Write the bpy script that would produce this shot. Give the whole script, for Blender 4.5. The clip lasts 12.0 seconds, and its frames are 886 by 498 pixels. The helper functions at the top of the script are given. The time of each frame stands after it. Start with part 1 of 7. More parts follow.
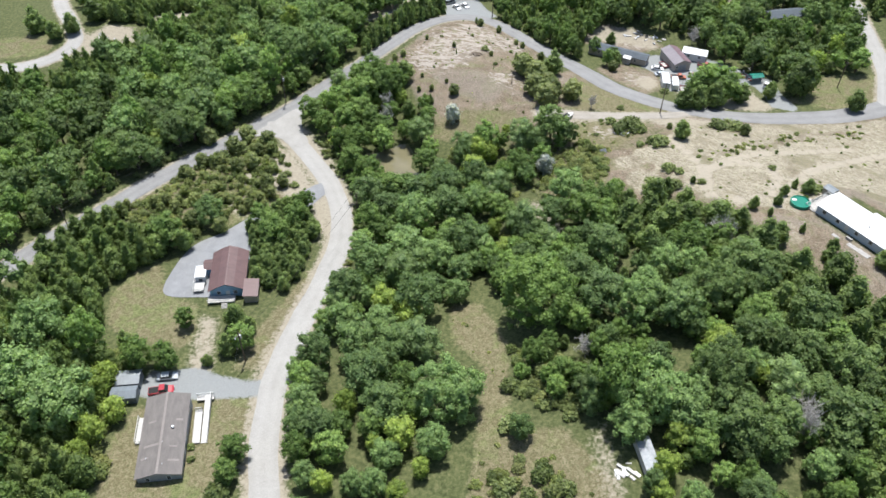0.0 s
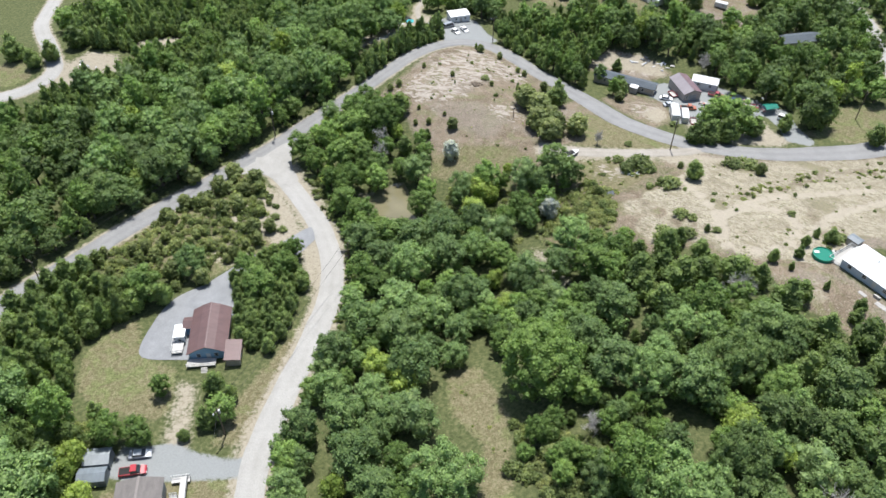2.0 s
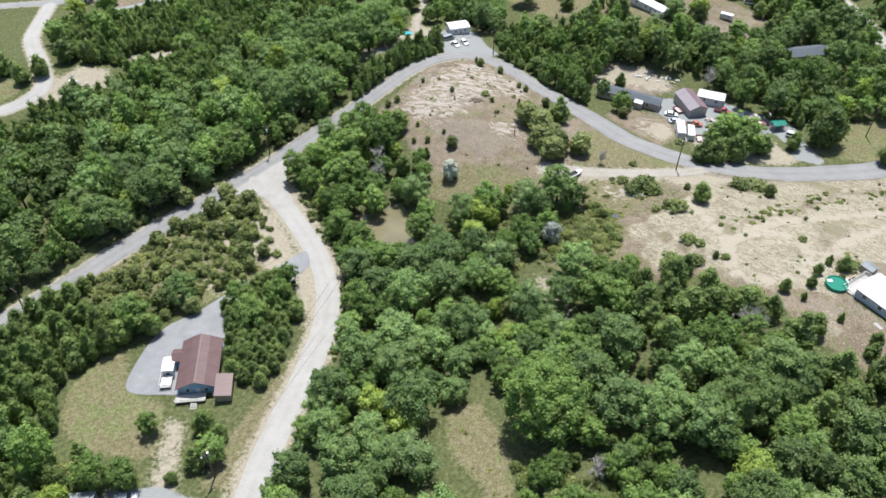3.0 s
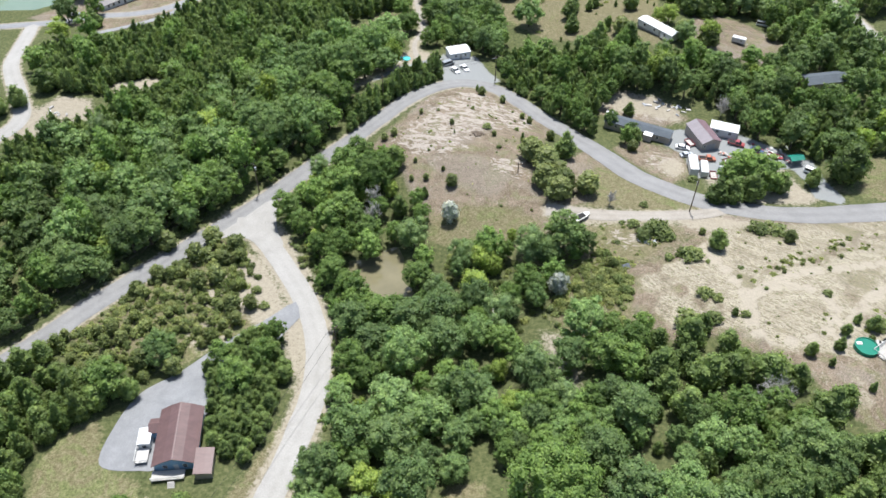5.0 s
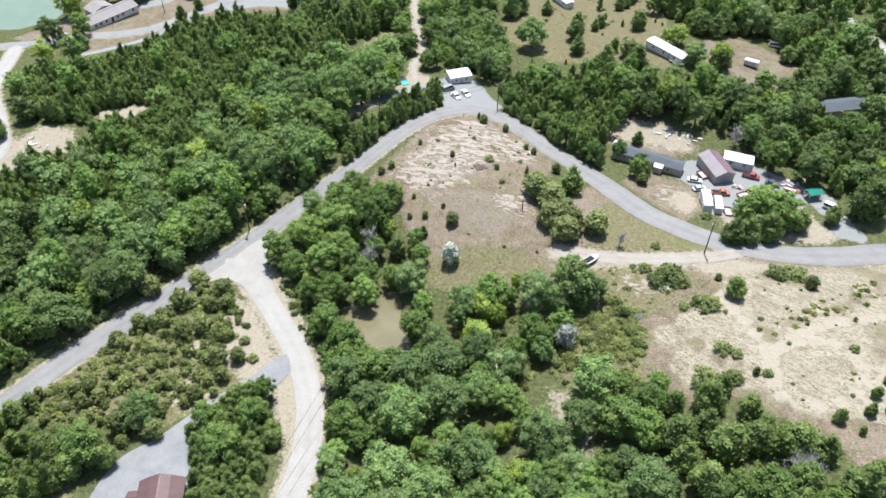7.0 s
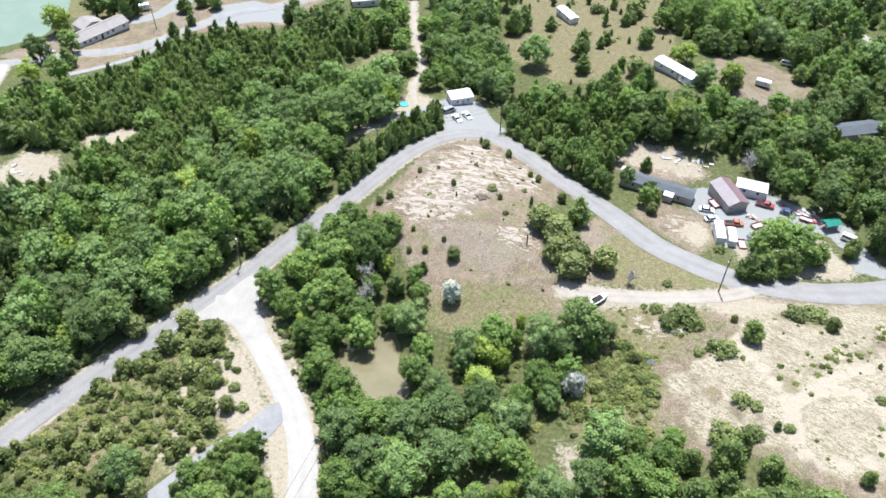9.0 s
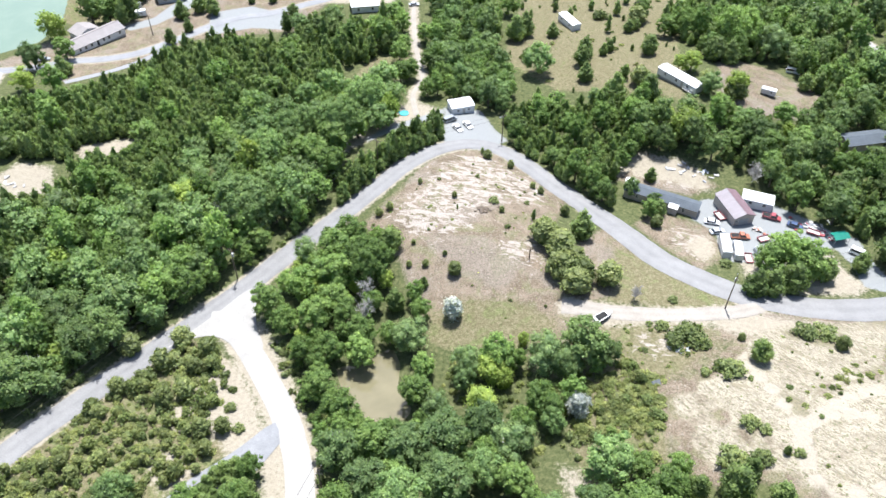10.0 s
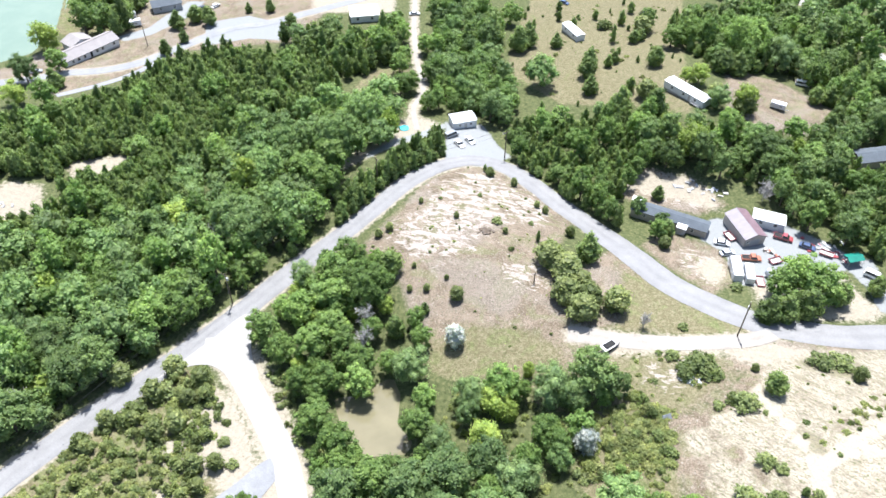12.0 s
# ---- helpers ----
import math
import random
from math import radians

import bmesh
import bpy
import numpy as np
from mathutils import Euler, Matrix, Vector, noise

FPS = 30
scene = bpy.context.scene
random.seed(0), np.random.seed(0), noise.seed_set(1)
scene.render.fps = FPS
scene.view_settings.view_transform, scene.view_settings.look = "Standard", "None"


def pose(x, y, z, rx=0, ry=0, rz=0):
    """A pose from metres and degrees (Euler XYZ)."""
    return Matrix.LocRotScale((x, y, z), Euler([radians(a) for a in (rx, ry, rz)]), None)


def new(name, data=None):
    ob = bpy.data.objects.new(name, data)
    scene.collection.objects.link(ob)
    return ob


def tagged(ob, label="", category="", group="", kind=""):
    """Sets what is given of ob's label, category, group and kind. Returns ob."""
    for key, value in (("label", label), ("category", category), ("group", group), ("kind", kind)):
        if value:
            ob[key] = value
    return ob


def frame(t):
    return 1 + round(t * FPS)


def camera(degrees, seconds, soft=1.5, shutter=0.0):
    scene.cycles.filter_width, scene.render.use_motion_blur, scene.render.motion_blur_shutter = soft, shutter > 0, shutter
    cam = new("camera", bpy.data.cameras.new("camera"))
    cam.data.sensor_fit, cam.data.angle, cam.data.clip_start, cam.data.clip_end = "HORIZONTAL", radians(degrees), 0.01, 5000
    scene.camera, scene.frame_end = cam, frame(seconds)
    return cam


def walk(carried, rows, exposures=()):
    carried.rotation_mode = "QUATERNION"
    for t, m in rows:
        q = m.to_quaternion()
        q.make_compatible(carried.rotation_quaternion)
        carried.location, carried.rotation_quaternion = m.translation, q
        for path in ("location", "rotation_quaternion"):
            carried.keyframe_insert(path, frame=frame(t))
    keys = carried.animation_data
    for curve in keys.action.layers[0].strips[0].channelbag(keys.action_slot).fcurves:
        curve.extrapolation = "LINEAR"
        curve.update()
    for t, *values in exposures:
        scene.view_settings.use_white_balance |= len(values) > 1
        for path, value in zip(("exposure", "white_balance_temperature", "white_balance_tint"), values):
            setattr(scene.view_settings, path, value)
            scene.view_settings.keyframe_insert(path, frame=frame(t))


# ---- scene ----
cam = camera(59.71, 12.0, soft=1.62)
TILT, ROLL, YAW = 45.828, -0.409, 0.116
ROWS = [
    (0, -0.16, 0.12, 125.03),
    (0.5, 0.04, 4.9, 125.12),
    (1, 0.22, 9.7, 125.2),
    (1.5, 0.38, 14.52, 125.27),
    (2, 0.51, 19.36, 125.33),
    (2.5, 0.62, 24.19, 125.39),
    (3, 0.72, 29.0, 125.43),
    (4, 0.85, 38.5, 125.51),
    (5, 0.91, 47.69, 125.55),
    (5.5, 0.92, 52.12, 125.56),
    (6, 0.91, 56.41, 125.57),
    (6.5, 0.89, 60.55, 125.56),
    (7, 0.85, 64.51, 125.55),
    (8, 0.74, 71.85, 125.51),
    (9, 0.6, 78.36, 125.43),
    (9.5, 0.51, 81.29, 125.38),
    (10, 0.41, 84.01, 125.32),
    (10.5, 0.31, 86.53, 125.26),
    (11, 0.2, 88.86, 125.19),
    (11.5, 0.08, 91.04, 125.11),
    (12, -0.04, 93.08, 125.02),
]
walk(cam, [(t, pose(x, y, z, TILT, ROLL, YAW)) for t, x, y, z in ROWS],
     [(0, 0.52, 6480, 9), (3, 0.53, 6480, 9), (6, 0.63, 6440, 9.5), (9, 0.91, 6350, 10.5), (12, 1.19, 6230, 11.5)])

# ---------------------------------------------------------------- world and sun
SUN_ELEVATION, SUN_AZIMUTH = radians(69), radians(5)      # azimuth from +y towards +x
world = bpy.data.worlds.new("sky")
world.use_nodes = True
scene.world = world
sky = world.node_tree.nodes.new("ShaderNodeTexSky")
sky.sky_type, sky.sun_disc = "NISHITA", False
sky.sun_elevation, sky.sun_rotation = SUN_ELEVATION, SUN_AZIMUTH
sky.air_density, sky.dust_density = 1.0, 1.5
background = world.node_tree.nodes["Background"]
background.inputs["Strength"].default_value = 0.115
world.node_tree.links.new(sky.outputs[0], background.inputs["Color"])
sun_data = bpy.data.lights.new("sun", "SUN")
sun_data.energy, sun_data.angle, sun_data.color = 5.0, radians(0.53), (1.0, 0.98, 0.955)
sun = new("sun", sun_data)
sun_way = Vector((math.sin(SUN_AZIMUTH) * math.cos(SUN_ELEVATION), math.cos(SUN_AZIMUTH) * math.cos(SUN_ELEVATION), math.sin(SUN_ELEVATION)))
sun.matrix_basis = Matrix.Translation((0, 150, 300)) @ sun_way.to_track_quat("Z", "Y").to_matrix().to_4x4()


# ---------------------------------------------------------------- materials
class Shader:
    """A small builder for node materials."""

    def __init__(self, name, rough=0.8, metal=0.0, spec=0.3):
        self.mat = bpy.data.materials.new(name)
        self.mat.use_nodes = True
        self.nt = self.mat.node_tree
        self.bsdf = self.nt.nodes["Principled BSDF"]
        self.bsdf.inputs["Roughness"].default_value = rough
        self.bsdf.inputs["Metallic"].default_value = metal
        self.bsdf.inputs["Specular IOR Level"].default_value = spec
        self.where = self.nt.nodes.new("ShaderNodeTexCoord").outputs["Object"]

    def put(self, value, socket):
        if hasattr(value, "is_output"):
            self.nt.links.new(value, socket)
        elif value is not None:
            if socket.type == "RGBA" and len(value) == 3:
                value = (*value, 1)
            socket.default_value = value

    def noise(self, scale, detail=3, rough=0.55, warp=0.0, stretch=None):
        n = self.nt.nodes.new("ShaderNodeTexNoise")
        n.inputs["Scale"].default_value, n.inputs["Detail"].default_value = scale, detail
        n.inputs["Roughness"].default_value, n.inputs["Distortion"].default_value = rough, warp
        place = self.where
        if stretch:
            m = self.nt.nodes.new("ShaderNodeMapping")
            m.vector_type = "TEXTURE"
            m.inputs["Scale"].default_value = [1 / v for v in stretch[:3]]
            m.inputs["Rotation"].default_value = (0, 0, radians(stretch[3]) if len(stretch) > 3 else 0)
            self.nt.links.new(place, m.inputs[0])
            place = m.outputs[0]
        self.nt.links.new(place, n.inputs["Vector"])
        return n.outputs["Fac"]

    def math(self, op, a, b=None, clamp=False):
        n = self.nt.nodes.new("ShaderNodeMath")
        n.operation, n.use_clamp = op, clamp
        self.put(a, n.inputs[0])
        self.put(b, n.inputs[1])
        return n.outputs[0]

    def step(self, value, low, high):
        n = self.nt.nodes.new("ShaderNodeMapRange")
        n.interpolation_type = "SMOOTHSTEP"
        self.put(value, n.inputs[0])
        n.inputs[1].default_value, n.inputs[2].default_value = low, high
        return n.outputs[0]

    def mix(self, fac, a, b, kind="MIX"):
        n = self.nt.nodes.new("ShaderNodeMix")
        n.data_type, n.blend_type = "RGBA", kind
        self.put(fac, n.inputs[0])
        self.put(a, n.inputs[6])
        self.put(b, n.inputs[7])
        return n.outputs[2]

    def ramp(self, fac, *stops):
        n = self.nt.nodes.new("ShaderNodeValToRGB")
        e = n.color_ramp.elements
        while len(e) < len(stops):
            e.new(0.5)
        for el, (at, col) in zip(e, stops):
            el.position, el.color = at, (*col, 1)
        self.put(fac, n.inputs[0])
        return n.outputs[0]

    def attribute(self, name):
        n = self.nt.nodes.new("ShaderNodeAttribute")
        n.attribute_name = name
        return n

    def bump(self, height, strength=0.4, distance=0.1):
        n = self.nt.nodes.new("ShaderNodeBump")
        n.inputs["Strength"].default_value, n.inputs["Distance"].default_value = strength, distance
        self.put(height, n.inputs["Height"])
        self.nt.links.new(n.outputs[0], self.bsdf.inputs["Normal"])
        return self

    def colour(self, value):
        self.put(value, self.bsdf.inputs["Base Color"])
        return self


def tone(colour, gain=0.87):
    """A paint's colour scaled down evenly, to offset the raised exposure."""
    return tuple(c * gain for c in colour)


def plain(name, a, b=None, scale=3.0, rough=0.7, metal=0.0, spec=0.3, bump=0.15, stretch=None):
    """A surface of two close colours, mottled at two scales, with fine relief."""
    s = Shader(name, rough, metal, spec)
    a, b = tone(a), tone(b or tuple(c * 0.72 for c in a))
    n1, n2 = s.noise(scale, 4, 0.6, 0.3, stretch), s.noise(scale * 9, 3, 0.6, 0.0, stretch)
    both = s.math("ADD", s.math("MULTIPLY", n1, 0.65), s.math("MULTIPLY", n2, 0.35))
    s.colour(s.ramp(both, (0.36, b), (0.62, a)))
    if bump:
        s.bump(n2, bump, 0.03)
    return s.mat


def leafage(name, dark, light, thin=0.40, by_attribute=False):
    """Leaves: a colour for each tree, lighter and darker from spray to spray, some light passing through."""
    s = Shader(name, 0.55, 0.0, 0.25)
    if by_attribute:
        base = s.attribute("tint").outputs["Color"]
    else:
        info = s.nt.nodes.new("ShaderNodeObjectInfo")
        base = s.mix(info.outputs["Random"], dark, light)
    geo = s.nt.nodes.new("ShaderNodeNewGeometry")
    spread = s.ramp(geo.outputs["Random Per Island"], (0.0, (0.64, 0.65, 0.64)), (0.6, (1.0, 1.0, 1.0)), (1.0, (1.36, 1.30, 1.18)))
    col = s.mix(1.0, base, spread, "MULTIPLY")
    col = s.mix(1.0, col, s.ramp(s.noise(0.55, 3, 0.6, 0.5), (0.38, (0.88, 0.92, 0.94)), (0.62, (1.13, 1.08, 1.02))), "MULTIPLY")
    col = s.mix(1.0, col, s.ramp(s.noise(4.5, 2, 0.6), (0.36, (0.90, 0.90, 0.90)), (0.64, (1.10, 1.10, 1.10))), "MULTIPLY")
    s.colour(col)
    through_light = s.nt.nodes.new("ShaderNodeBsdfTranslucent")
    s.put(s.mix(1.0, col, (1.2, 1.3, 0.75), "MULTIPLY"), through_light.inputs[0])
    blend = s.nt.nodes.new("ShaderNodeMixShader")
    blend.inputs[0].default_value = thin
    s.nt.links.new(s.bsdf.outputs[0], blend.inputs[1])
    s.nt.links.new(through_light.outputs[0], blend.inputs[2])
    s.nt.links.new(blend.outputs[0], s.nt.nodes["Material Output"].inputs[0])
    return s.mat


def ground_material():
    s = Shader("ground", 0.95, 0.0, 0.12)
    a, b = s.attribute("zone_a"), s.attribute("zone_b")
    broken, fine, speck = s.noise(0.22, 6, 0.62, 0.6), s.noise(1.1, 5, 0.65, 0.4), s.noise(3.2, 3, 0.7)
    patch = s.noise(0.06, 4, 0.55, 0.5)
    split_a = s.nt.nodes.new("ShaderNodeSeparateColor")
    split_b = s.nt.nodes.new("ShaderNodeSeparateColor")
    s.nt.links.new(a.outputs["Color"], split_a.inputs[0])
    s.nt.links.new(b.outputs["Color"], split_b.inputs[0])

    def edge(mask, n=fine, push=0.7):
        return s.step(s.math("ADD", mask, s.math("MULTIPLY", s.math("SUBTRACT", n, 0.5), push)), 0.35, 0.65)

    # leaf litter and rough grass under and between the trees
    col = s.ramp(fine, (0.3, (0.045, 0.054, 0.022)), (0.52, (0.095, 0.105, 0.044)), (0.72, (0.165, 0.155, 0.078)))
    # mown and unmown grass
    worn, tuft = s.noise(0.17, 7, 0.66, 0.9), s.noise(2.4, 4, 0.65, 0.3)
    lawn = s.ramp(s.math("ADD", s.math("MULTIPLY", fine, 0.5), s.math("MULTIPLY", speck, 0.5)), (0.38, (0.080, 0.098, 0.036)), (0.50, (0.148, 0.158, 0.066)), (0.62, (0.225, 0.218, 0.108)))
    straw = s.ramp(s.math("ADD", s.math("MULTIPLY", fine, 0.5), s.math("MULTIPLY", speck, 0.5)), (0.38, (0.106, 0.090, 0.048)), (0.5, (0.172, 0.146, 0.084)), (0.62, (0.250, 0.214, 0.138)))
    dry = s.math("ADD", s.math("ADD", s.math("MULTIPLY", worn, 0.75), s.math("MULTIPLY", tuft, 0.25)), s.math("MULTIPLY", b.outputs["Alpha"], 0.075))
    lawn = s.mix(s.step(dry, 0.40, 0.55), lawn, straw)
    lawn = s.mix(s.math("MULTIPLY", s.step(tuft, 0.54, 0.62), 0.7), lawn, (0.07, 0.085, 0.03))
    col = s.mix(edge(split_a.outputs[1]), col, lawn)
    # dry brown turf, with pale stony streaks where it is thin
    turf = s.ramp(s.math("ADD", s.math("MULTIPLY", broken, 0.35), s.math("MULTIPLY", speck, 0.65)), (0.39, (0.098, 0.076, 0.050)), (0.5, (0.188, 0.142, 0.104)), (0.61, (0.280, 0.218, 0.168)))
    turf = s.mix(s.math("MULTIPLY", s.step(worn, 0.48, 0.62), 0.55), turf, s.ramp(speck, (0.35, (0.105, 0.115, 0.048)), (0.65, (0.205, 0.200, 0.100))))
    turf = s.mix(s.math("MULTIPLY", s.step(patch, 0.50, 0.60), 0.6), turf, s.ramp(speck, (0.35, (0.150, 0.118, 0.092)), (0.65, (0.300, 0.252, 0.215))))
    turf = s.mix(s.math("MULTIPLY", s.step(tuft, 0.55, 0.66), 0.7), turf, (0.080, 0.084, 0.038))
    turf = s.mix(s.math("MULTIPLY", s.step(s.noise(2.1, 5, 0.7, 0.8), 0.57, 0.65), 0.8), turf, (0.36, 0.32, 0.27))
    col = s.mix(edge(split_a.outputs[2]), col, turf)
    streak = s.noise(0.34, 9, 0.70, 1.1, (0.8, 1.6, 1.0, -14))
    stone = s.ramp(speck, (0.35, (0.27, 0.22, 0.18)), (0.6, (0.40, 0.35, 0.31)))
    col = s.mix(s.math("MULTIPLY", s.step(s.math("ADD", streak, s.math("MULTIPLY", split_b.outputs[0], 0.26)), 0.72, 0.79), s.step(split_b.outputs[0], 0.05, 0.3)), col, stone)
    # sandy hillside with sparse weeds and wheel ruts
    sand = s.ramp(s.math("ADD", s.math("MULTIPLY", broken, 0.55), s.math("MULTIPLY", speck, 0.45)),
                  (0.38, (0.230, 0.188, 0.136)), (0.46, (0.338, 0.290, 0.216)), (0.64, (0.414, 0.364, 0.280)))
    rut = s.noise(0.30, 4, 0.6, 0.8, (1.6, 0.35, 1.0, 50))
    sand = s.mix(s.math("MULTIPLY", s.step(rut, 0.57, 0.66), 0.55), sand, (0.19, 0.155, 0.095))
    sand = s.mix(s.math("MULTIPLY", s.step(patch, 0.55, 0.64), 0.7), sand, (0.17, 0.15, 0.082))
    weeds = s.noise(1.7, 3, 0.6)
    rills = s.noise(1.05, 5, 0.7, 0.9, (2.2, 0.5, 1.0, 42))
    sand = s.mix(s.math("MULTIPLY", s.step(rills, 0.53, 0.58), 0.8), sand, (0.135, 0.105, 0.072))
    clods = s.noise(1.9, 6, 0.75, 1.2, (1.7, 0.7, 1.0, 48))
    sand = s.mix(s.math("MULTIPLY", s.step(clods, 0.51, 0.56), 0.75), sand, (0.175, 0.150, 0.12))
    sand = s.mix(s.step(weeds, 0.575, 0.66), sand, (0.125, 0.125, 0.062))
    driven = s.math("ADD", a.outputs["Alpha"], s.math("MULTIPLY", s.math("SUBTRACT", fine, 0.5), 0.5))
    sand = s.mix(s.math("MULTIPLY", s.step(driven, 0.35, 0.65), 0.7), sand, s.ramp(speck, (0.3, (0.320, 0.270, 0.215)), (0.7, (0.410, 0.355, 0.292))))
    col = s.mix(edge(split_a.outputs[0], broken, 0.9), col, sand)
    # bare pale earth and gravel beside the roads and round the houses
    gravel = s.ramp(s.math("ADD", s.math("MULTIPLY", fine, 0.5), s.math("MULTIPLY", speck, 0.5)),
                    (0.30, (0.21, 0.175, 0.13)), (0.5, (0.31, 0.265, 0.205)), (0.70, (0.385, 0.34, 0.275)))
    col = s.mix(edge(split_b.outputs[1], fine, 0.8), col, gravel)
    grey = s.ramp(speck, (0.25, (0.215, 0.216, 0.215)), (0.75, (0.285, 0.285, 0.282)))
    col = s.mix(edge(split_b.outputs[2], fine, 0.7), col, grey)
    col = s.mix(1.0, col, (0.855, 0.895, 0.90), "MULTIPLY")
    s.colour(col)
    s.bump(s.math("ADD", fine, speck), 0.5, 0.18)
    return s.mat


def road_material(name, dark, light, worn):
    s = Shader(name, 0.9, 0.0, 0.2)
    dark, light, worn = tone(dark), tone(light), tone(worn)
    grain, stain, long = s.noise(4.0, 4, 0.7), s.noise(0.16, 5, 0.6, 0.5), s.noise(0.5, 5, 0.6, 0.3)
    col = s.ramp(s.math("ADD", s.math("MULTIPLY", stain, 0.6), s.math("MULTIPLY", long, 0.4)), (0.36, dark), (0.64, light))
    across = s.attribute("across").outputs["Fac"]
    # two wheel tracks, brushed clean
    track = s.math("ABSOLUTE", s.math("SUBTRACT", s.math("ABSOLUTE", across), 0.42))
    wobble = s.math("ADD", track, s.math("MULTIPLY", s.math("SUBTRACT", long, 0.5), 0.35))
    col = s.mix(s.math("MULTIPLY", s.math("SUBTRACT", 1.0, s.step(wobble, 0.04, 0.40)), 0.3), col, worn)
    col = s.mix(1.0, col, s.ramp(grain, (0.3, (0.80, 0.80, 0.80)), (0.7, (1.10, 1.10, 1.10))), "MULTIPLY")
    blot = s.noise(0.9, 6, 0.7, 0.8)
    col = s.mix(s.math("MULTIPLY", s.step(blot, 0.55, 0.68), 0.35), col, dark)
    s.colour(col)
    s.bump(grain, 0.3, 0.04)
    return s.mat


def glass_material():
    s = Shader("window_glass", 0.06, 0.0, 0.6)
    s.colour((0.025, 0.03, 0.035))
    return s.mat


def water_material(name, shallow, deep):
    s = Shader(name, 0.06, 0.0, 0.5)
    s.colour(s.ramp(s.noise(0.12, 4, 0.55, 0.4), (0.35, deep), (0.65, shallow)))
    s.bump(s.noise(1.6, 3, 0.5), 0.05, 0.05)
    return s.mat


def ribbed(name, a, b, rough=0.45, metal=0.0, scale=2.6, axis="X", turn=0):
    """Sheet metal or boards: soft streaks and close ribs across one axis."""
    s = Shader(name, rough, metal, 0.4)
    n = s.noise(0.9, 5, 0.65, 0.2, (1.0, 0.25, 1.0) if axis == "X" else (0.25, 1.0, 1.0))
    s.colour(s.ramp(n, (0.35, tone(b)), (0.65, tone(a))))
    w = s.nt.nodes.new("ShaderNodeTexWave")
    w.bands_direction = axis
    w.inputs["Scale"].default_value = scale
    s.nt.links.new(s.where, w.inputs["Vector"])
    return s.bump(w.outputs["Fac"], 0.25, 0.03).mat


GROUND = ground_material()
ASPHALT = road_material("worn_asphalt", (0.200, 0.200, 0.199), (0.265, 0.265, 0.262), (0.298, 0.297, 0.294))
GRAVEL = road_material("crushed_stone", (0.308, 0.300, 0.282), (0.374, 0.366, 0.348), (0.402, 0.394, 0.376))
SANDY = road_material("sandy_track", (0.265, 0.24, 0.205), (0.36, 0.335, 0.295), (0.39, 0.365, 0.325))
SEALED = road_material("grey_driveway", (0.210, 0.217, 0.226), (0.282, 0.289, 0.298), (0.320, 0.325, 0.332))
BARK = plain("bark", (0.16, 0.13, 0.10), (0.07, 0.055, 0.045), 2.0, 0.9, bump=0.4)
DEADWOOD = plain("weathered_dead_wood", (0.58, 0.56, 0.53), (0.40, 0.38, 0.36), 3.0, 0.9)
POLE_WOOD = plain("creosoted_pole", (0.15, 0.115, 0.085), (0.09, 0.07, 0.05), 2.0, 0.85)
GLASS = glass_material()
WHITE = plain("white_paint", (0.70, 0.70, 0.68), (0.58, 0.58, 0.56), 0.8, 0.5)
WHITE_ROOF = plain("white_metal_roof", (0.72, 0.73, 0.74), (0.62, 0.63, 0.64), 0.35, 0.45)
GREY_WOOD = plain("weathered_boards", (0.52, 0.50, 0.47), (0.34, 0.33, 0.31), 1.2, 0.85, stretch=(1, 4, 1))
PALE_BOARDS = plain("bleached_deck_boards", (0.56, 0.55, 0.53), (0.43, 0.42, 0.405), 1.2, 0.8, stretch=(1, 4, 1))
DARK = plain("dark_gap", (0.03, 0.03, 0.03), (0.02, 0.02, 0.02), 2.0, 0.9)
RUBBER = plain("tyre_rubber", (0.03, 0.03, 0.03), None, 5.0, 0.9)
STEEL = plain("steel_rim", (0.5, 0.5, 0.5), None, 5.0, 0.4, 0.8)

# ---------------------------------------------------------------- mesh helpers
def quick_mesh(name, verts, quads, material, tint=None, slots=None):
    """A mesh from arrays of corners and faces that all have the same number of corners."""
    me = bpy.data.meshes.new(name)
    verts, quads = np.asarray(verts, np.float32), np.asarray(quads, np.int32)
    me.vertices.add(len(verts))
    me.vertices.foreach_set("co", verts.ravel())
    me.loops.add(quads.size)
    me.loops.foreach_set("vertex_index", quads.ravel())
    me.polygons.add(len(quads))
    me.polygons.foreach_set("loop_start", np.arange(0, quads.size, quads.shape[1], dtype=np.int32))
    if tint is not None:
        at = me.attributes.new("tint", "FLOAT_COLOR", "POINT")
        at.data.foreach_set("color", np.asarray(tint, np.float32).ravel())
    for m in material if isinstance(material, (list, tuple)) else [material]:
        me.materials.append(m)
    if slots is not None:
        me.polygons.foreach_set("material_index", np.asarray(slots, np.int32))
    me.update(calc_edges=True)
    return me


def part(name, bm, material, parent=None, label="", smooth=False):
    """Links a bmesh as one mesh object under a thing or a part."""
    me = bpy.data.meshes.new(name)
    bmesh.ops.recalc_face_normals(bm, faces=bm.faces)
    bm.to_mesh(me)
    bm.free()
    if smooth:
        for p in me.polygons:
            p.use_smooth = True
    me.materials.append(material)
    ob = new(name, me)
    ob.parent = parent
    return tagged(ob, label)


def box(bm, x0, x1, y0, y1, z0, z1, m=None):
    vs = [bm.verts.new((x, y, z)) for z in (z0, z1) for x, y in ((x0, y0), (x1, y0), (x1, y1), (x0, y1))]
    for f in ((3, 2, 1, 0), (4, 5, 6, 7), (0, 1, 5, 4), (1, 2, 6, 5), (2, 3, 7, 6), (3, 0, 4, 7)):
        bm.faces.new([vs[i] for i in f])
    if m is not None:
        bmesh.ops.transform(bm, matrix=m, verts=vs)
    return vs


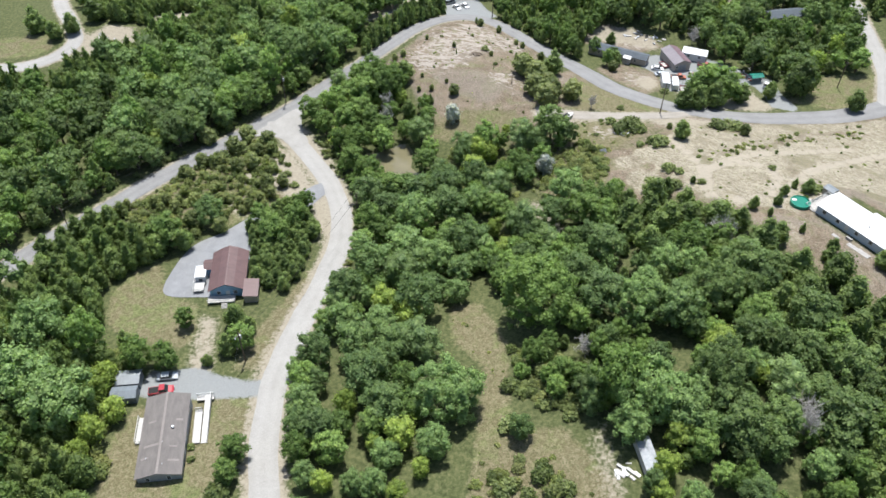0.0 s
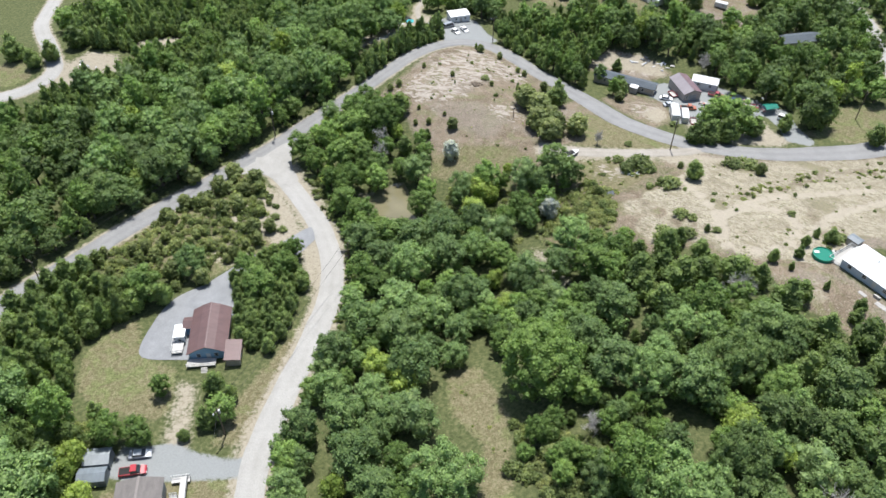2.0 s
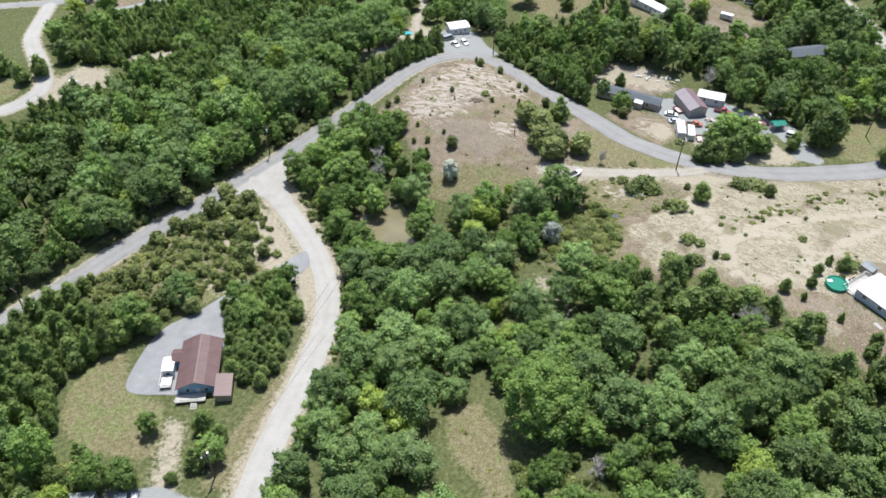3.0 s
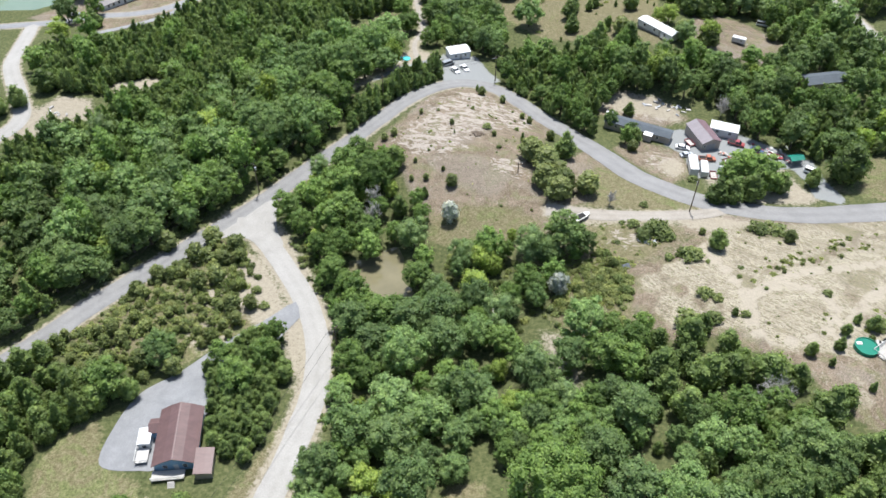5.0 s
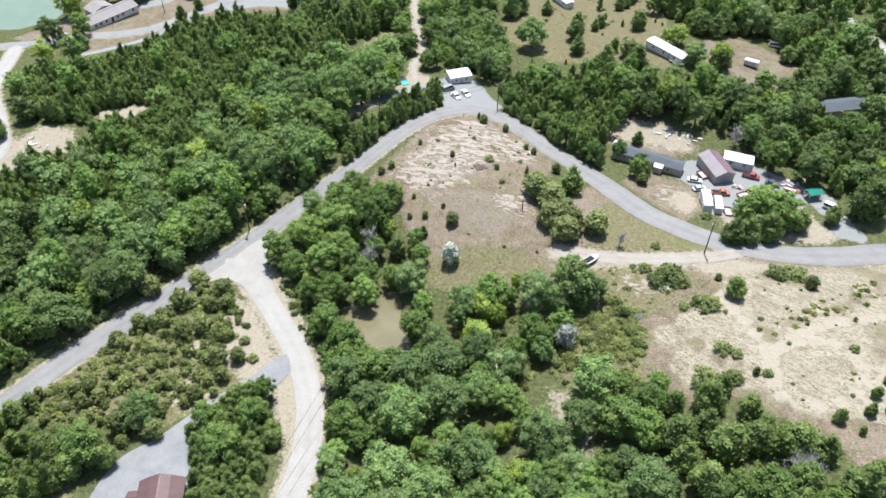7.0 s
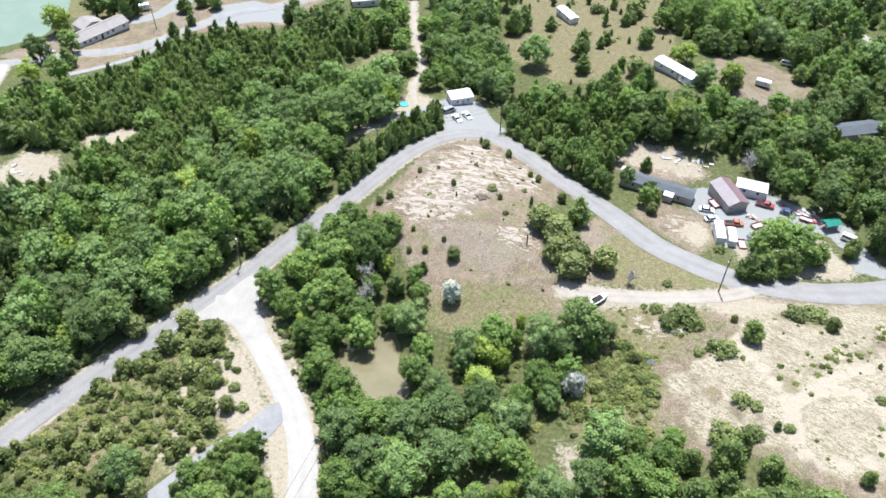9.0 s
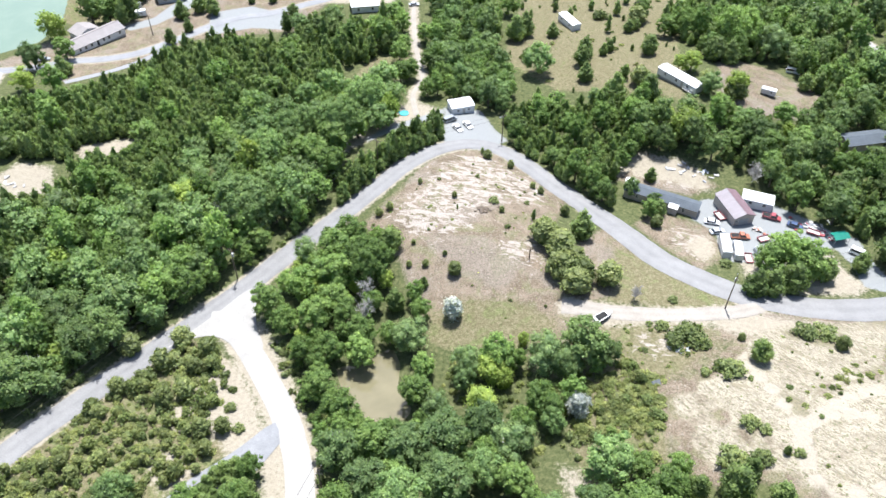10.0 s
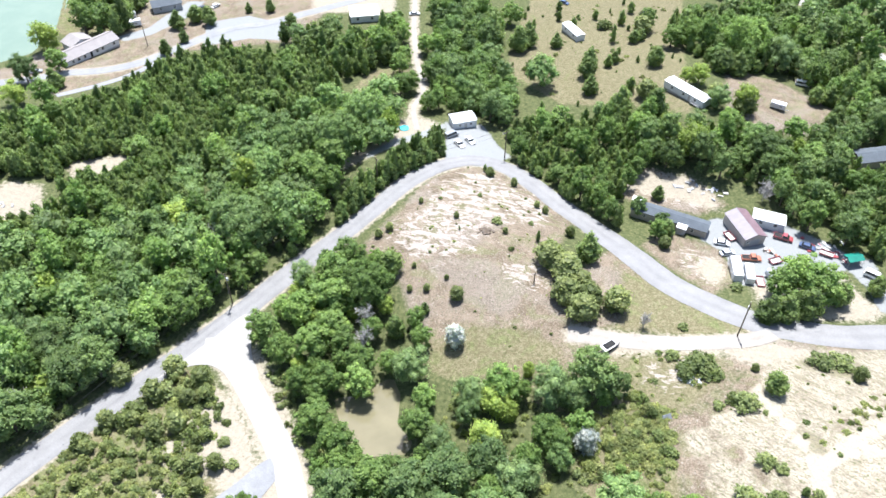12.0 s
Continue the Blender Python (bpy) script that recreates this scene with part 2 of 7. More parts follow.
def slab(bm, pts, thick):
    """A plate: the corners of its upper face, and its thickness straight down."""
    top = [bm.verts.new(p) for p in pts]
    low = [bm.verts.new((p[0], p[1], p[2] - thick)) for p in pts]
    bm.faces.new(top)
    bm.faces.new(low[::-1])
    n = len(pts)
    for i in range(n):
        bm.faces.new((top[i], low[i], low[(i + 1) % n], top[(i + 1) % n]))


def rod(bm, a, b, r0, r1=None, sides=6):
    a, b = Vector(a), Vector(b)
    r1 = r0 if r1 is None else r1
    q = (b - a).to_track_quat("Z", "Y")
    rings = []
    for c, r in ((a, r0), (b, r1)):
        rings.append([bm.verts.new(c + q @ Vector((r * math.cos(2 * math.pi * k / sides), r * math.sin(2 * math.pi * k / sides), 0))) for k in range(sides)])
    for k in range(sides):
        bm.faces.new((rings[0][k], rings[0][(k + 1) % sides], rings[1][(k + 1) % sides], rings[1][k]))
    bm.faces.new(rings[0][::-1])
    bm.faces.new(rings[1])


def thing(name, x, y, yaw=0.0, label="", category="", group="", z=None):
    ob = new(name)
    ob.matrix_basis = pose(x, y, height(x, y) if z is None else z, 0, 0, yaw)
    return tagged(ob, label, category, group)


# ---------------------------------------------------------------- the lie of the land
HILLS = [(-135, 270, 6.6), (-90, 135, -3.6), (-90, 180, -2.9), (-45, 90, -2.4), (-45, 225, -4.7), (0, 135, -3.0), (0, 180, -7.0), (0, 225, 1.5),
         (0, 270, 4.8), (0, 315, -1.4), (45, 90, 5.4), (45, 180, 2.1), (45, 225, 2.1), (45, 270, -5.0), (90, 135, 6.0), (90, 180, 3.3),
         (90, 225, -2.2), (90, 270, -2.1), (90, 315, 5.9), (135, 225, -4.2), (135, 315, -2.3)]
POND = [(-24.6, 197.0), (-19.5, 197.5), (-15.5, 200.5), (-11, 203), (-9, 198), (-9.4, 190), (-6, 185.6), (-6.6, 182.4), (-16.8, 181.6), (-21.8, 188.6)]
POND_LEVEL = -24.2
LAKE = [(-230, 440), (-172, 440), (-165, 413), (-157, 379), (-160, 362), (-172, 353), (-230, 350)]
LAKE_LEVEL = -31.2


def inside_by(poly, x, y):
    """How far points lie inside a polygon, in metres; negative outside."""
    x, y = np.asarray(x, float), np.asarray(y, float)
    far, odd = np.full(x.shape, 1e9), np.zeros(x.shape, bool)
    for (ax, ay), (bx, by) in zip(poly, poly[1:] + poly[:1]):
        ex, ey = bx - ax, by - ay
        k = np.clip(((x - ax) * ex + (y - ay) * ey) / (ex * ex + ey * ey + 1e-9), 0, 1)
        far = np.minimum(far, np.hypot(x - ax - k * ex, y - ay - k * ey))
        if ay != by:
            odd ^= ((ay > y) != (by > y)) & (x < ex * (y - ay) / (by - ay) + ax)
    return np.where(odd, far, -far)


def heights(x, y):
    x, y = np.asarray(x, float), np.asarray(y, float)
    z = -18.36 + 0.0068 * np.clip(x, -260, 260) - 0.0708 * (np.clip(y, -60, 420) - 200)
    for hx, hy, rise in HILLS:
        z = z + rise * np.exp(-((x - hx) ** 2 + (y - hy) ** 2) / 1800.0)
    z = z + 2.6 * np.exp(-((x - 15) ** 2 + (y - 240) ** 2) / 648.0)
    for shore, level in ((POND, POND_LEVEL), (LAKE, LAKE_LEVEL)):
        deep = inside_by(shore, x, y)
        w = np.clip(1 + deep / 7, 0, 1)
        w = w * w * (3 - 2 * w)
        z = z * (1 - w) + w * (level - np.clip(deep * 0.3, -1.2, 1.2))
    return z


def height(x, y):
    return float(heights(np.array([x]), np.array([y]))[0])


def smooth_line(pts, step=2.0):
    """A curve through the points, as closely spaced points."""
    pts = [Vector((*p, 0)) for p in pts]
    pts = [2 * pts[0] - pts[1]] + pts + [2 * pts[-1] - pts[-2]]
    out = []
    for a, b, c, d in zip(pts, pts[1:], pts[2:], pts[3:]):
        n = max(2, int((c - b).length / step))
        for i in range(n):
            t = i / n
            out.append(0.5 * (2 * b + (c - a) * t + (2 * a - 5 * b + 4 * c - d) * t * t + (3 * b - a - 3 * c + d) * t ** 3))
    out.append(pts[-2])
    return [(p.x, p.y) for p in out]


# ways: points, width, material
MAIN_ROAD = smooth_line([(-420, -240), (-300, -100), (-235, -18), (-190, 40), (-150, 90), (-128, 118), (-113.4, 138.4), (-104, 155), (-96, 166), (-87, 179), (-75.5, 193), (-64.8, 206.5), (-54.2, 220.1), (-44, 233), (-35.4, 242.4), (-26.7, 250.6), (-19.3, 258.7),
                         (-12.6, 267.2), (-4.6, 276.5), (4, 283), (12.3, 285.2), (21, 282), (29, 273.6), (36, 264.2), (43.8, 254.5), (50.5, 245.5), (57, 234.6), (64, 226.2), (73.5, 219.0),
                         (85.3, 214.3), (99, 212.8), (116.5, 215.3), (137, 218.5), (152, 223), (172, 232), (200, 250), (260, 290)])
STONE_ROAD = smooth_line([(-58, 215), (-53, 210.5), (-47.9, 204.5), (-43.0, 197.4), (-37.8, 188.8), (-33.2, 180), (-30.0, 171), (-28.0, 162), (-27.6, 151.7), (-28.8, 141.8), (-31, 130.5), (-33.6, 119.4), (-35.8, 108.5),
                          (-36.6, 99.4), (-36.1, 88.7), (-35.1, 80.3), (-33.3, 72.3), (-31, 60), (-28, 30), (-26, -20), (-32, -90), (-45, -200), (-60, -330)])
TRACK = smooth_line([(80, 212.5), (74, 209.6), (66.7, 208.2), (55.8, 207.5), (45.4, 208.2), (36.5, 210.3), (30.5, 211.3)])
LOT_ROAD = smooth_line([(-200, 330), (-160.9, 336.8), (-149.8, 340.0), (-140, 344.5), (-128.9, 346.2), (-117.8, 351), (-108.8, 359.8), (-101.2, 368.8), (-92.4, 379.3), (-82.5, 386.4), (-71.3, 390.3), (-40, 412), (0, 440)])
LOT_SPUR = smooth_line([(-136, 326), (-132.8, 328.2), (-123.3, 335.3), (-113.9, 345), (-107, 357)])
WEST_DRIVE = smooth_line([(-200, 236), (-154.8, 237.7), (-145, 239), (-137, 244.3), (-133.5, 254), (-140.3, 268.5), (-155.8, 297), (-165, 336)])
DIRT_LANE = smooth_line([(-12, 440), (-11.8, 414), (-11.2, 379.8), (-9.4, 355.4), (-6.6, 333.7), (-9.6, 320), (-8, 304)])
NE_ROAD = smooth_line([(140, 440), (156, 415), (163.8, 398), (166, 380), (168.5, 365), (172, 345), (173.5, 310), (168, 284), (164, 262), (160.6, 245.5), (155, 231), (152, 224)])
WAYS = [("main_road", MAIN_ROAD, 6.2, ASPHALT), ("stone_road", STONE_ROAD, 6.0, GRAVEL), ("dirt_track", TRACK, 4.8, SANDY), ("lot_road", LOT_ROAD, 5.0, SEALED), ("lot_spur", LOT_SPUR, 3.0, SEALED),
        ("west_drive", WEST_DRIVE, 5.5, GRAVEL), ("dirt_lane", DIRT_LANE, 2.0, SANDY), ("northeast_road", NE_ROAD, 5.5, GRAVEL)]


def from_line(line, x, y):
    """Distance from points to a line of closely spaced points."""
    far = np.full(np.shape(x), 1e9)
    for ax, ay in line:
        far = np.minimum(far, np.hypot(x - ax, y - ay))
    return far


def build_ground():
    def axis(a, b, lo, hi, step):
        inner = list(np.arange(a, b + step / 2, step))
        out, g, v = [], step, b
        while v < hi:
            g *= 1.28
            v += g
            out.append(v)
        back, g, v = [], step, a
        while v > lo:
            g *= 1.28
            v -= g
            back.append(v)
        return np.array(back[::-1] + inner + out)
    xs, ys = axis(-178, 178, -2600, 2600, 1.55), axis(46, 424, -2400, 3000, 1.55)
    gx, gy = [v.ravel() for v in np.meshgrid(xs, ys)]
    verts = np.c_[gx, gy, heights(gx, gy)]
    w, h = len(xs), len(ys)
    i = (np.arange(h - 1)[:, None] * w + np.arange(w - 1)[None]).ravel()
    me = quick_mesh("ground", verts, np.c_[i, i + 1, i + 1 + w, i + w], GROUND)
    near = np.abs(gx) < 260
    near &= (gy > -220) & (gy < 480)
    nx, ny = gx[near], gy[near]

    def mask(polys, soft=2.0):
        m = np.zeros(nx.shape)
        for p in polys:
            m = np.maximum(m, np.clip(0.5 + inside_by(p, nx, ny) / (2 * soft), 0, 1))
        return m

    def beside(line, width, soft):
        return np.clip(1 - (from_line(line[::2], nx, ny) - width / 2) / soft, 0, 1)
    sand = mask(SAND, 3.6)
    lawn = mask(LAWNS, 2.5)
    sand = sand * (1 - 0.85 * mask(LAWNS[-1:], 2.5))
    rim = np.max([inside_by(p, nx, ny) for p in SAND], 0)
    turf = np.maximum(mask(TURF[:6] + TURF[7:], 4.0), np.clip(0.5 + (rim + 4) / 6, 0, 1))
    for line, width, soft in WEEDY:
        belt = beside(smooth_line(line), width, soft)
        sand = sand - 0.5 * belt * (sand > 0)
        turf = np.maximum(turf, belt)
        lawn = np.maximum(lawn, 0.9 * belt)
    parched = np.maximum(mask(LAWNS[3:4], 4.0), 0.5 * mask(LAWNS[1:3], 3.0))
    parched = np.maximum(parched, 1.3 * mask(LAWNS[-2:-1], 6.0))
    parched = parched - 2.0 * mask(LAWNS[:1], 3.0)
    fresh = mask(GREENER, 4.0)
    turf = turf * (1 - 0.75 * fresh)
    lawn = np.maximum(lawn, fresh)
    parched = np.maximum(parched, 0.75 * fresh)
    driven = np.zeros(nx.shape)
    for line in WHEELED:
        driven = np.maximum(driven, beside(smooth_line(line), 2.0, 1.6))
    streak = np.maximum(mask([STREAKS], 5.0), 0.9 * mask(STREAKS_LIGHT, 4.0))
    bare = np.maximum(0.9 * mask(BARE, 4.0), 0.62 * mask([[(27.7, 84), (33.2, 88), (36, 75.1), (35, 64), (28, 66)]], 5.0))
    for line, width, soft in ((STONE_ROAD, 6.0, 4.2), (MAIN_ROAD, 6.2, 2.6), (TRACK, 4.0, 3.0), (DIRT_LANE, 2.4, 3.0), (WEST_DRIVE, 5.5, 2.5), (NE_ROAD, 5.5, 3), (LOT_ROAD, 5, 3)):
        bare = np.maximum(bare, 0.8 * beside(line, width, soft))
    grey = mask(GREY_LOTS, 1.6)
    for name, layers in (("zone_a", (sand, lawn, turf)), ("zone_b", (streak, bare, grey))):
        full = np.zeros((len(verts), 4), np.float32)
        full[:, 3] = 0
        full[near, 3] = driven if name == "zone_a" else parched
        for c, layer in enumerate(layers):
            full[near, c] = layer
        me.attributes.new(name, "FLOAT_COLOR", "POINT").data.foreach_set("color", full.ravel())
    me.polygons.foreach_set("use_smooth", np.ones(len(me.polygons), bool))
    tagged(new("ground", me), "rolling ground of dry grass, leaf litter and pale sand", "ground", kind="structure")


SAND = [[(51, 184), (60.4, 186.2), (70, 194), (76, 203), (91.7, 207), (118.2, 211), (150, 216), (190, 225), (180, 150), (125, 150), (112.7, 166), (104.1, 160), (93, 150), (81.7, 150.2), (73.3, 156.1), (63.6, 163.5), (55, 163), (50.5, 172)],
        [(81.7, 150.2), (89.6, 150), (94.2, 144.4), (105.2, 128.9), (103.2, 121.4), (95.7, 127), (86, 139)]]
LAWNS = [[(-76.8, 148.9), (-67.8, 130.7), (-59.6, 126.3), (-57.4, 114.8), (-60.2, 112), (-71.4, 114), (-79.5, 119.8), (-83, 131.1), (-79.3, 139.8)],
         [(-48.2, 97.9), (-40.1, 97), (-38.5, 83.1), (-43.8, 76.4), (-48.2, 66), (-64.7, 66), (-67.5, 85.7), (-65.5, 94), (-54.8, 97.1)],
         [(-33.2, 141.5), (-31.6, 134.8), (-39.3, 106), (-47, 105), (-44.8, 114.7), (-40.1, 126.1)],
         [(2.1, 126), (9.7, 126.3), (14.8, 111.7), (14.8, 94.2), (14, 86), (24.5, 85), (31.6, 74), (37, 54), (29, 41), (17, 48), (9, 36), (2, 47), (7, 83.3), (9.5, 103.1), (2.7, 113.3)],
         [(-163.9, 259.2), (-144.6, 259.8), (-139.9, 249.7), (-145.2, 244.6), (-170, 244)],
         [(133, 246), (158, 245), (153.3, 227), (136.7, 222.6), (119.6, 228.8)],
         [(-6, 205), (0, 222), (16, 214), (30, 206), (36, 198), (28, 190), (10, 198)], [(29, 198), (44, 196), (50, 180), (46, 164), (36, 156), (30, 160)],
         [(-20, 352), (-28, 346), (-32, 334), (-20, 324), (-12, 330), (-12, 352)], [(-170, 380), (-128, 372), (-124, 384), (-150, 420), (-175, 420)], [(-64.9, 206), (-58.2, 206), (-48, 196), (-41, 184.5), (-42, 175), (-54, 163), (-62, 156), (-80, 163), (-93, 168), (-88, 176), (-76.6, 188)], [(24, 346), (30, 379), (42, 425), (110, 430), (98, 380), (92, 352), (84, 310), (62, 318), (42, 322), (32, 336)],
         [(92.5, 145.5), (89.9, 134.4), (92.2, 124), (100.3, 114.4), (106.6, 129.2), (99.5, 142.7)]]
TURF = [[(-170, 342), (-150, 335), (-135, 326), (-118, 342), (-98, 364), (-60, 372), (-50, 400), (-60, 425), (-150, 425), (-125, 385), (-152, 366)],
        [(64, 256), (78, 249), (79, 235), (69.9, 227), (62, 237.5), (56, 248.3)], [(57, 281), (66, 286), (81, 276), (86, 268), (76, 264), (55, 272)], [(60, 214), (50, 222), (38, 232), (34, 226), (36, 214), (46, 211), (58, 210.5), (66, 212)],
        [(6.9, 282), (17.4, 281.2), (30.4, 270.5), (38.5, 257), (33, 246), (30, 236), (34, 224.2), (36, 213.2), (30, 196), (16.5, 200.8), (0.2, 204), (-6, 216), (-11.7, 234.2), (-22, 243.8), (-12.7, 256.5), (-3.4, 272.5)],
        [(29, 206), (45.5, 204), (62, 205), (74, 204), (60, 187), (51, 184), (52, 174), (50, 163), (45, 165), (44.5, 186), (36, 200)],
        [(18.7, 346), (27.2, 379.7), (40, 430), (120, 440), (100, 380), (93, 352), (82, 306), (62, 315), (42.6, 318), (30.7, 334)],
        [(105, 346), (122.7, 338), (136, 321), (139, 305), (114.8, 300.9), (105, 305), (96, 311)],
        [(-140, 335), (-116, 348), (-98, 366), (-88, 380), (-98, 392), (-124, 384), (-132, 366), (-112, 362), (-124, 351), (-150, 343)],
        [(-116, 283), (-104, 282), (-90, 276), (-94, 266), (-109, 271)],
        [(34, 214), (38, 236), (48, 246), (60, 230), (72, 218.5), (86, 212.6), (72, 210), (50, 209.5)]]
STREAKS = [(6.9, 281), (17.4, 279.5), (30.4, 268), (36, 258), (28, 249), (18, 250), (10, 240), (0, 232), (-11, 238), (-16, 248), (-10, 258), (-3.4, 270)]
STREAKS_LIGHT = [[(57, 281), (66, 286), (81, 276), (86, 268), (76, 264), (55, 272)], [(66, 252), (77, 247), (78, 236), (70, 229), (63, 238)], [(14, 236), (26, 240), (30, 228), (24, 220), (14, 226)], [(48, 206), (62, 204), (60, 194), (50, 190), (44, 198)]]
BARE = [[(-112.8, 278.5), (-104, 284), (-96.8, 288), (-93.2, 278.1), (-97.8, 270), (-109.2, 271)],
        [(68.5, 211.9), (79.2, 209.1), (90.9, 205.4), (71.7, 199.3), (63.5, 204.5)],
        [(81.3, 233.2), (80.8, 222.1), (88.7, 218.3), (109.3, 219.5), (114.9, 223.4), (110.2, 232.9), (109.2, 243), (95, 245.2)],
        [(61.6, 281.5), (76.4, 282.5), (83.4, 272.6), (83.3, 264.4), (72.3, 270.4), (60.3, 273.6)],
        [(-59.1, 187.3), (-53.4, 200.4), (-47.1, 196.9), (-39.1, 182.8), (-43.4, 175.1), (-54, 174.8), (-60.3, 179.6)],
        [(-49, 209), (-45.1, 213.1), (-33.2, 191.8), (-26.7, 174.5), (-28.3, 170.5), (-33.5, 184.7), (-42.6, 198.8)],
        [(-38.9, 173), (-34.1, 175.7), (-31.3, 165.9), (-30.2, 155.3), (-34.6, 154.6)],
        [(-57.3, 166.4), (-52, 169.4), (-48.8, 166.5), (-54, 162.9)],
        [(-56.1, 102), (-57.4, 108.5), (-55.9, 113.8), (-54.5, 116.8), (-52.7, 114.6), (-51.7, 108.5), (-50.8, 102)],
        [(-38.1, 171.5), (-33.6, 173.3), (-30.9, 158), (-32.9, 150.7)],
        [(-41.5, 102.2), (-41.5, 108.5), (-38.3, 118.5), (-34.5, 127.5), (-32, 133.4), (-30.9, 125.7), (-34.9, 113.4), (-37.8, 108.5)],
        [(30.2, 210.8), (41.1, 212.3), (53.1, 207.8), (72.7, 202.6), (45.3, 203.8), (39.8, 203.3)],
        [(25, 168), (29.8, 166), (33.1, 152.8), (31.1, 146.9), (27, 157)],
        [(-55.5, 194), (-51, 194), (-42, 184.5), (-36.4, 177), (-41.6, 170), (-46, 171.5), (-50, 180), (-55, 186)], [(-62, 172), (-56, 173), (-52, 167), (-56, 162), (-60, 165)],
        [(56, 281), (66, 285.5), (70, 282), (62, 277), (55, 273)], [(70, 284), (82, 276), (80, 273), (70, 279)],
        [(-131.2, 257.4), (-125.9, 267.6), (-115.2, 266.5), (-111.6, 256.1), (-119.9, 247.1), (-130.5, 242.8), (-135.9, 240.9)],
        [(72, 244), (77.4, 245.3), (77, 235.8), (71, 231), (68, 238)], [(-40, 283), (-30, 279), (-18, 290), (-4, 298), (2, 308), (-6, 314), (-14, 312), (-20, 300), (-32, 288)],
        [(-58.5, 123), (-54, 122), (-52.5, 117), (-55.3, 111.5), (-58, 112.5), (-57.5, 118)], [(-100, 276), (-80, 282), (-84, 288), (-104, 280)], [(-55, 400), (-20, 400), (-20, 425), (-60, 425)]]
GREY_LOTS = [[(74.5, 257.6), (79.9, 262.5), (83.3, 262), (90.6, 263), (99.4, 259.8), (109, 252.2), (114.1, 246.6), (119.7, 244.5), (120.0, 233.2), (122.2, 224.6), (120.4, 220.8), (112.9, 224.1), (113.6, 233.0), (111.6, 240.6), (100, 238), (87.2, 232.2), (77.4, 232.1), (79.4, 246.7), (74, 252.4)],
             [(1.7, 311), (14.1, 309), (18.3, 296.3), (22.5, 289.6), (12.2, 281.6), (1.4, 283)], [(2, 308), (-3.8, 299.4), (-14.5, 293.7), (-22.8, 285.4), (-24, 288), (-14.9, 297.3), (-5.9, 303.7), (1.7, 310)],
             [(-34, 103.8), (-42.2, 102), (-48.8, 103.6), (-53.5, 105.8), (-57.6, 105.9), (-59.8, 104.9), (-65, 105), (-66, 98), (-60.3, 96.4), (-48.8, 97), (-40.2, 97.6), (-34, 98)],
             [(-94.3, 367.8), (-98, 390.2), (-81.9, 396.9), (-65, 388.5), (-61.4, 373), (-77.6, 375)], [(-131.2, 376), (-120.8, 385), (-117, 398), (-111.2, 412), (-104, 412), (-108, 394), (-118, 378), (-127, 372)]]
GREENER = [[(36, 206), (64, 205), (66, 198), (56, 188), (46, 184), (30, 190)], [(42, 212), (47, 238), (60, 230), (74, 217), (84, 212.5), (60, 210)], [(-6, 206), (4, 217), (20, 215), (30, 208), (29, 198), (10, 200)], [(44, 186), (49, 180), (47, 166), (40, 160), (30, 160), (28, 180)]]
# bands of weeds across the sand: points, width, soft edge
WEEDY = [([(78.3, 178.4), (85.2, 183.1), (89.7, 182.5), (98.6, 189.0), (110.7, 197.4), (118.1, 202.4), (127.8, 204.6), (140, 203)], 3.0, 4.0), ([(49.3, 173.4), (56.6, 174.8), (61.8, 172.7), (66.3, 168.5), (72.1, 165.9)], 2.0, 3.5),
         ([(54.0, 184.0), (57.6, 178.7), (61.3, 175.1)], 1.5, 3.0), ([(99.9, 177.1), (99.3, 168.6), (98.8, 162.2)], 2.5, 4.0), ([(84, 149), (92, 142), (97, 134), (100, 128)], 4.0, 5.0), ([(70, 208), (90, 209.5), (118, 213), (150, 218)], 1.0, 2.5)]
WHEELED = [[(73.9, 172.0), (72.3, 163.1), (73.7, 154.7), (78.7, 149.6), (84.4, 145.2), (92, 138), (98, 130)], [(73.9, 172.0), (81.9, 175.0), (89.9, 174.7), (93.5, 169.0), (89.8, 161.0), (83.8, 156.6), (76, 156)],
           [(125, 192), (100.4, 184.0), (90.4, 181.3), (80.5, 175.8), (74.6, 171.0), (73.0, 165.1)], [(70, 207), (69.0, 192.3), (71.6, 184.7), (73.4, 175.9), (74.6, 171.0)], [(85, 149), (93, 160), (104, 172), (120, 182), (150, 196)]]
build_ground()


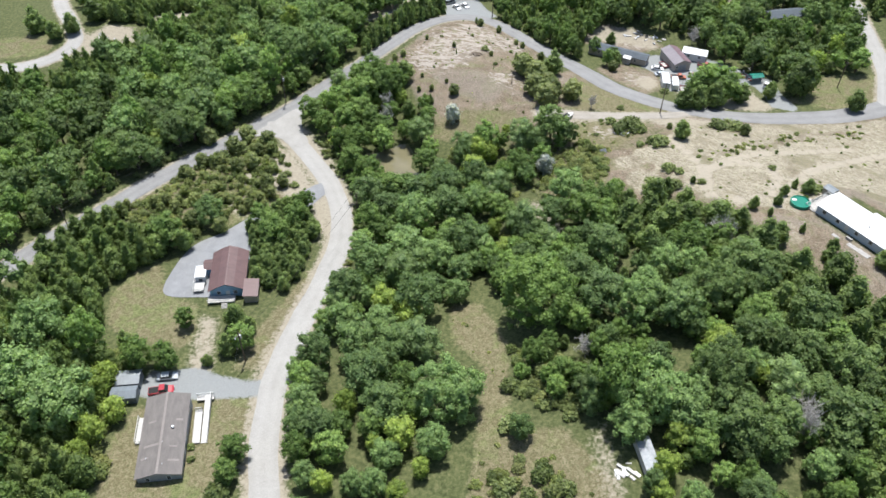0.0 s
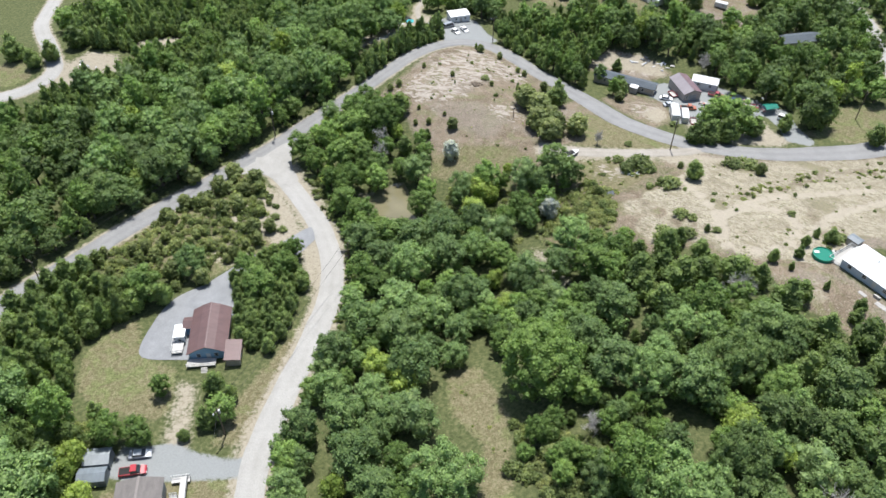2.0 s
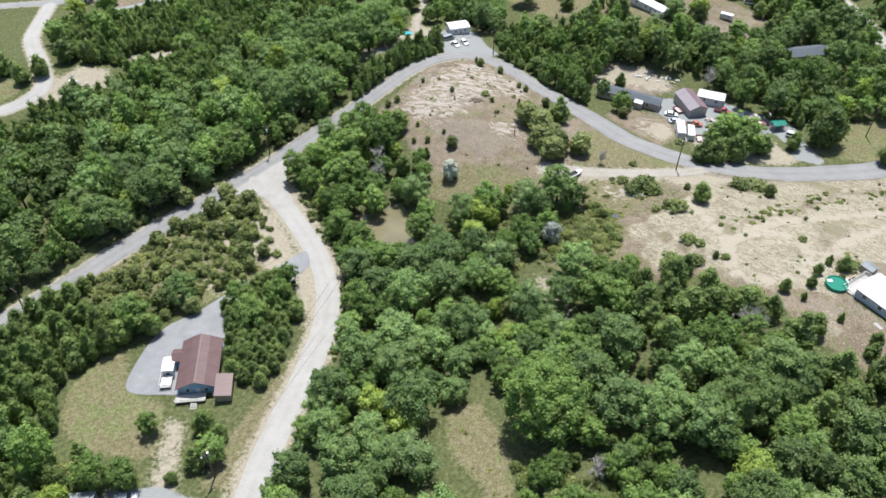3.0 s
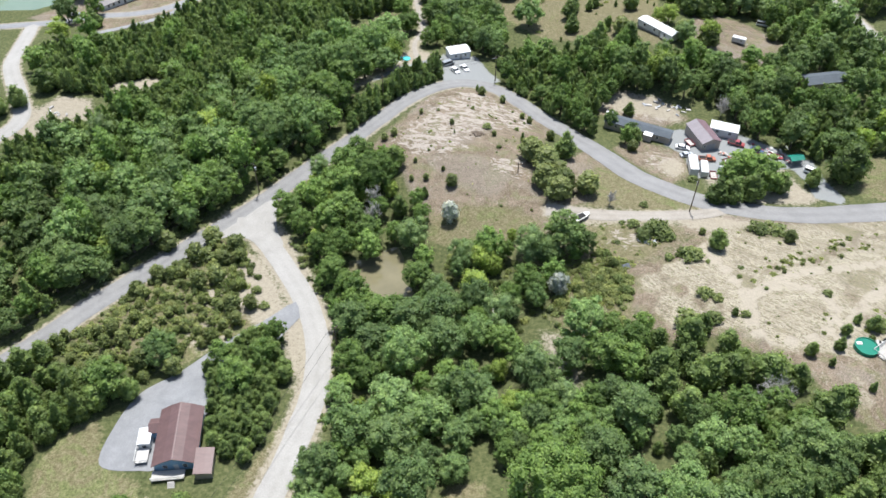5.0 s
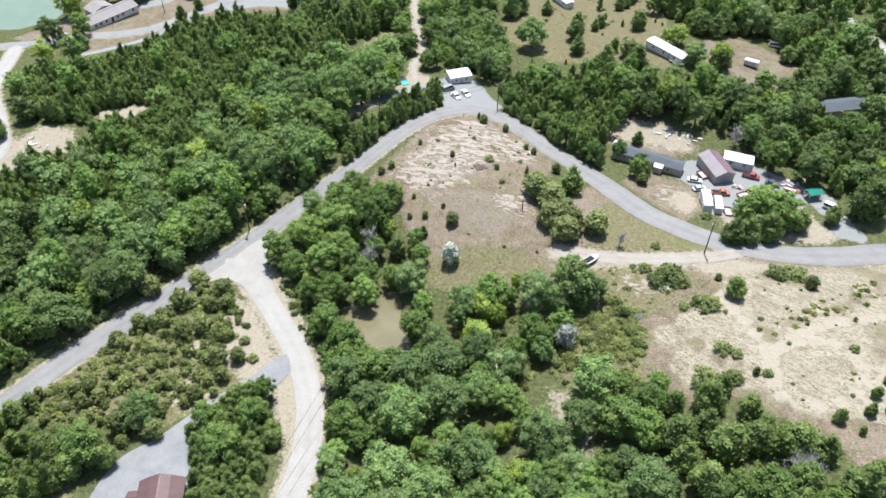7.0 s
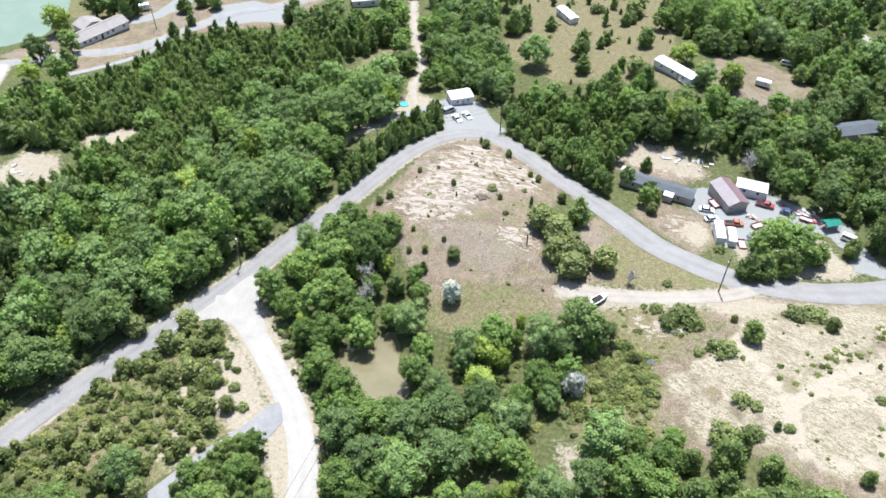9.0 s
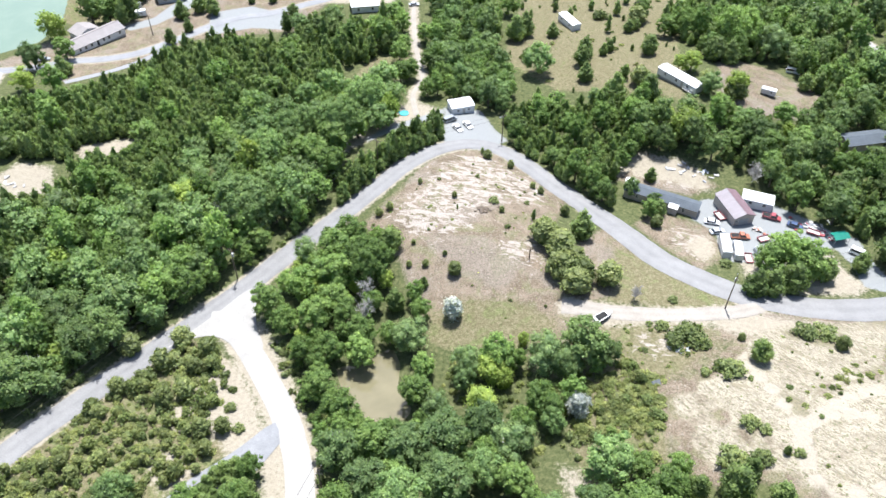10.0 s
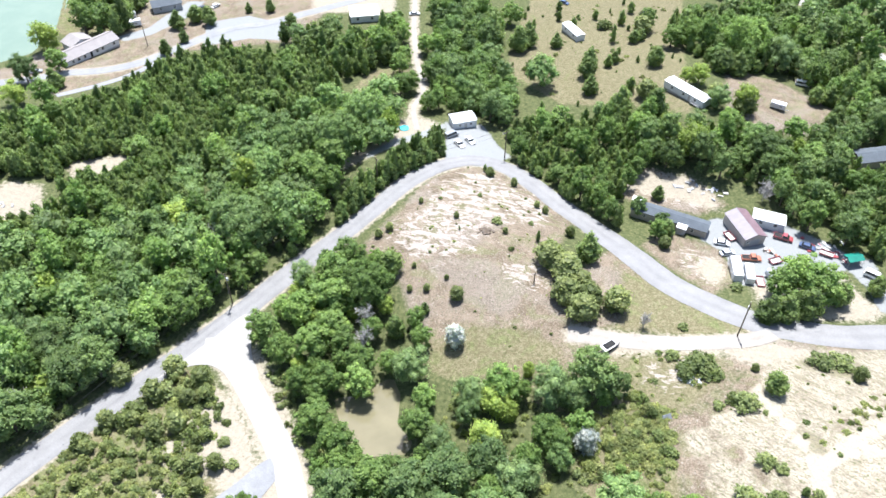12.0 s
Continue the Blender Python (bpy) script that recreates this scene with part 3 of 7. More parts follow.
def build_way(name, line, width, material, seed):
    rng = random.Random(seed)
    pts = [Vector((x, y, 0)) for x, y in line]
    verts, quads, across = [], [], []
    cols = 7
    for i, p in enumerate(pts):
        d = (pts[min(i + 1, len(pts) - 1)] - pts[max(i - 1, 0)]).normalized()
        side = Vector((d.y, -d.x, 0))
        broad = width * (1 + 0.48 * min(max((p.x - 12) / 40, 0), 1)) if name == "main_road" else width
        left, right = [broad / 2 * (1 + 0.10 * (noise.noise(p * 0.11 + Vector((seed, k * 7, 0))) + 0.5 * noise.noise(p * 0.4 + Vector((seed, k * 7, 3))))) for k in (0, 1)]
        for c in range(cols):
            u = 2 * c / (cols - 1) - 1
            q = p + side * (u * (right if u > 0 else left))
            verts.append((q.x, q.y, 0.0))
            across.append(u)
    verts = np.array(verts)
    verts[:, 2] = heights(verts[:, 0], verts[:, 1]) + 0.07 + 0.05 * (1 - np.array(across) ** 2)
    n = len(pts)
    i = (np.arange(n - 1)[:, None] * cols + np.arange(cols - 1)[None]).ravel()
    me = quick_mesh(name, verts, np.c_[i, i + 1, i + 1 + cols, i + cols], material)
    me.attributes.new("across", "FLOAT", "POINT").data.foreach_set("value", np.array(across, np.float32))
    me.polygons.foreach_set("use_smooth", np.ones(len(me.polygons), bool))
    return tagged(new(name, me), {"main_road": "worn grey asphalt road curving over the hill", "stone_road": "pale crushed stone road between trees"}.get(name, "pale stone drive on dry ground"), "road", kind="structure")


for seed, way in enumerate(WAYS):
    build_way(*way, seed)


def flat_patch(name, outline, material, lift, label, category, level=None):
    """A paved or watery patch with an outline of its own, lying on the ground."""
    bm = bmesh.new()
    bm.faces.new([bm.verts.new((x, y, 0)) for x, y in outline])
    bmesh.ops.triangulate(bm, faces=bm.faces[:])
    for _ in range(4):
        long = [e for e in bm.edges if e.calc_length() > 3.0]
        if not long:
            break
        bmesh.ops.subdivide_edges(bm, edges=long, cuts=1)
        bmesh.ops.triangulate(bm, faces=[f for f in bm.faces if len(f.verts) > 3])
    for v in bm.verts:
        v.co.z = level if level is not None else height(v.co.x, v.co.y) + lift
    ob = part(name, bm, material)
    return tagged(ob, label, category, kind="structure")


HOUSE_DRIVE = smooth_line([(-35.7, 181.0), (-38.1, 179.2), (-42.0, 174.4), (-46.0, 170.2), (-51.0, 165.6), (-59.3, 156), (-66.5, 150), (-69.5, 141), (-69.4, 131), (-60.4, 129.4), (-56, 131), (-53.5, 145), (-52.6, 152), (-48.0, 162.9), (-43.3, 169.0), (-38.6, 173.0), (-34.3, 175.1)], 1.5)
flat_patch("sealed_drive", HOUSE_DRIVE, SEALED, 0.09, "smooth grey sealed drive widening beside the house", "driveway")
flat_patch("stone_apron", smooth_line([(-66.5, 201.8), (-62, 207.5), (-56, 215.5), (-51, 222.3), (-48, 223), (-47.2, 217), (-45.8, 210), (-43, 203), (-46.5, 199.5), (-50, 203), (-55, 206.3), (-60.5, 205.6), (-66.5, 201.8)], 0.8)[:-1], GRAVEL, 0.125, "pale crushed stone apron where the roads meet", "road")
POND_WATER = water_material("pond_water", (0.182, 0.164, 0.100), (0.142, 0.130, 0.078))
flat_patch("pond_water", smooth_line([(-15 + (x + 15) * 1.08, 194 + (y - 194) * 1.05) for x, y in POND + POND[:1]], 1.0)[:-1], POND_WATER, 0, "still muddy brown pond water", "pond", level=POND_LEVEL)
LAKE_WATER = water_material("lake_water", (0.17, 0.225, 0.17), (0.15, 0.205, 0.155))
flat_patch("lake_water", [(-195 + (x + 195) * 1.06, 395 + (y - 395) * 1.06) for x, y in LAKE], LAKE_WATER, 0, "pale green lake water", "lake", level=LAKE_LEVEL)


# ---------------------------------------------------------------- trees
LEAVES = leafage("leaves_of_the_woods", None, None, 0.40, True)
SPECIES = {                       # dark and light leaf colour
    "oak": ((0.136, 0.212, 0.080), (0.206, 0.302, 0.115)),
    "hickory": ((0.126, 0.208, 0.056), (0.196, 0.292, 0.086)),
    "locust": ((0.200, 0.284, 0.058), (0.296, 0.380, 0.094)),
    # dark oaks; some of the darkness is the wood's shade put into the leaf colour
    "elm": ((0.108, 0.168, 0.058), (0.156, 0.226, 0.082)),
    "willow": ((0.148, 0.226, 0.088), (0.204, 0.286, 0.118)),
    "cedar": ((0.124, 0.186, 0.058), (0.192, 0.262, 0.088)),
    "juniper": ((0.148, 0.190, 0.066), (0.226, 0.262, 0.104)),
    "scrub": ((0.130, 0.176, 0.058), (0.204, 0.244, 0.098)),
    "weed": ((0.165, 0.204, 0.064), (0.256, 0.282, 0.110)),
    "silver": ((0.42, 0.45, 0.44), (0.52, 0.54, 0.53)),
}


def lump(rng, at, rx, rz, rows=4, cols=7, point=0.0, rough=0.12):
    """The dense inside of a clump: a lumpy closed skin of triangles, as a list of their corners."""
    grid = []
    for i in range(rows + 1):
        f = i / rows
        ring = max(math.sin(math.pi * f) * (1 - point * (1 - f)), 0.02) * rx
        bulge = 1 + rough * rng.normal(size=cols)
        turn = 2 * math.pi * (np.arange(cols) + 0.5 * (i % 2)) / cols
        grid.append(np.c_[at[0] + ring * bulge * np.cos(turn), at[1] + ring * bulge * np.sin(turn), np.full(cols, at[2] + rz * math.cos(math.pi * f))])
    out = []
    for i in range(rows):
        for k in range(cols):
            n = (k + 1) % cols
            if i < rows - 1:
                out += [grid[i][k], grid[i + 1][k], grid[i + 1][n]]
            if i > 0:
                out += [grid[i][k], grid[i + 1][n], grid[i][n]]
    return np.array(out)


def leafy(rng, balls, middle, count, size, wide=0.62, upright=0.25, rising=0.0, stray=0.26, skin=(4, 7), low=-0.8, fill=0.74):
    """Leaves, one triangle each, over the outer sides of many billows, each billow with a dense inside."""
    balls, middle = np.array(balls, float), np.array(middle, float)              # x y z rx rz
    area = balls[:, 3] * (balls[:, 3] + balls[:, 4])
    tries = int(count * 3.2)
    pick = rng.choice(len(balls), tries, p=area / area.sum())
    way = rng.normal(size=(tries, 3))
    way /= np.linalg.norm(way, axis=1)[:, None]
    out = balls[pick, :3] - middle
    out /= np.linalg.norm(out, axis=1)[:, None] + 1e-6
    size_of = np.c_[balls[pick, 3], balls[pick, 3], balls[pick, 4]]
    at = balls[pick, :3] + way * size_of * (0.86 + stray * rng.normal(size=tries))[:, None]
    good = ((way * out).sum(1) > -0.25) & (way[:, 2] > low)
    for k, (bx, by, bz, rx, rz) in enumerate(balls):
        deep = ((at[:, 0] - bx) / rx) ** 2 + ((at[:, 1] - by) / rx) ** 2 + ((at[:, 2] - bz) / rz) ** 2
        good &= (deep > 0.60) | (pick == k)
    at, way, out = at[good][:count], way[good][:count], out[good][:count]
    count = len(at)
    face = way * 0.62 + out * 0.3 + rng.normal(size=(count, 3)) * 0.55
    face[:, 2] += upright
    face /= np.linalg.norm(face, axis=1)[:, None]
    u = np.cross(face, rng.normal(size=(count, 3)))
    u[:, 2] += rising * np.linalg.norm(u, axis=1)
    u -= face * (u * face).sum(1)[:, None]
    u /= np.linalg.norm(u, axis=1)[:, None]
    v = np.cross(face, u)
    s = (size * (0.6 + 0.8 * rng.random(count)))[:, None]
    corners = np.stack([at + u * s, at - u * s * 0.6 + v * s * wide, at - u * s * 0.5 - v * s * wide], 1).reshape(-1, 3)
    return np.concatenate([corners] + [lump(rng, b[:3], b[3] * fill, b[4] * fill, *skin) for b in balls])


def limbs(rng, tall, thick, spread, count, start=0.35):
    """A tapered trunk with limbs, six-sided, as corners and faces."""
    bars = []
    lean = rng.normal(size=2) * tall * 0.03
    knots = [np.array((lean[0] * k, lean[1] * k, tall * k)) for k in (0, 0.35, 0.7, 1.0)]
    for k in range(3):
        bars.append((knots[k], knots[k + 1], thick * (1, 0.72, 0.42)[k], thick * (0.72, 0.42, 0.12)[k]))
    for j in range(count):
        f = start + (0.92 - start) * (j + rng.random() * 0.6) / count
        base = np.array((lean[0] * f, lean[1] * f, tall * f))
        turn = j * 2.4 + rng.random()
        out = spread * (0.65 + 0.4 * rng.random()) * (1.05 - 0.45 * f)
        tip = base + np.array((math.cos(turn) * out, math.sin(turn) * out, tall * (0.12 + 0.16 * rng.random())))
        mid = (base + tip) / 2 + np.array((0, 0, -0.04 * tall))
        bars += [(base, mid, thick * 0.36, thick * 0.22), (mid, tip, thick * 0.22, thick * 0.06)]
    return bars


def bars_mesh(bars, sides=5):
    verts, quads = [], []
    for a, b, r0, r1 in bars:
        d = (b - a) / (np.linalg.norm(b - a) + 1e-9)
        u = np.cross(d, (0.3, 0.9, 0.2))
        u /= np.linalg.norm(u)
        v = np.cross(d, u)
        n = len(verts)
        for c, r in ((a, r0), (b, r1)):
            for k in range(sides):
                t = 2 * math.pi * k / sides
                verts.append(c + r * (u * math.cos(t) + v * math.sin(t)))
        for k in range(sides):
            quads.append((n + k, n + (k + 1) % sides, n + sides + (k + 1) % sides, n + sides + k))
    return np.array(verts), np.array(quads)


def broadleaf(seed, radius=4.0, tall=10.0, count=900, size=0.5, billows=18, wide=0.62, skin=(4, 7), base=0.05):
    """A broad-headed tree, its crown a rough egg of billows that reaches far down: trunk corners and faces, leaf corners."""
    rng = np.random.default_rng(seed)
    rz = tall * (1 - base) / 2
    mid = tall - rz
    sx, sy = 0.88 + 0.2 * rng.random(), 0.88 + 0.2 * rng.random()
    balls = [(0, 0, mid, radius * 0.6, rz * 0.68)]
    share = 1.38 / math.sqrt(billows)
    for j in range(billows):
        up = -0.72 + 1.70 * (j + 0.5) / billows + rng.normal() * 0.05
        up = min(max(up, -0.8), 0.98)
        turn = j * 2.39996 + rng.normal() * 0.25
        ring = math.sqrt(1 - up * up) * (1.0 if up > -0.2 else 1.0 + 0.15 * (up + 0.2))
        r = radius * share * (0.62 + 0.76 * rng.random())
        reach = 0.97 + 0.11 * rng.normal()
        out = max(radius * reach * ring - r * 0.8 * ring, 0)
        balls.append((math.cos(turn) * out * sx, math.sin(turn) * out * sy, mid + up * (rz * reach - r * 0.72), r, r * (0.75 + 0.22 * rng.random())))
    trunk = bars_mesh(limbs(rng, tall * 0.8, 0.03 * tall, radius * 0.75, 6))
    return trunk, leafy(rng, balls, (0, 0, mid - 0.15 * rz), count, size, wide, skin=skin)


def conifer(seed, radius=1.9, tall=6.0, count=420, size=0.42, blunt=0.0, skin=(3, 6), rings=6):
    """A cedar: a dense ragged egg or spire of rising sprays, down to the ground; blunt: rounder."""
    rng = np.random.default_rng(seed)
    balls = []
    for j in range(rings):
        f = (j + 0.3) / rings
        spire = 0.70 + 1.5 * f if f < 0.2 else 1.0 - (f - 0.2) / 0.86
        egg = 0.66 + 1.1 * f if f < 0.33 else 1.0 - 0.66 * ((f - 0.33) / 0.67) ** 2
        full = radius * (spire * (1 - blunt) + egg * blunt)
        z = tall * (0.10 + 0.80 * f)
        if full < radius * 0.42 or j == rings - 1:
            balls.append((rng.normal() * 0.06 * radius, rng.normal() * 0.06 * radius, z, full * 0.9, tall * 0.12))
            continue
        n = 3 if full < radius * 0.75 else 4
        for k in range(n):
            turn = 2 * math.pi * (k + 0.5 * (j % 2)) / n + rng.normal() * 0.3
            r = full * (0.44 + 0.14 * rng.random())
            off = full * (0.98 + 0.10 * rng.normal()) - r
            balls.append((math.cos(turn) * off, math.sin(turn) * off, z + rng.normal() * 0.03 * tall, r, max(r * 0.9, tall * 0.10)))
    trunk = bars_mesh(limbs(rng, tall * 0.85, 0.025 * tall, radius * 0.3, 2))
    leaves = leafy(rng, balls, (0, 0, tall * 0.3), count, size, 0.46, 0.15, 1.0, 0.20, skin, -0.7, 0.84)
    return trunk, np.concatenate([leaves, lump(rng, (0, 0, tall * 0.44), radius * 0.62, tall * 0.42, 4, 7, 0.7 - 0.6 * blunt)])


def bush(seed, radius=1.0, tall=1.3, count=170, size=0.28, skin=(3, 6)):
    rng = np.random.default_rng(seed)
    balls = [(0, 0, tall * 0.5, radius * 0.62, tall * 0.46)]
    for j in range(6):
        turn = j * 1.05 + rng.random() * 0.8
        r = radius * (0.30 + 0.2 * rng.random())
        off = radius * (0.95 + 0.12 * rng.normal()) - r
        balls.append((math.cos(turn) * off, math.sin(turn) * off, tall * (0.28 + 0.3 * rng.random()), r, r * 0.9))
    return bars_mesh(limbs(rng, tall * 0.6, 0.04, radius * 0.6, 3, 0.1), 4), leafy(rng, balls, (0, 0, tall * 0.2), count, size, 0.55, 0.25, 0.4, 0.2, skin)


def bare_tree(seed, radius=2.5, tall=6.0, twigs=12):
    """A dead tree: rising limbs that fork into many fine twigs."""
    rng = np.random.default_rng(seed)
    bars = limbs(rng, tall * 0.85, 0.018 * tall, radius * 0.9, 11, 0.22)
    for a, b, r0, r1 in list(bars[2:]):
        for _ in range(twigs):
            p = a + (b - a) * (0.15 + 0.85 * rng.random())
            tip = p + rng.normal(size=3) * radius * 0.17 + np.array((0, 0, radius * 0.26))
            bars.append((p, tip, 0.045, 0.02))
            for _ in range(2):
                q = p + (tip - p) * (0.4 + 0.6 * rng.random())
                bars.append((q, q + rng.normal(size=3) * radius * 0.09 + np.array((0, 0, radius * 0.10)), 0.028, 0.012))
    return bars_mesh(bars, 3)


# models: kind -> several (trunk, leaves)
FAR_SKIN, NEAR_SKIN = (3, 5), (4, 7)
MODELS = {
    "oak": [broadleaf(10 + k, 4.0, 9.0 + 0.8 * k, 1250, 0.34, 18 + k, skin=FAR_SKIN) for k in range(5)],
    "hickory": [broadleaf(20 + k, 3.4, 8.6 + 0.8 * k, 1000, 0.32, 16 + k, skin=FAR_SKIN) for k in range(5)],
    "locust": [broadleaf(30 + k, 3.0, 7.2 + k, 760, 0.33, 11 + k, skin=FAR_SKIN) for k in range(2)],
    "willow": [broadleaf(40 + k, 3.6, 8.0 + k, 960, 0.38, 13, 0.40, FAR_SKIN) for k in range(2)],
    "cedar": [conifer(50 + k, 1.9, 4.8 + 0.6 * k, 330, 0.33, 0.9 - 0.12 * k, (2, 4), 5) for k in range(5)],
    "juniper": [conifer(70 + k, 1.5, 3.4 + 0.4 * k, 260, 0.30, 1.0, (2, 4), 4) for k in range(3)],
    "scrub": [bush(60 + k, 1.0, 1.2 + 0.3 * k, 110, 0.25, (2, 5)) for k in range(3)],
}
MODELS["weed"], MODELS["elm"] = MODELS["scrub"], MODELS["oak"]
WIDE = {"weed": 1.0, "elm": 4.0, "oak": 4.0, "hickory": 3.4, "locust": 3.0, "willow": 3.6, "cedar": 1.9, "juniper": 1.5, "scrub": 1.0}
NEAR_MODELS = {
    "oak": [broadleaf(110 + k, 4.0, 9.4 + 0.6 * k, 3700, 0.245, 34 + 4 * k, skin=(3, 6)) for k in range(5)],
    "hickory": [broadleaf(120 + k, 3.4, 8.8 + 0.7 * k, 3000, 0.235, 28 + 4 * k, skin=(3, 6)) for k in range(4)],
    "locust": [broadleaf(130 + k, 3.0, 7.6 + k, 2300, 0.22, 16 + k) for k in range(2)],
    "willow": [broadleaf(140 + k, 3.6, 8.2 + k, 3200, 0.24, 20, 0.34) for k in range(2)],
    "cedar": [conifer(150 + k, 1.9, 4.8 + 0.4 * k, 1500, 0.19, 0.8 - 0.2 * k) for k in range(4)],
    "juniper": [conifer(170 + k, 1.5, 3.4 + 0.4 * k, 850, 0.18, 1.0) for k in range(3)],
    "scrub": [bush(160 + k, 1.0, 1.2 + 0.3 * k, 420, 0.15) for k in range(3)],
}

GREAT = [broadleaf(210 + k, 8.0, 16.0 + k, 12500, 0.285, 95 + 12 * k, skin=(3, 6)) for k in range(3)]
NEAR_MODELS["weed"], NEAR_MODELS["elm"] = NEAR_MODELS["scrub"], NEAR_MODELS["oak"]


def keep_off(x, y, room, beside):
    """Whether a trunk at x, y leaves the ways free, by room, and the buildings and planted trees, by beside."""
    for _, line, width, _ in WAYS:
        if near_way(x, y, line, width / 2 + room):
            return False
    for cx, cy, r in CLEAR:
        if (x - cx) ** 2 + (y - cy) ** 2 < (r + beside) ** 2:
            return False
    return True


def near_way(x, y, line, room):
    return any((x - a) ** 2 + (y - b) ** 2 < room * room for a, b in line)


# round plots that stay free of planted trees: buildings, yards
CLEAR = [(-107, 275, 5), (-100, 280, 5.5), (-103, 273, 3), (-53.9, 226.4, 4.5), (-108, 277, 3), (-99, 272.5, 2.5), (-56, 90, 9), (-55, 80, 8), (-50, 90, 7), (-54, 140, 5.5), (-54, 132, 5.5), (-61, 134, 5), (-47, 130, 3), (101, 148, 9), (108, 142, 9), (66, 261, 8), (58, 265, 6), (74, 257, 7), (87, 256, 9), (95, 260, 7), (80, 240, 7),
         (113, 243, 5), (7, 309, 7), (84, 322, 9), (53, 378, 7), (137, 288, 8), (-137, 361, 12), (-33, 395, 10), (-68, 99, 6), (-61, 100, 5), (39, 77, 4), (-16, 193, 8), (70, 270, 6), (78, 272, 6), (-12, 304, 5)]


def woods(name, outline, count, mix, scale=(0.8, 1.2), room=1.5, seed=0, label="", gap=0.62, models=MODELS, wander=0.0, patchy=False, single=False):
    """A stand of trees: too many to tell apart, as one mesh; or, single, each a tree of its own."""
    rng = np.random.default_rng(seed)
    xs, ys = [p[0] for p in outline], [p[1] for p in outline]
    kinds, odds = list(mix), np.array(list(mix.values()), float)
    odds /= odds.sum()
    placed, spots, verts, quads, tint, slots, n = [], {}, [], [], [], [], 0
    for _ in range(count * 14):
        if len(placed) >= count:
            break
        x, y = rng.uniform(min(xs), max(xs)), rng.uniform(min(ys), max(ys))
        if inside_by(outline, np.array([x]), np.array([y]))[0] < -wander * rng.random():
            continue
        if patchy and noise.noise(Vector((x * 0.11, y * 0.11, seed))) + 0.5 * noise.noise(Vector((x * 0.3, y * 0.3, seed))) < rng.uniform(-0.25, 0.2):
            continue
        kind = kinds[rng.choice(len(kinds), p=odds)]
        s = (scale[0] + (scale[1] - scale[0]) * rng.random() ** (2.4 if patchy else 1.0))
        r = WIDE[kind] * s
        if any((x - a) ** 2 + (y - b) ** 2 < (gap * (r + q)) ** 2 for a, b, q in placed) or not keep_off(x, y, room + (0.75 if r > 2.2 else 0.35) * r, 0.3 * room + 0.3 * r):
            continue
        placed.append((x, y, r))
        if single:
            spots.setdefault(kind, []).append((x, y, r))
            continue
        (tv, tq), leaf = models[kind][rng.integers(len(models[kind]))]
        t = rng.uniform(0, 6.283)
        c, d = math.cos(t) * s, math.sin(t) * s
        stretch = s * rng.uniform(0.8, 1.25) * {"weed": 0.7, "cedar": 1.12}.get(kind, 1.0)
        z = height(x, y) - 0.15
        dark, light = SPECIES[kind]
        f = rng.random()
        col = np.array([a + (b - a) * f for a, b in zip(dark, light)]) * rng.uniform(0.76, 1.26)
        for part_verts, faces, slot in ((tv, np.concatenate([tq[:, :3], tq[:, [0, 2, 3]]]), 0), (leaf, np.arange(len(leaf)).reshape(-1, 3), 1)):
            v = np.c_[part_verts[:, 0] * c - part_verts[:, 1] * d + x, part_verts[:, 0] * d + part_verts[:, 1] * c + y, part_verts[:, 2] * stretch + z]
            verts.append(v)
            quads.append(faces + n)
            slots.append(np.full(len(faces), slot))
            tint.append(np.tile((*col, 1.0), (len(v), 1)))
            n += len(v)
    if single:
        for kind, where in spots.items():
            plant(kind, where, name)
        return None
    me = quick_mesh(name, np.concatenate(verts), np.concatenate(quads), [BARK, LEAVES], np.concatenate(tint), np.concatenate(slots))
    return tagged(new(name, me), label or "dense green woodland of mixed broadleaf trees", "woodland", kind="stuff")



# ---------------------------------------------------------------- trees that stand apart, one by one
NAMES = {"elm": ("broadleaf_tree", "tall broadleaf tree with dark green leaves, darkened partly for shade"), "oak": ("broadleaf_tree", "broad oak with a rounded blue-green crown"), "hickory": ("broadleaf_tree", "leafy broadleaf tree with a fresh green crown"),
         "locust": ("broadleaf_tree", "light yellow-green locust tree in full leaf"), "willow": ("broadleaf_tree", "grey-green willow with fine narrow leaves"),
         "cedar": ("cedar_tree", "dark olive cedar with a dense pointed crown"), "scrub": ("shrub", "low rounded olive-green shrub on dry ground"),
         "juniper": ("cedar_tree", "rounded olive-green young cedar on dry ground"), "silver": ("shrub", "pale silver-leaved shrub on dry turf")}
LEAF_OF = {kind: leafage("leaves_of_" + kind, tuple(c * (0.82 if kind == "cedar" else 0.82) for c in dark), tuple(c * (1.12 if kind == "cedar" else 1.2) for c in light)) for kind, (dark, light) in SPECIES.items()}
tree_meshes = {}


def tree_mesh(kind, which):
    key = (kind, which)
    if key not in tree_meshes:
        (tv, tq), leaf = (GREAT if which >= 10 else NEAR_MODELS["juniper" if kind == "silver" else kind])[which % 10]
        tree_meshes[key] = (quick_mesh("trunk", tv, tq, DEADWOOD if kind == "silver" else BARK), quick_mesh("crown", leaf, np.arange(len(leaf)).reshape(-1, 3), LEAF_OF[kind]))
    return tree_meshes[key]


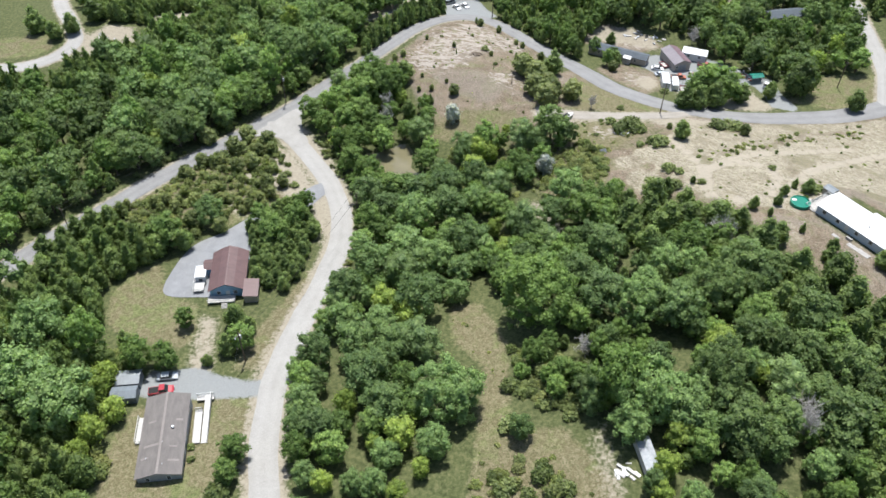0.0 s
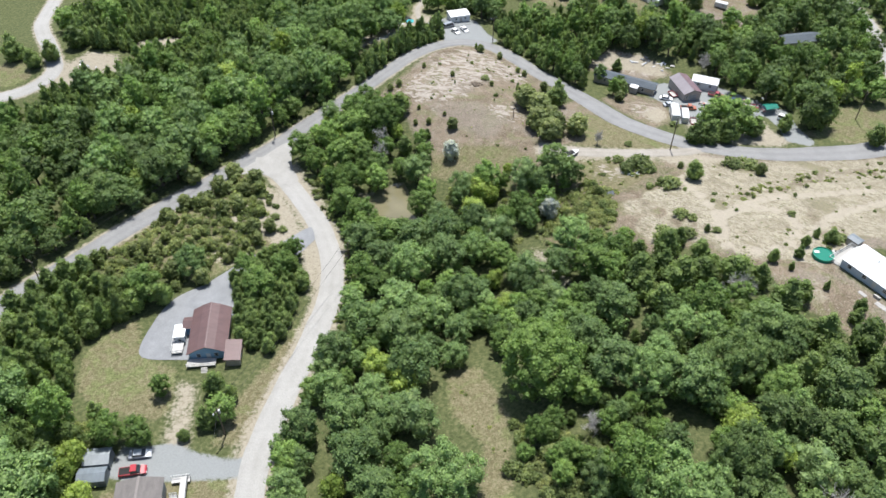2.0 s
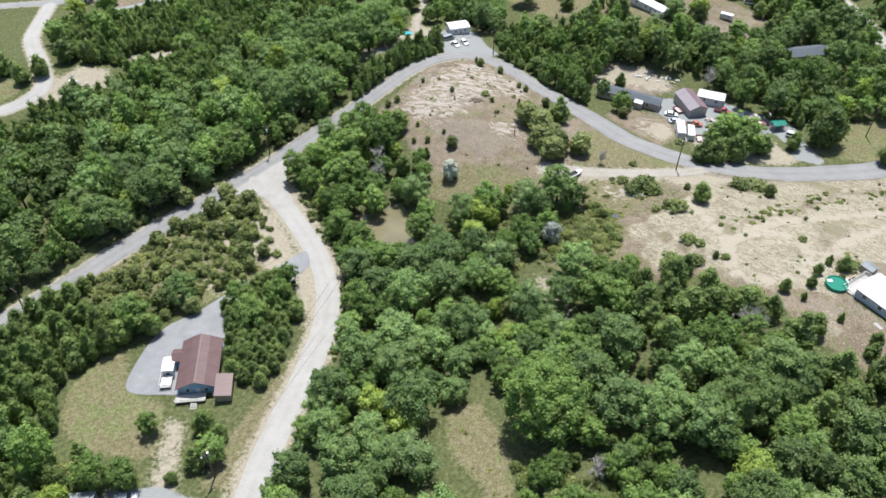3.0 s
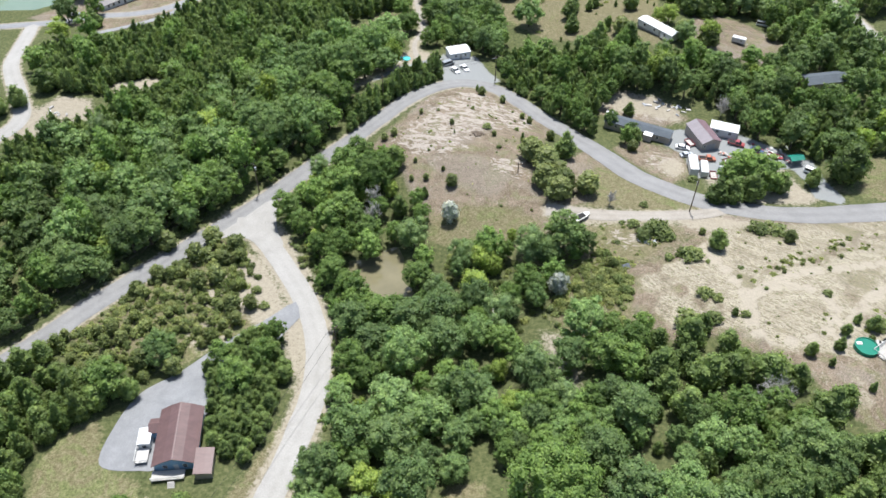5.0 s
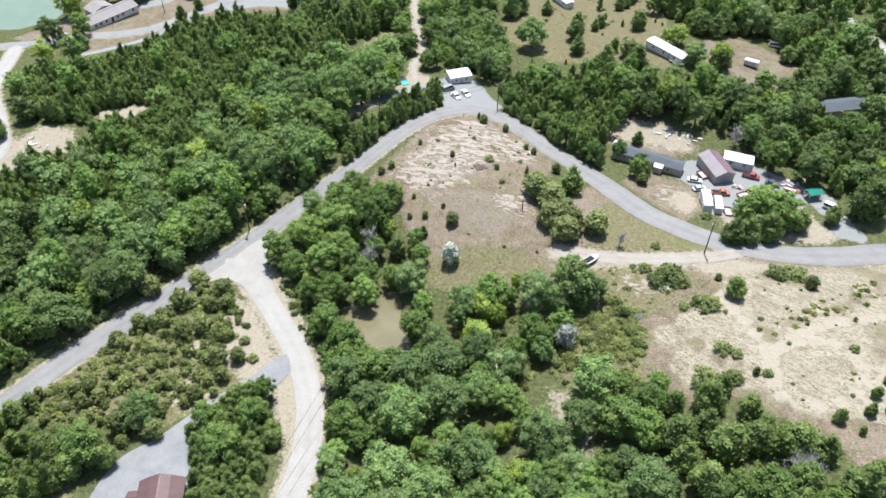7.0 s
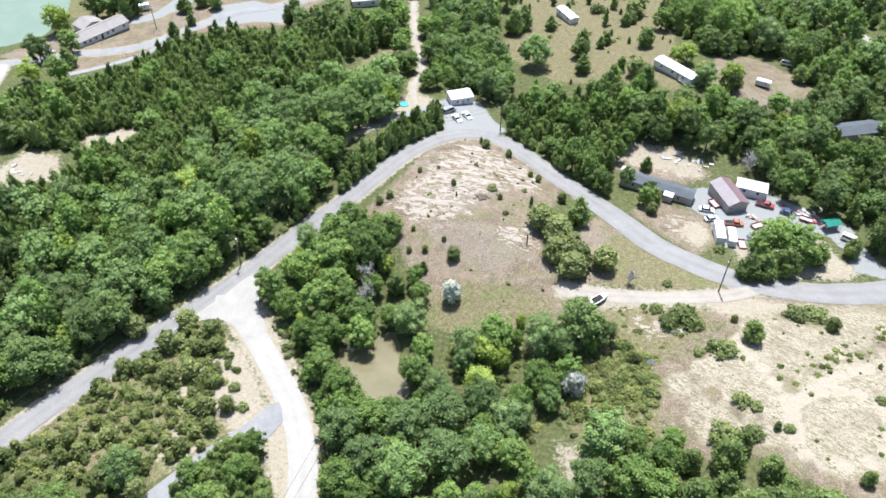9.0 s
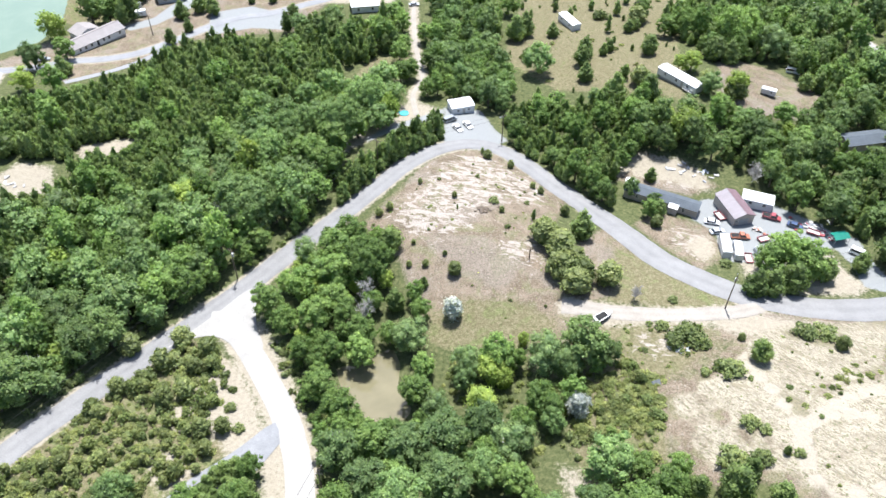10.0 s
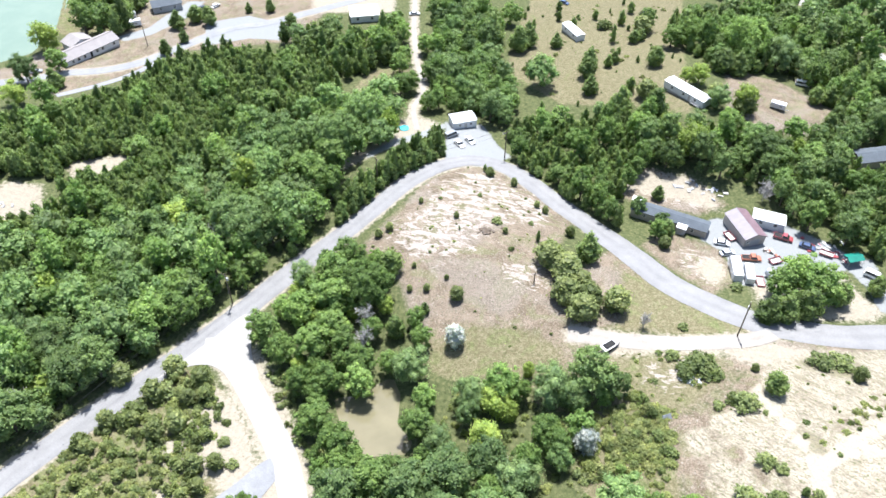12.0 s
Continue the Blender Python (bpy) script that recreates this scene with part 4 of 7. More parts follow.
def plant(kind, spots, group="", label=""):
    """Trees of one kind at x, y, crown radius."""
    rng = random.Random(len(spots) * 7 + len(kind))
    for x, y, r in spots:
        great = r > 6 and kind in ("oak", "hickory", "elm")
        models = GREAT if great else NEAR_MODELS["juniper" if kind == "silver" else kind]
        which = rng.randrange(len(models))
        leaf = models[which][1]
        wide, tall = 8.0 if great else WIDE["juniper" if kind == "silver" else kind], float(leaf[:, 2].max())
        want = {"cedar": 2.15 * r + 0.8, "juniper": 1.9 * r + 0.5, "scrub": 1.05 * r + 0.35, "silver": 2.3 * r + 0.4}.get(kind, 1.9 * r + 2.4) * rng.uniform(0.92, 1.1)
        name, words = NAMES[kind]
        ob = new(name)
        ob.matrix_basis = pose(x, y, height(x, y) - 0.12, 0, 0, rng.uniform(0, 360)) @ Matrix.Diagonal((r / wide, r / wide, want / tall, 1))
        size = "small " if r < 1.3 and kind == "cedar" else "tall " if r > 5 else ""
        tagged(ob, label or size + words, "shrub" if name == "shrub" else "tree", group)
        for part_name, me in zip(("trunk", "crown"), tree_mesh(kind, which + (10 if great else 0))):
            child = new(part_name, me)
            child.parent = ob
        CLEAR.append((x, y, r * 0.62))


plant("oak", [(24.9, 177.1, 2.8), (-150.7, 337.3, 4.5), (-63.9, 159.8, 4.0), (30.4, 155.4, 4.1)])
plant("hickory", [(61.0, 252.6, 2.5), (22.4, 183.9, 3.3), (91.7, 229.0, 5.9), (97.0, 226.2, 5.4), (87.6, 227.3, 4.6), (-14.5, 330.0, 3.6), (-4.6, 341, 3.4), (-15.5, 346.0, 3.8), (-6.0, 362.0, 3.6), (-15.6, 371.0, 3.6), (-4.5, 318.5, 3.2)], "yard trees")
plant("hickory", [(-3.3, 194.5, 2.8), (-4.5, 210.4, 2.7), (-6.0, 216.3, 2.5), (-18.5, 204.4, 3.7)], "trees round the pond")
plant("hickory", [(-142.2, 345.4, 4.0), (-11.3, 332.1, 3.6), (-14.2, 353.7, 3.0), (-72.7, 150.2, 4.6), (-60.4, 119.3, 2.3), (-40.6, 81.6, 2.9), (-41.3, 76.5, 2.6), (23.6, 93.3, 2.3), (-45.5, 112.5, 3.1), (-67.2, 106.1, 3.5), (-61.7, 106.4, 3.2)])
plant("cedar", [(39.0, 238.8, 3.9), (72.7, 192.1, 2.7), (80.6, 217.9, 4.0), (85.1, 218.6, 3.9), (91.2, 220.4, 4.2), (102.5, 226.9, 3.5), (114.2, 230.7, 2.7), (64.4, 254.3, 2.6), (-3.8, 220.3, 1.5)], "cedars on the open hill")
plant("juniper", [(4.1, 223.5, 2.1), (94.0, 197.2, 1.9), (70.8, 198.9, 1.0), (-7.8, 227.4, 0.9), (-3.4, 227.0, 1.0), (-14.0, 249.9, 1.2), (-17.0, 247.8, 1.2), (-5.6, 260.4, 0.8), (4.4, 252.9, 0.9), (15.0, 277.3, 1.5), (22.0, 272.9, 1.2), (27.8, 262.2, 1.0), (30.0, 259.5, 1.1), (35.9, 249.2, 1.6), (17.6, 246.3, 0.9), (1.6, 229.8, 0.7), (-6.8, 235.0, 0.7)], "cedars on the open hill")
plant("cedar", [(33.9, 368.3, 4.4), (21.2, 381.4, 4.8), (45.0, 366.8, 2.9), (55.0, 346.8, 3.8), (64.9, 350.4, 2.1), (79.2, 372.3, 2.2), (131.4, 307.4, 3.6), (98.5, 380.6, 4.8), (107.4, 375.3, 4.8)], "cedars in the far pasture")
plant("cedar", [(-138.1, 332.2, 3.8), (-108.5, 384.3, 3.9), (-102.6, 390.8, 3.5), (-96.1, 388.1, 3.5), (-102.5, 371.4, 2.5), (-106.8, 360.5, 2.8), (-82.4, 400.3, 1.9), (-73.3, 401.0, 2.4), (-62.3, 387.4, 2.6), (-48.8, 365.2, 4.4), (-41.9, 362.9, 4.4),
                (-51.6, 361.2, 3.9), (-50.9, 333.7, 4.0), (-60.2, 329.4, 4.0), (-136, 260, 3.6), (-141, 256, 3.2), (-131, 270, 4.0), (-150, 262, 4.6)], "cedars round the far lots")
plant("juniper", [(-74.1, 200.8, 3.1), (-55.4, 200.8, 2.9), (-62.6, 203.8, 2.9), (-65.1, 196.3, 2.8), (-57.3, 195.3, 2.3), (-73.6, 188.7, 2.2), (-75.6, 181.7, 1.8), (-57.7, 187.8, 2.7), (-62.1, 185.7, 2.4), (-47.0, 178.1, 2.1), (-51.4, 177.1, 2.4),
                (-60.7, 156.3, 2.5), (-68.0, 157.8, 3.0), (-50.3, 167.4, 1.2)], "cedars between the roads")
plant("cedar", [(54.6, 151.2, 3.5), (64.2, 154.7, 2.9), (66.1, 150.8, 2.1), (48.8, 144.0, 3.4), (82.6, 138.1, 3.0)], "cedars along the foot of the sand")
plant("cedar", [(87.9, 153.5, 1.5), (84.4, 148.7, 0.9), (91.3, 158.3, 1.3), (95.7, 162.3, 1.1), (69.1, 165.5, 0.9), (-52.5, 107.1, 1.4), (81.1, 151.9, 1.6), (90.2, 141.8, 1.0), (92.6, 131.4, 2.0), (98.6, 160.4, 2.0),
                (-48.6, 119.5, 2.9), (-48.7, 110.8, 2.6), (-45.0, 117.4, 2.1), (-72.7, 112.9, 2.3)])
plant("willow", [(6.8, 194.6, 3.8), (28.2, 192.1, 3.7)], "trees round the pond")
plant("locust", [(12.1, 191.9, 3.7), (9.7, 183.6, 3.4), (15.4, 189.7, 2.2), (20.3, 200.4, 1.6), (90.6, 330.0, 3.4), (69.0, 292.6, 2.5), (73.3, 302.0, 2.6), (-153.5, 362.9, 5.2), (-146.5, 319.1, 4.2), (41.2, 73.4, 2.7), (39.8, 68.3, 2.0),
                 (-3.6, 76.4, 1.9), (-72.3, 100.7, 2.9), (-73.0, 95.9, 2.9), (-69.8, 85.5, 2.9), (-70.7, 80.1, 2.6), (-67.5, 91.6, 2.6)])
plant("scrub", [(58.4, 199.5, 3.6), (55.0, 197.8, 2.8), (60.8, 197.6, 2.8), (53.3, 203.1, 1.7), (65.2, 188.1, 2.9), (63.1, 189.4, 1.9), (59.4, 187.9, 1.4), (86.9, 201.5, 3.0), (91.7, 201.6, 3.0), (58.4, 212.9, 1.4), (77.3, 230.3, 1.8), (64.2, 173.1, 2.0),
                (66.9, 171.3, 1.5), (58.3, 164.7, 3.0), (63.8, 164.1, 2.3), (71.5, 165.0, 1.3), (93.5, 172.5, 1.3)], "shrubs on the sand")
plant("scrub", [(15.6, 251.0, 1.6), (11.4, 264.4, 0.8), (25.2, 252.0, 0.9), (0.0, 262.1, 0.6), (18.7, 239.2, 0.9), (-10.2, 173.3, 3.0), (66.7, 384.7, 3.5), (-63.2, 197.4, 2.8), (-68.2, 192.6, 2.5), (-54.7, 193.3, 1.2), (-51.5, 195.9, 1.0), (-47.5, 189.5, 1.1),
                (-46.8, 184.1, 1.5), (-43.8, 178.4, 1.4)])
plant("scrub", [(-42.2, 73.3, 2.6), (-50.4, 84.2, 0.9), (-49.6, 81.2, 0.9), (14.9, 96.4, 2.4), (18.8, 94.3, 1.6), (26.0, 87.3, 1.6), (21.4, 90.6, 1.5), (12.2, 71.9, 2.5), (19.2, 74.6, 2.5), (23.0, 71.3, 2.3), (15.3, 78.1, 1.3)], "shrubs in the clearing")
plant("scrub", [(100.3, 160.6, 1.9), (102.6, 162.0, 1.6), (14.1, 86.0, 2.6), (27.0, 96.5, 2.2), (22.0, 100.5, 2.4)])
plant("cedar", [(94.8, 134.4, 1.8), (106.8, 130.5, 3.2), (110.5, 129.0, 3.6), (60.7, 160.9, 2.4)])
plant("juniper", [(28.2, 234.2, 4.2), (34.4, 216.2, 4.0), (31.8, 229.9, 4.5), (31.0, 222.2, 4.0), (43.1, 219.3, 3.8), (36.5, 220.0, 3.9), (35.5, 226.0, 3.4), (62.4, 248.2, 2.0)], "cedars on the open hill", "dense grey-green cedar, its crown down to the ground")
plant("juniper", [(80.8, 378.7, 4.4), (101.4, 312.0, 4.2), (104.5, 317, 3.6), (93.5, 319.5, 3.4), (70.5, 322, 3.8)], "cedars in the far pasture", "dense grey-green cedar, its crown down to the ground")
plant("hickory", [(44, 158, 3.8), (47.5, 162.5, 2.6), (40.5, 163.5, 2.8)], "trees below the sand")
plant("cedar", [(50, 158, 2.6), (66.5, 133, 2.8), (72, 134.5, 2.6)], "cedars along the foot of the sand")
plant("hickory", [(-18.6, 179.2, 2.7)], "trees round the pond")
plant("silver", [(3.6, 210.5, 2.8), (30.5, 180.5, 2.9)])
plant("willow", [(24.6, 193.8, 4.9)], "trees beside the track")
plant("elm", [(33.4, 194.6, 5.6), (38.3, 192.8, 3.3), (29.6, 190.7, 3.3)], "trees beside the track")
plant("cedar", [(-110.4, 157.3, 3.5), (-100.7, 149.8, 3.4), (-98.4, 153.5, 3.4), (-95.7, 157.4, 3.2), (-103.4, 144.8, 3.6), (-97.8, 144.2, 3.6), (-92.7, 160.6, 2.9)], "cedars beside the main road")
plant("cedar", [(125.1, 234.3, 6.4), (140.1, 222, 3.6)], "cedars beside the far field", "dense dark round cedar standing on the green field")
# broad crowns that can be told apart in the near woods, kind by kind
plant("oak", [(36.1, 335.3, 5.7), (97.9, 291.9, 4), (58, 263.8, 2.5), (63.6, 257.6, 2.1)], "trees round the far pasture")
plant("hickory", [(28.6, 388, 4.3), (83.3, 382.8, 3.9), (89.2, 364.6, 4.1), (97.7, 365.4, 6.1), (113, 353.9, 9.1), (159.2, 380.5, 4.3), (137.3, 339, 3.4), (93.3, 302.1, 3.4), (104.1, 282.5, 4.2), (115.1, 284.2, 4.2), (154.2, 330.5, 4.1), (63.8, 299.3, 4.1)], "trees round the far pasture")
plant("locust", [(86.1, 329.8, 2.6), (101.7, 313, 3.9), (79.2, 289.2, 5.6), (74.6, 298.4, 2.7)], "trees round the far pasture")
plant("willow", [(124.6, 347.3, 6.3), (93.3, 313.8, 3.9), (53.1, 312.1, 2.5)], "trees round the far pasture")
plant("cedar", [(19.6, 371.1, 6), (29.9, 364.1, 4.6), (53.1, 340.2, 3.5), (52.4, 327.7, 3.4), (62.1, 347.4, 2), (75.8, 369.8, 2.5), (78.8, 346.5, 3.6), (60.8, 315, 4.4), (70.7, 309, 5), (108.1, 340.6, 4.7), (102.2, 342, 4.7), (140.2, 382.8, 5.7), (142.6, 368, 6.3), (140.7, 354, 4.1), (153.2, 353.6, 4.5), (130.8, 323.3, 3), (135.7, 323.4, 3.4), (127.9, 303.6, 3.5), (150.2, 335.9, 4.7), (57.2, 302.8, 3.5), (65.6, 271.7, 2.3)], "trees round the far pasture")
plant("oak", [(-21.1, 171.3, 5), (-6.8, 171.7, 4.7), (1.8, 173.9, 5.7), (9.9, 176.8, 4.5), (-15, 163.8, 4.6), (-7.2, 159.3, 5.4), (1.8, 163.1, 5.2), (9.6, 166, 4), (-8.8, 144.3, 5.6), (7.5, 147.5, 5.1), (-1, 140.6, 4.7), (-17.5, 137.7, 5.2), (-23, 127.4, 4.7), (-5.3, 122.8, 5.5), (-13.9, 116, 4.2), (-23.4, 117, 4.2), (-18.8, 108.9, 4.7), (-10.4, 109.7, 4.3), (-27.9, 106.2, 4.2), (-15.5, 99, 5.2), (-27.2, 98.7, 3.2), (1.3, 92.1, 6.8), (-11.5, 91.3, 4.7), (-28.3, 91.9, 4), (-28.7, 87, 3.2), (-24.6, 85.5, 4)], "trees of the hollow")
plant("hickory", [(-14.1, 173.8, 4.5), (15.6, 163.8, 3.7), (-19.8, 157.6, 4.2), (-20.9, 150.8, 2.7), (-16, 154.9, 3.6), (12.3, 141, 3.1), (21.7, 118.5, 9.1), (-26.9, 117, 3.1), (-7.5, 98.5, 3.2), (-29.2, 99.4, 3.5), (-6, 90.4, 3.5), (-21.4, 80.8, 3.5), (-28.2, 81, 2.9)], "trees of the hollow")
plant("locust", [(16.6, 143.8, 2.9), (-13.2, 124.3, 3.4), (-7.2, 119, 3.3), (-19.6, 92.4, 2.7), (-7.9, 83.5, 3.4)], "trees of the hollow")
plant("willow", [(16, 172.6, 4.7), (22.7, 152, 4.9), (27.6, 143.6, 3.9), (-8.4, 134.4, 5.3), (-25, 124, 3.4), (-4.3, 108.7, 4.9)], "trees of the hollow")
plant("oak", [(34.1, 164.4, 5.1), (40.4, 137.5, 5.3), (53.3, 128.5, 4.3), (58.6, 126.6, 3.5), (32.6, 127.8, 5.1), (36.4, 117.8, 5.5), (44.5, 115, 6.1), (51.2, 111.1, 5.5), (40.3, 88, 6.5), (46.6, 84.2, 5), (36.2, 82.2, 4)], "trees below the sand")
plant("elm", [(69, 124.7, 5.6), (75.9, 124.3, 3.7), (60.7, 116.8, 6.1), (69.4, 117.5, 3.2), (79.9, 108.9, 5.6), (64.1, 102.9, 4.2), (70, 101.9, 3.8), (76, 100, 4.4), (82.2, 96.1, 5.1), (55.3, 91.9, 6.2), (54.3, 86.3, 4.5), (56, 80.5, 5.3), (64.5, 82.5, 4.4), (76.6, 82.4, 5.6), (74.4, 77.4, 3.7), (74.9, 89.4, 3.6), (61.5, 78.2, 3.9), (56, 76.7, 3.3), (84, 91, 3.8)], "trees below the sand")
plant("oak", [(28.7, 116.3, 3.2), (31.6, 93.8, 2.8), (15.8, 83.8, 2.5)], "trees below the sand")
plant("hickory", [(37.8, 154, 4.6), (42.3, 151.2, 4), (33.6, 142.7, 3.4), (60, 133.3, 4.6), (70, 111.8, 3.3), (48.5, 77.3, 3.1), (82.4, 104, 3.4), (19.6, 103.1, 2.6), (23.4, 106, 2.4), (25.2, 97.7, 2.7), (35.7, 101.1, 2.3), (42.2, 100.7, 2.5), (28.2, 95.9, 2.3), (32, 88.8, 2.4)], "trees below the sand")
plant("locust", [(58.1, 101.1, 3.8), (64.8, 95, 2.4), (45.4, 79.7, 3)], "trees below the sand")
plant("willow", [(68.9, 92, 4.6)], "trees below the sand")
plant("cedar", [(48.6, 149, 4.6), (56.6, 157.4, 3.9), (57.4, 146, 4.5), (63.1, 147, 3.7), (69.8, 145.2, 4.2), (74.8, 143.6, 3.3), (77.3, 134.5, 4.7), (51.3, 138.4, 3.8), (82.5, 124.9, 4.3), (91.6, 123.8, 4), (51, 125, 3.1), (76, 115.7, 3.7), (92.7, 117.2, 4.1), (89.5, 107.2, 3.8), (81.6, 118.4, 3.9), (39.7, 102.9, 2.4)], "trees below the sand")
plant("hickory", [(-26.9, 231.6, 5.2), (-18.3, 225, 6.7), (-24.1, 237.8, 4.1), (-42.9, 213.8, 4.4), (-34.9, 219.9, 4.2), (-37.7, 207.6, 3.5), (-30.5, 208.8, 4.5), (-26.6, 214.9, 4.1), (-22.9, 210.3, 3.5), (-32.2, 198.7, 3.3), (-25.9, 198.8, 3.6), (-18.4, 198.2, 3.8), (-11.8, 204, 2.6), (-27.4, 188.1, 3.9), (-21.9, 182.1, 4.1), (-26.1, 222.3, 5), (-5, 187, 3.7), (-10.4, 175.8, 3.3), (-16.4, 172.7, 3)], "trees above the pond")
plant("willow", [(-35.4, 231.7, 3.8), (-6.4, 202.3, 4.4), (-0.4, 183.3, 3.4)], "trees above the pond")
plant("cedar", [(-13.2, 233.9, 3.5), (-10.8, 214.4, 3)], "trees above the pond")
plant("oak", [(-54.1, 248.1, 8.6), (-83.8, 216.9, 4.6), (-44.7, 284.5, 6.8), (-32, 285.6, 7.5), (-24.3, 302.3, 7.2), (-52, 272.9, 6.3), (-92.2, 224.9, 4.2)], "trees beside the main road")
plant("elm", [(-99.1, 191.2, 4.9), (-91, 204.5, 4.7)], "trees beside the main road")
plant("hickory", [(-63.4, 236.1, 4.4), (-71.4, 216.9, 5.8), (-65.6, 219.1, 4.9), (-37.8, 272.1, 5.9), (-67.6, 226.9, 4.8)], "trees beside the main road")
plant("elm", [(-79.1, 202.1, 5.1), (-82.7, 198.5, 5.7), (-92.6, 186.6, 5.8)], "trees beside the main road")
plant("locust", [(-73, 253.4, 4.6)], "trees beside the main road")
plant("willow", [(-95.7, 210, 4.5), (-83.1, 235, 4.9)], "trees beside the main road")


def plant_dead(spots):
    for k, (x, y, r, tall) in enumerate(spots):
        ob = thing("dead_tree", x, y, k * 67, "bare grey dead tree with forked limbs", "tree")
        v, q = bare_tree(300 + k, r, tall)
        child = new("trunk", quick_mesh("trunk", v, q, DEADWOOD))
        child.parent = ob


plant_dead([(68.5, 139.0, 4.6, 7.5), (-18.5, 210.5, 3.2, 8.5), (-82.5, 201.0, 4.5, 9.0), (-92.0, 190.0, 4.0, 8.0), (69.5, 81.5, 4.0, 9.0), (-21.0, 172.5, 3.0, 8.0), (48.8, 213.0, 1.8, 4.5), (-97.0, 196.0, 4.0, 8.5), (-60.0, 244.0, 4.5, 9.5), (31.0, 104.5, 3.0, 5.0), (69.4, 83.5, 4.5, 9.5), (-18.1, 216.0, 3.0, 9.0), (96.5, 269.5, 3.5, 6.5)])

CEDARS = "dense stand of dark olive cedars with a few broadleaf trees"
woods("cedar_wood", [(-150, 297), (-142.6, 301.7), (-127.3, 310), (-113.1, 325), (-100.8, 349), (-82.5, 360), (-60.2, 355), (-47.1, 351.6), (-36.3, 329.9), (-45.5, 309.6), (-57.5, 313.4), (-64, 298.6), (-70.1, 285.2), (-82, 277), (-98.1, 274), (-111.6, 269.7), (-126.5, 270), (-140, 285)],
      1250, {"cedar": 9, "hickory": 0.6}, (0.7, 1.35), seed=1, label=CEDARS, gap=0.47)
woods("mixed_wood", [(-107.5, 262.4), (-95.1, 272), (-76.4, 278), (-68, 250.9), (-87.1, 240.3), (-100.8, 243), (-112, 240), (-125, 226), (-129, 236), (-117.5, 244.8), (-112, 249.7), (-103.3, 251)],
      330, {"cedar": 12, "hickory": 0.5, "oak": 0.3}, (0.8, 1.45), seed=2, label=CEDARS, gap=0.5)
woods("northwest_wood", [(-64, 298), (-45.1, 309), (-30.9, 317), (-19.9, 326), (-14, 313), (-15, 297), (-27.6, 284), (-31, 273), (-30, 254), (-40, 243.5), (-48, 236.7), (-56, 231), (-65, 216), (-74, 203), (-84, 192.5), (-92, 182), (-114.5, 237), (-100.2, 246), (-72, 250), (-76, 274)],
      280, {"oak": 5, "hickory": 4, "locust": 0.7, "willow": 1.2, "cedar": 0.8}, (0.85, 1.45), 1.2, gap=0.62, seed=3)
woods("roadside_strip", [(-28.2, 249.4), (-22.7, 254.2), (-13.1, 262.7), (-6.4, 270.8), (1.1, 282.3), (-0.5, 298.3), (-7, 291.3), (-15.7, 279.5), (-24.1, 271.3), (-30.6, 265.4)], 170, {"cedar": 6, "hickory": 0.4, "scrub": 0.6}, (0.75, 1.25), 0.2, seed=4, gap=0.42, label=CEDARS)
woods("west_wood", [(-165, 190), (-150, 215), (-115, 221.5), (-100.5, 229.9), (-87.2, 240.8), (-77, 257), (-88, 197), (-88, 186), (-100, 171), (-109, 156), (-116, 146), (-128, 128), (-150, 140)], 200, {"elm": 4, "hickory": 4, "cedar": 1.5, "willow": 0.8}, (0.75, 1.2), 1.4, gap=0.62, seed=5)
woods("west_cedars", [(-165, 190), (-165, 225), (-147, 226), (-129.5, 229), (-116.1, 249.1), (-103.6, 254), (-108, 270.1), (-85.6, 277.9), (-73.1, 293.5), (-72.1, 272.6), (-77.2, 257.8), (-87.3, 241.3), (-100.7, 230.6), (-115.6, 223.1), (-150, 215)], 420, {"cedar": 12, "hickory": 0.5, "oak": 0.3}, (0.8, 1.5), 0.2, gap=0.5, seed=41, label=CEDARS)
woods("southwest_wood", [(-125, 110), (-109, 131), (-97.3, 146), (-88.8, 156.3), (-77, 154), (-66.7, 149), (-75, 144), (-80, 138), (-84.5, 131.3), (-80, 113), (-74, 105), (-71.3, 97.8), (-68, 85.8), (-66, 60), (-110, 55)],
      230, {"cedar": 9, "hickory": 0.5, "oak": 0.4}, (1.1, 1.8), seed=6, models=NEAR_MODELS, label="dense dark green wood of cedars and broadleaf trees", gap=0.56)
woods("trees beside the drive", [(-52, 156.7), (-48.3, 164), (-39, 170), (-34.5, 155), (-34.6, 145.1), (-39.2, 131.4), (-45.0, 132.5), (-48.2, 140.2), (-50.5, 150)], 84, {"cedar": 5, "hickory": 1.2}, (0.8, 1.3), 0.8, single=True, seed=7, label=CEDARS, gap=0.5)
woods("island_scrub", [(-66, 202), (-60, 205), (-52.5, 199), (-48, 190), (-52, 180), (-47, 172), (-54, 165), (-62, 160), (-66, 153), (-78, 156), (-88, 160), (-96, 160), (-92, 169), (-84, 176), (-76, 188)], 330, {"juniper": 2, "scrub": 3, "weed": 3}, (0.5, 1.5), 0.6, seed=8, label="open scrub of small cedars and olive bushes", gap=0.42)
woods("trees above the pond", [(-42, 223), (-36, 233.2), (-27.1, 240), (-15, 236), (-12.2, 226), (-14, 212), (-19, 206), (-25.5, 203), (-28, 188.1), (-31.5, 192), (-39, 207.2)], 20, {"hickory": 5, "locust": 0.6, "oak": 1}, (0.6, 0.9), 1.0, single=True, seed=9, gap=0.6, label="bright green trees standing thickly beside the pond")
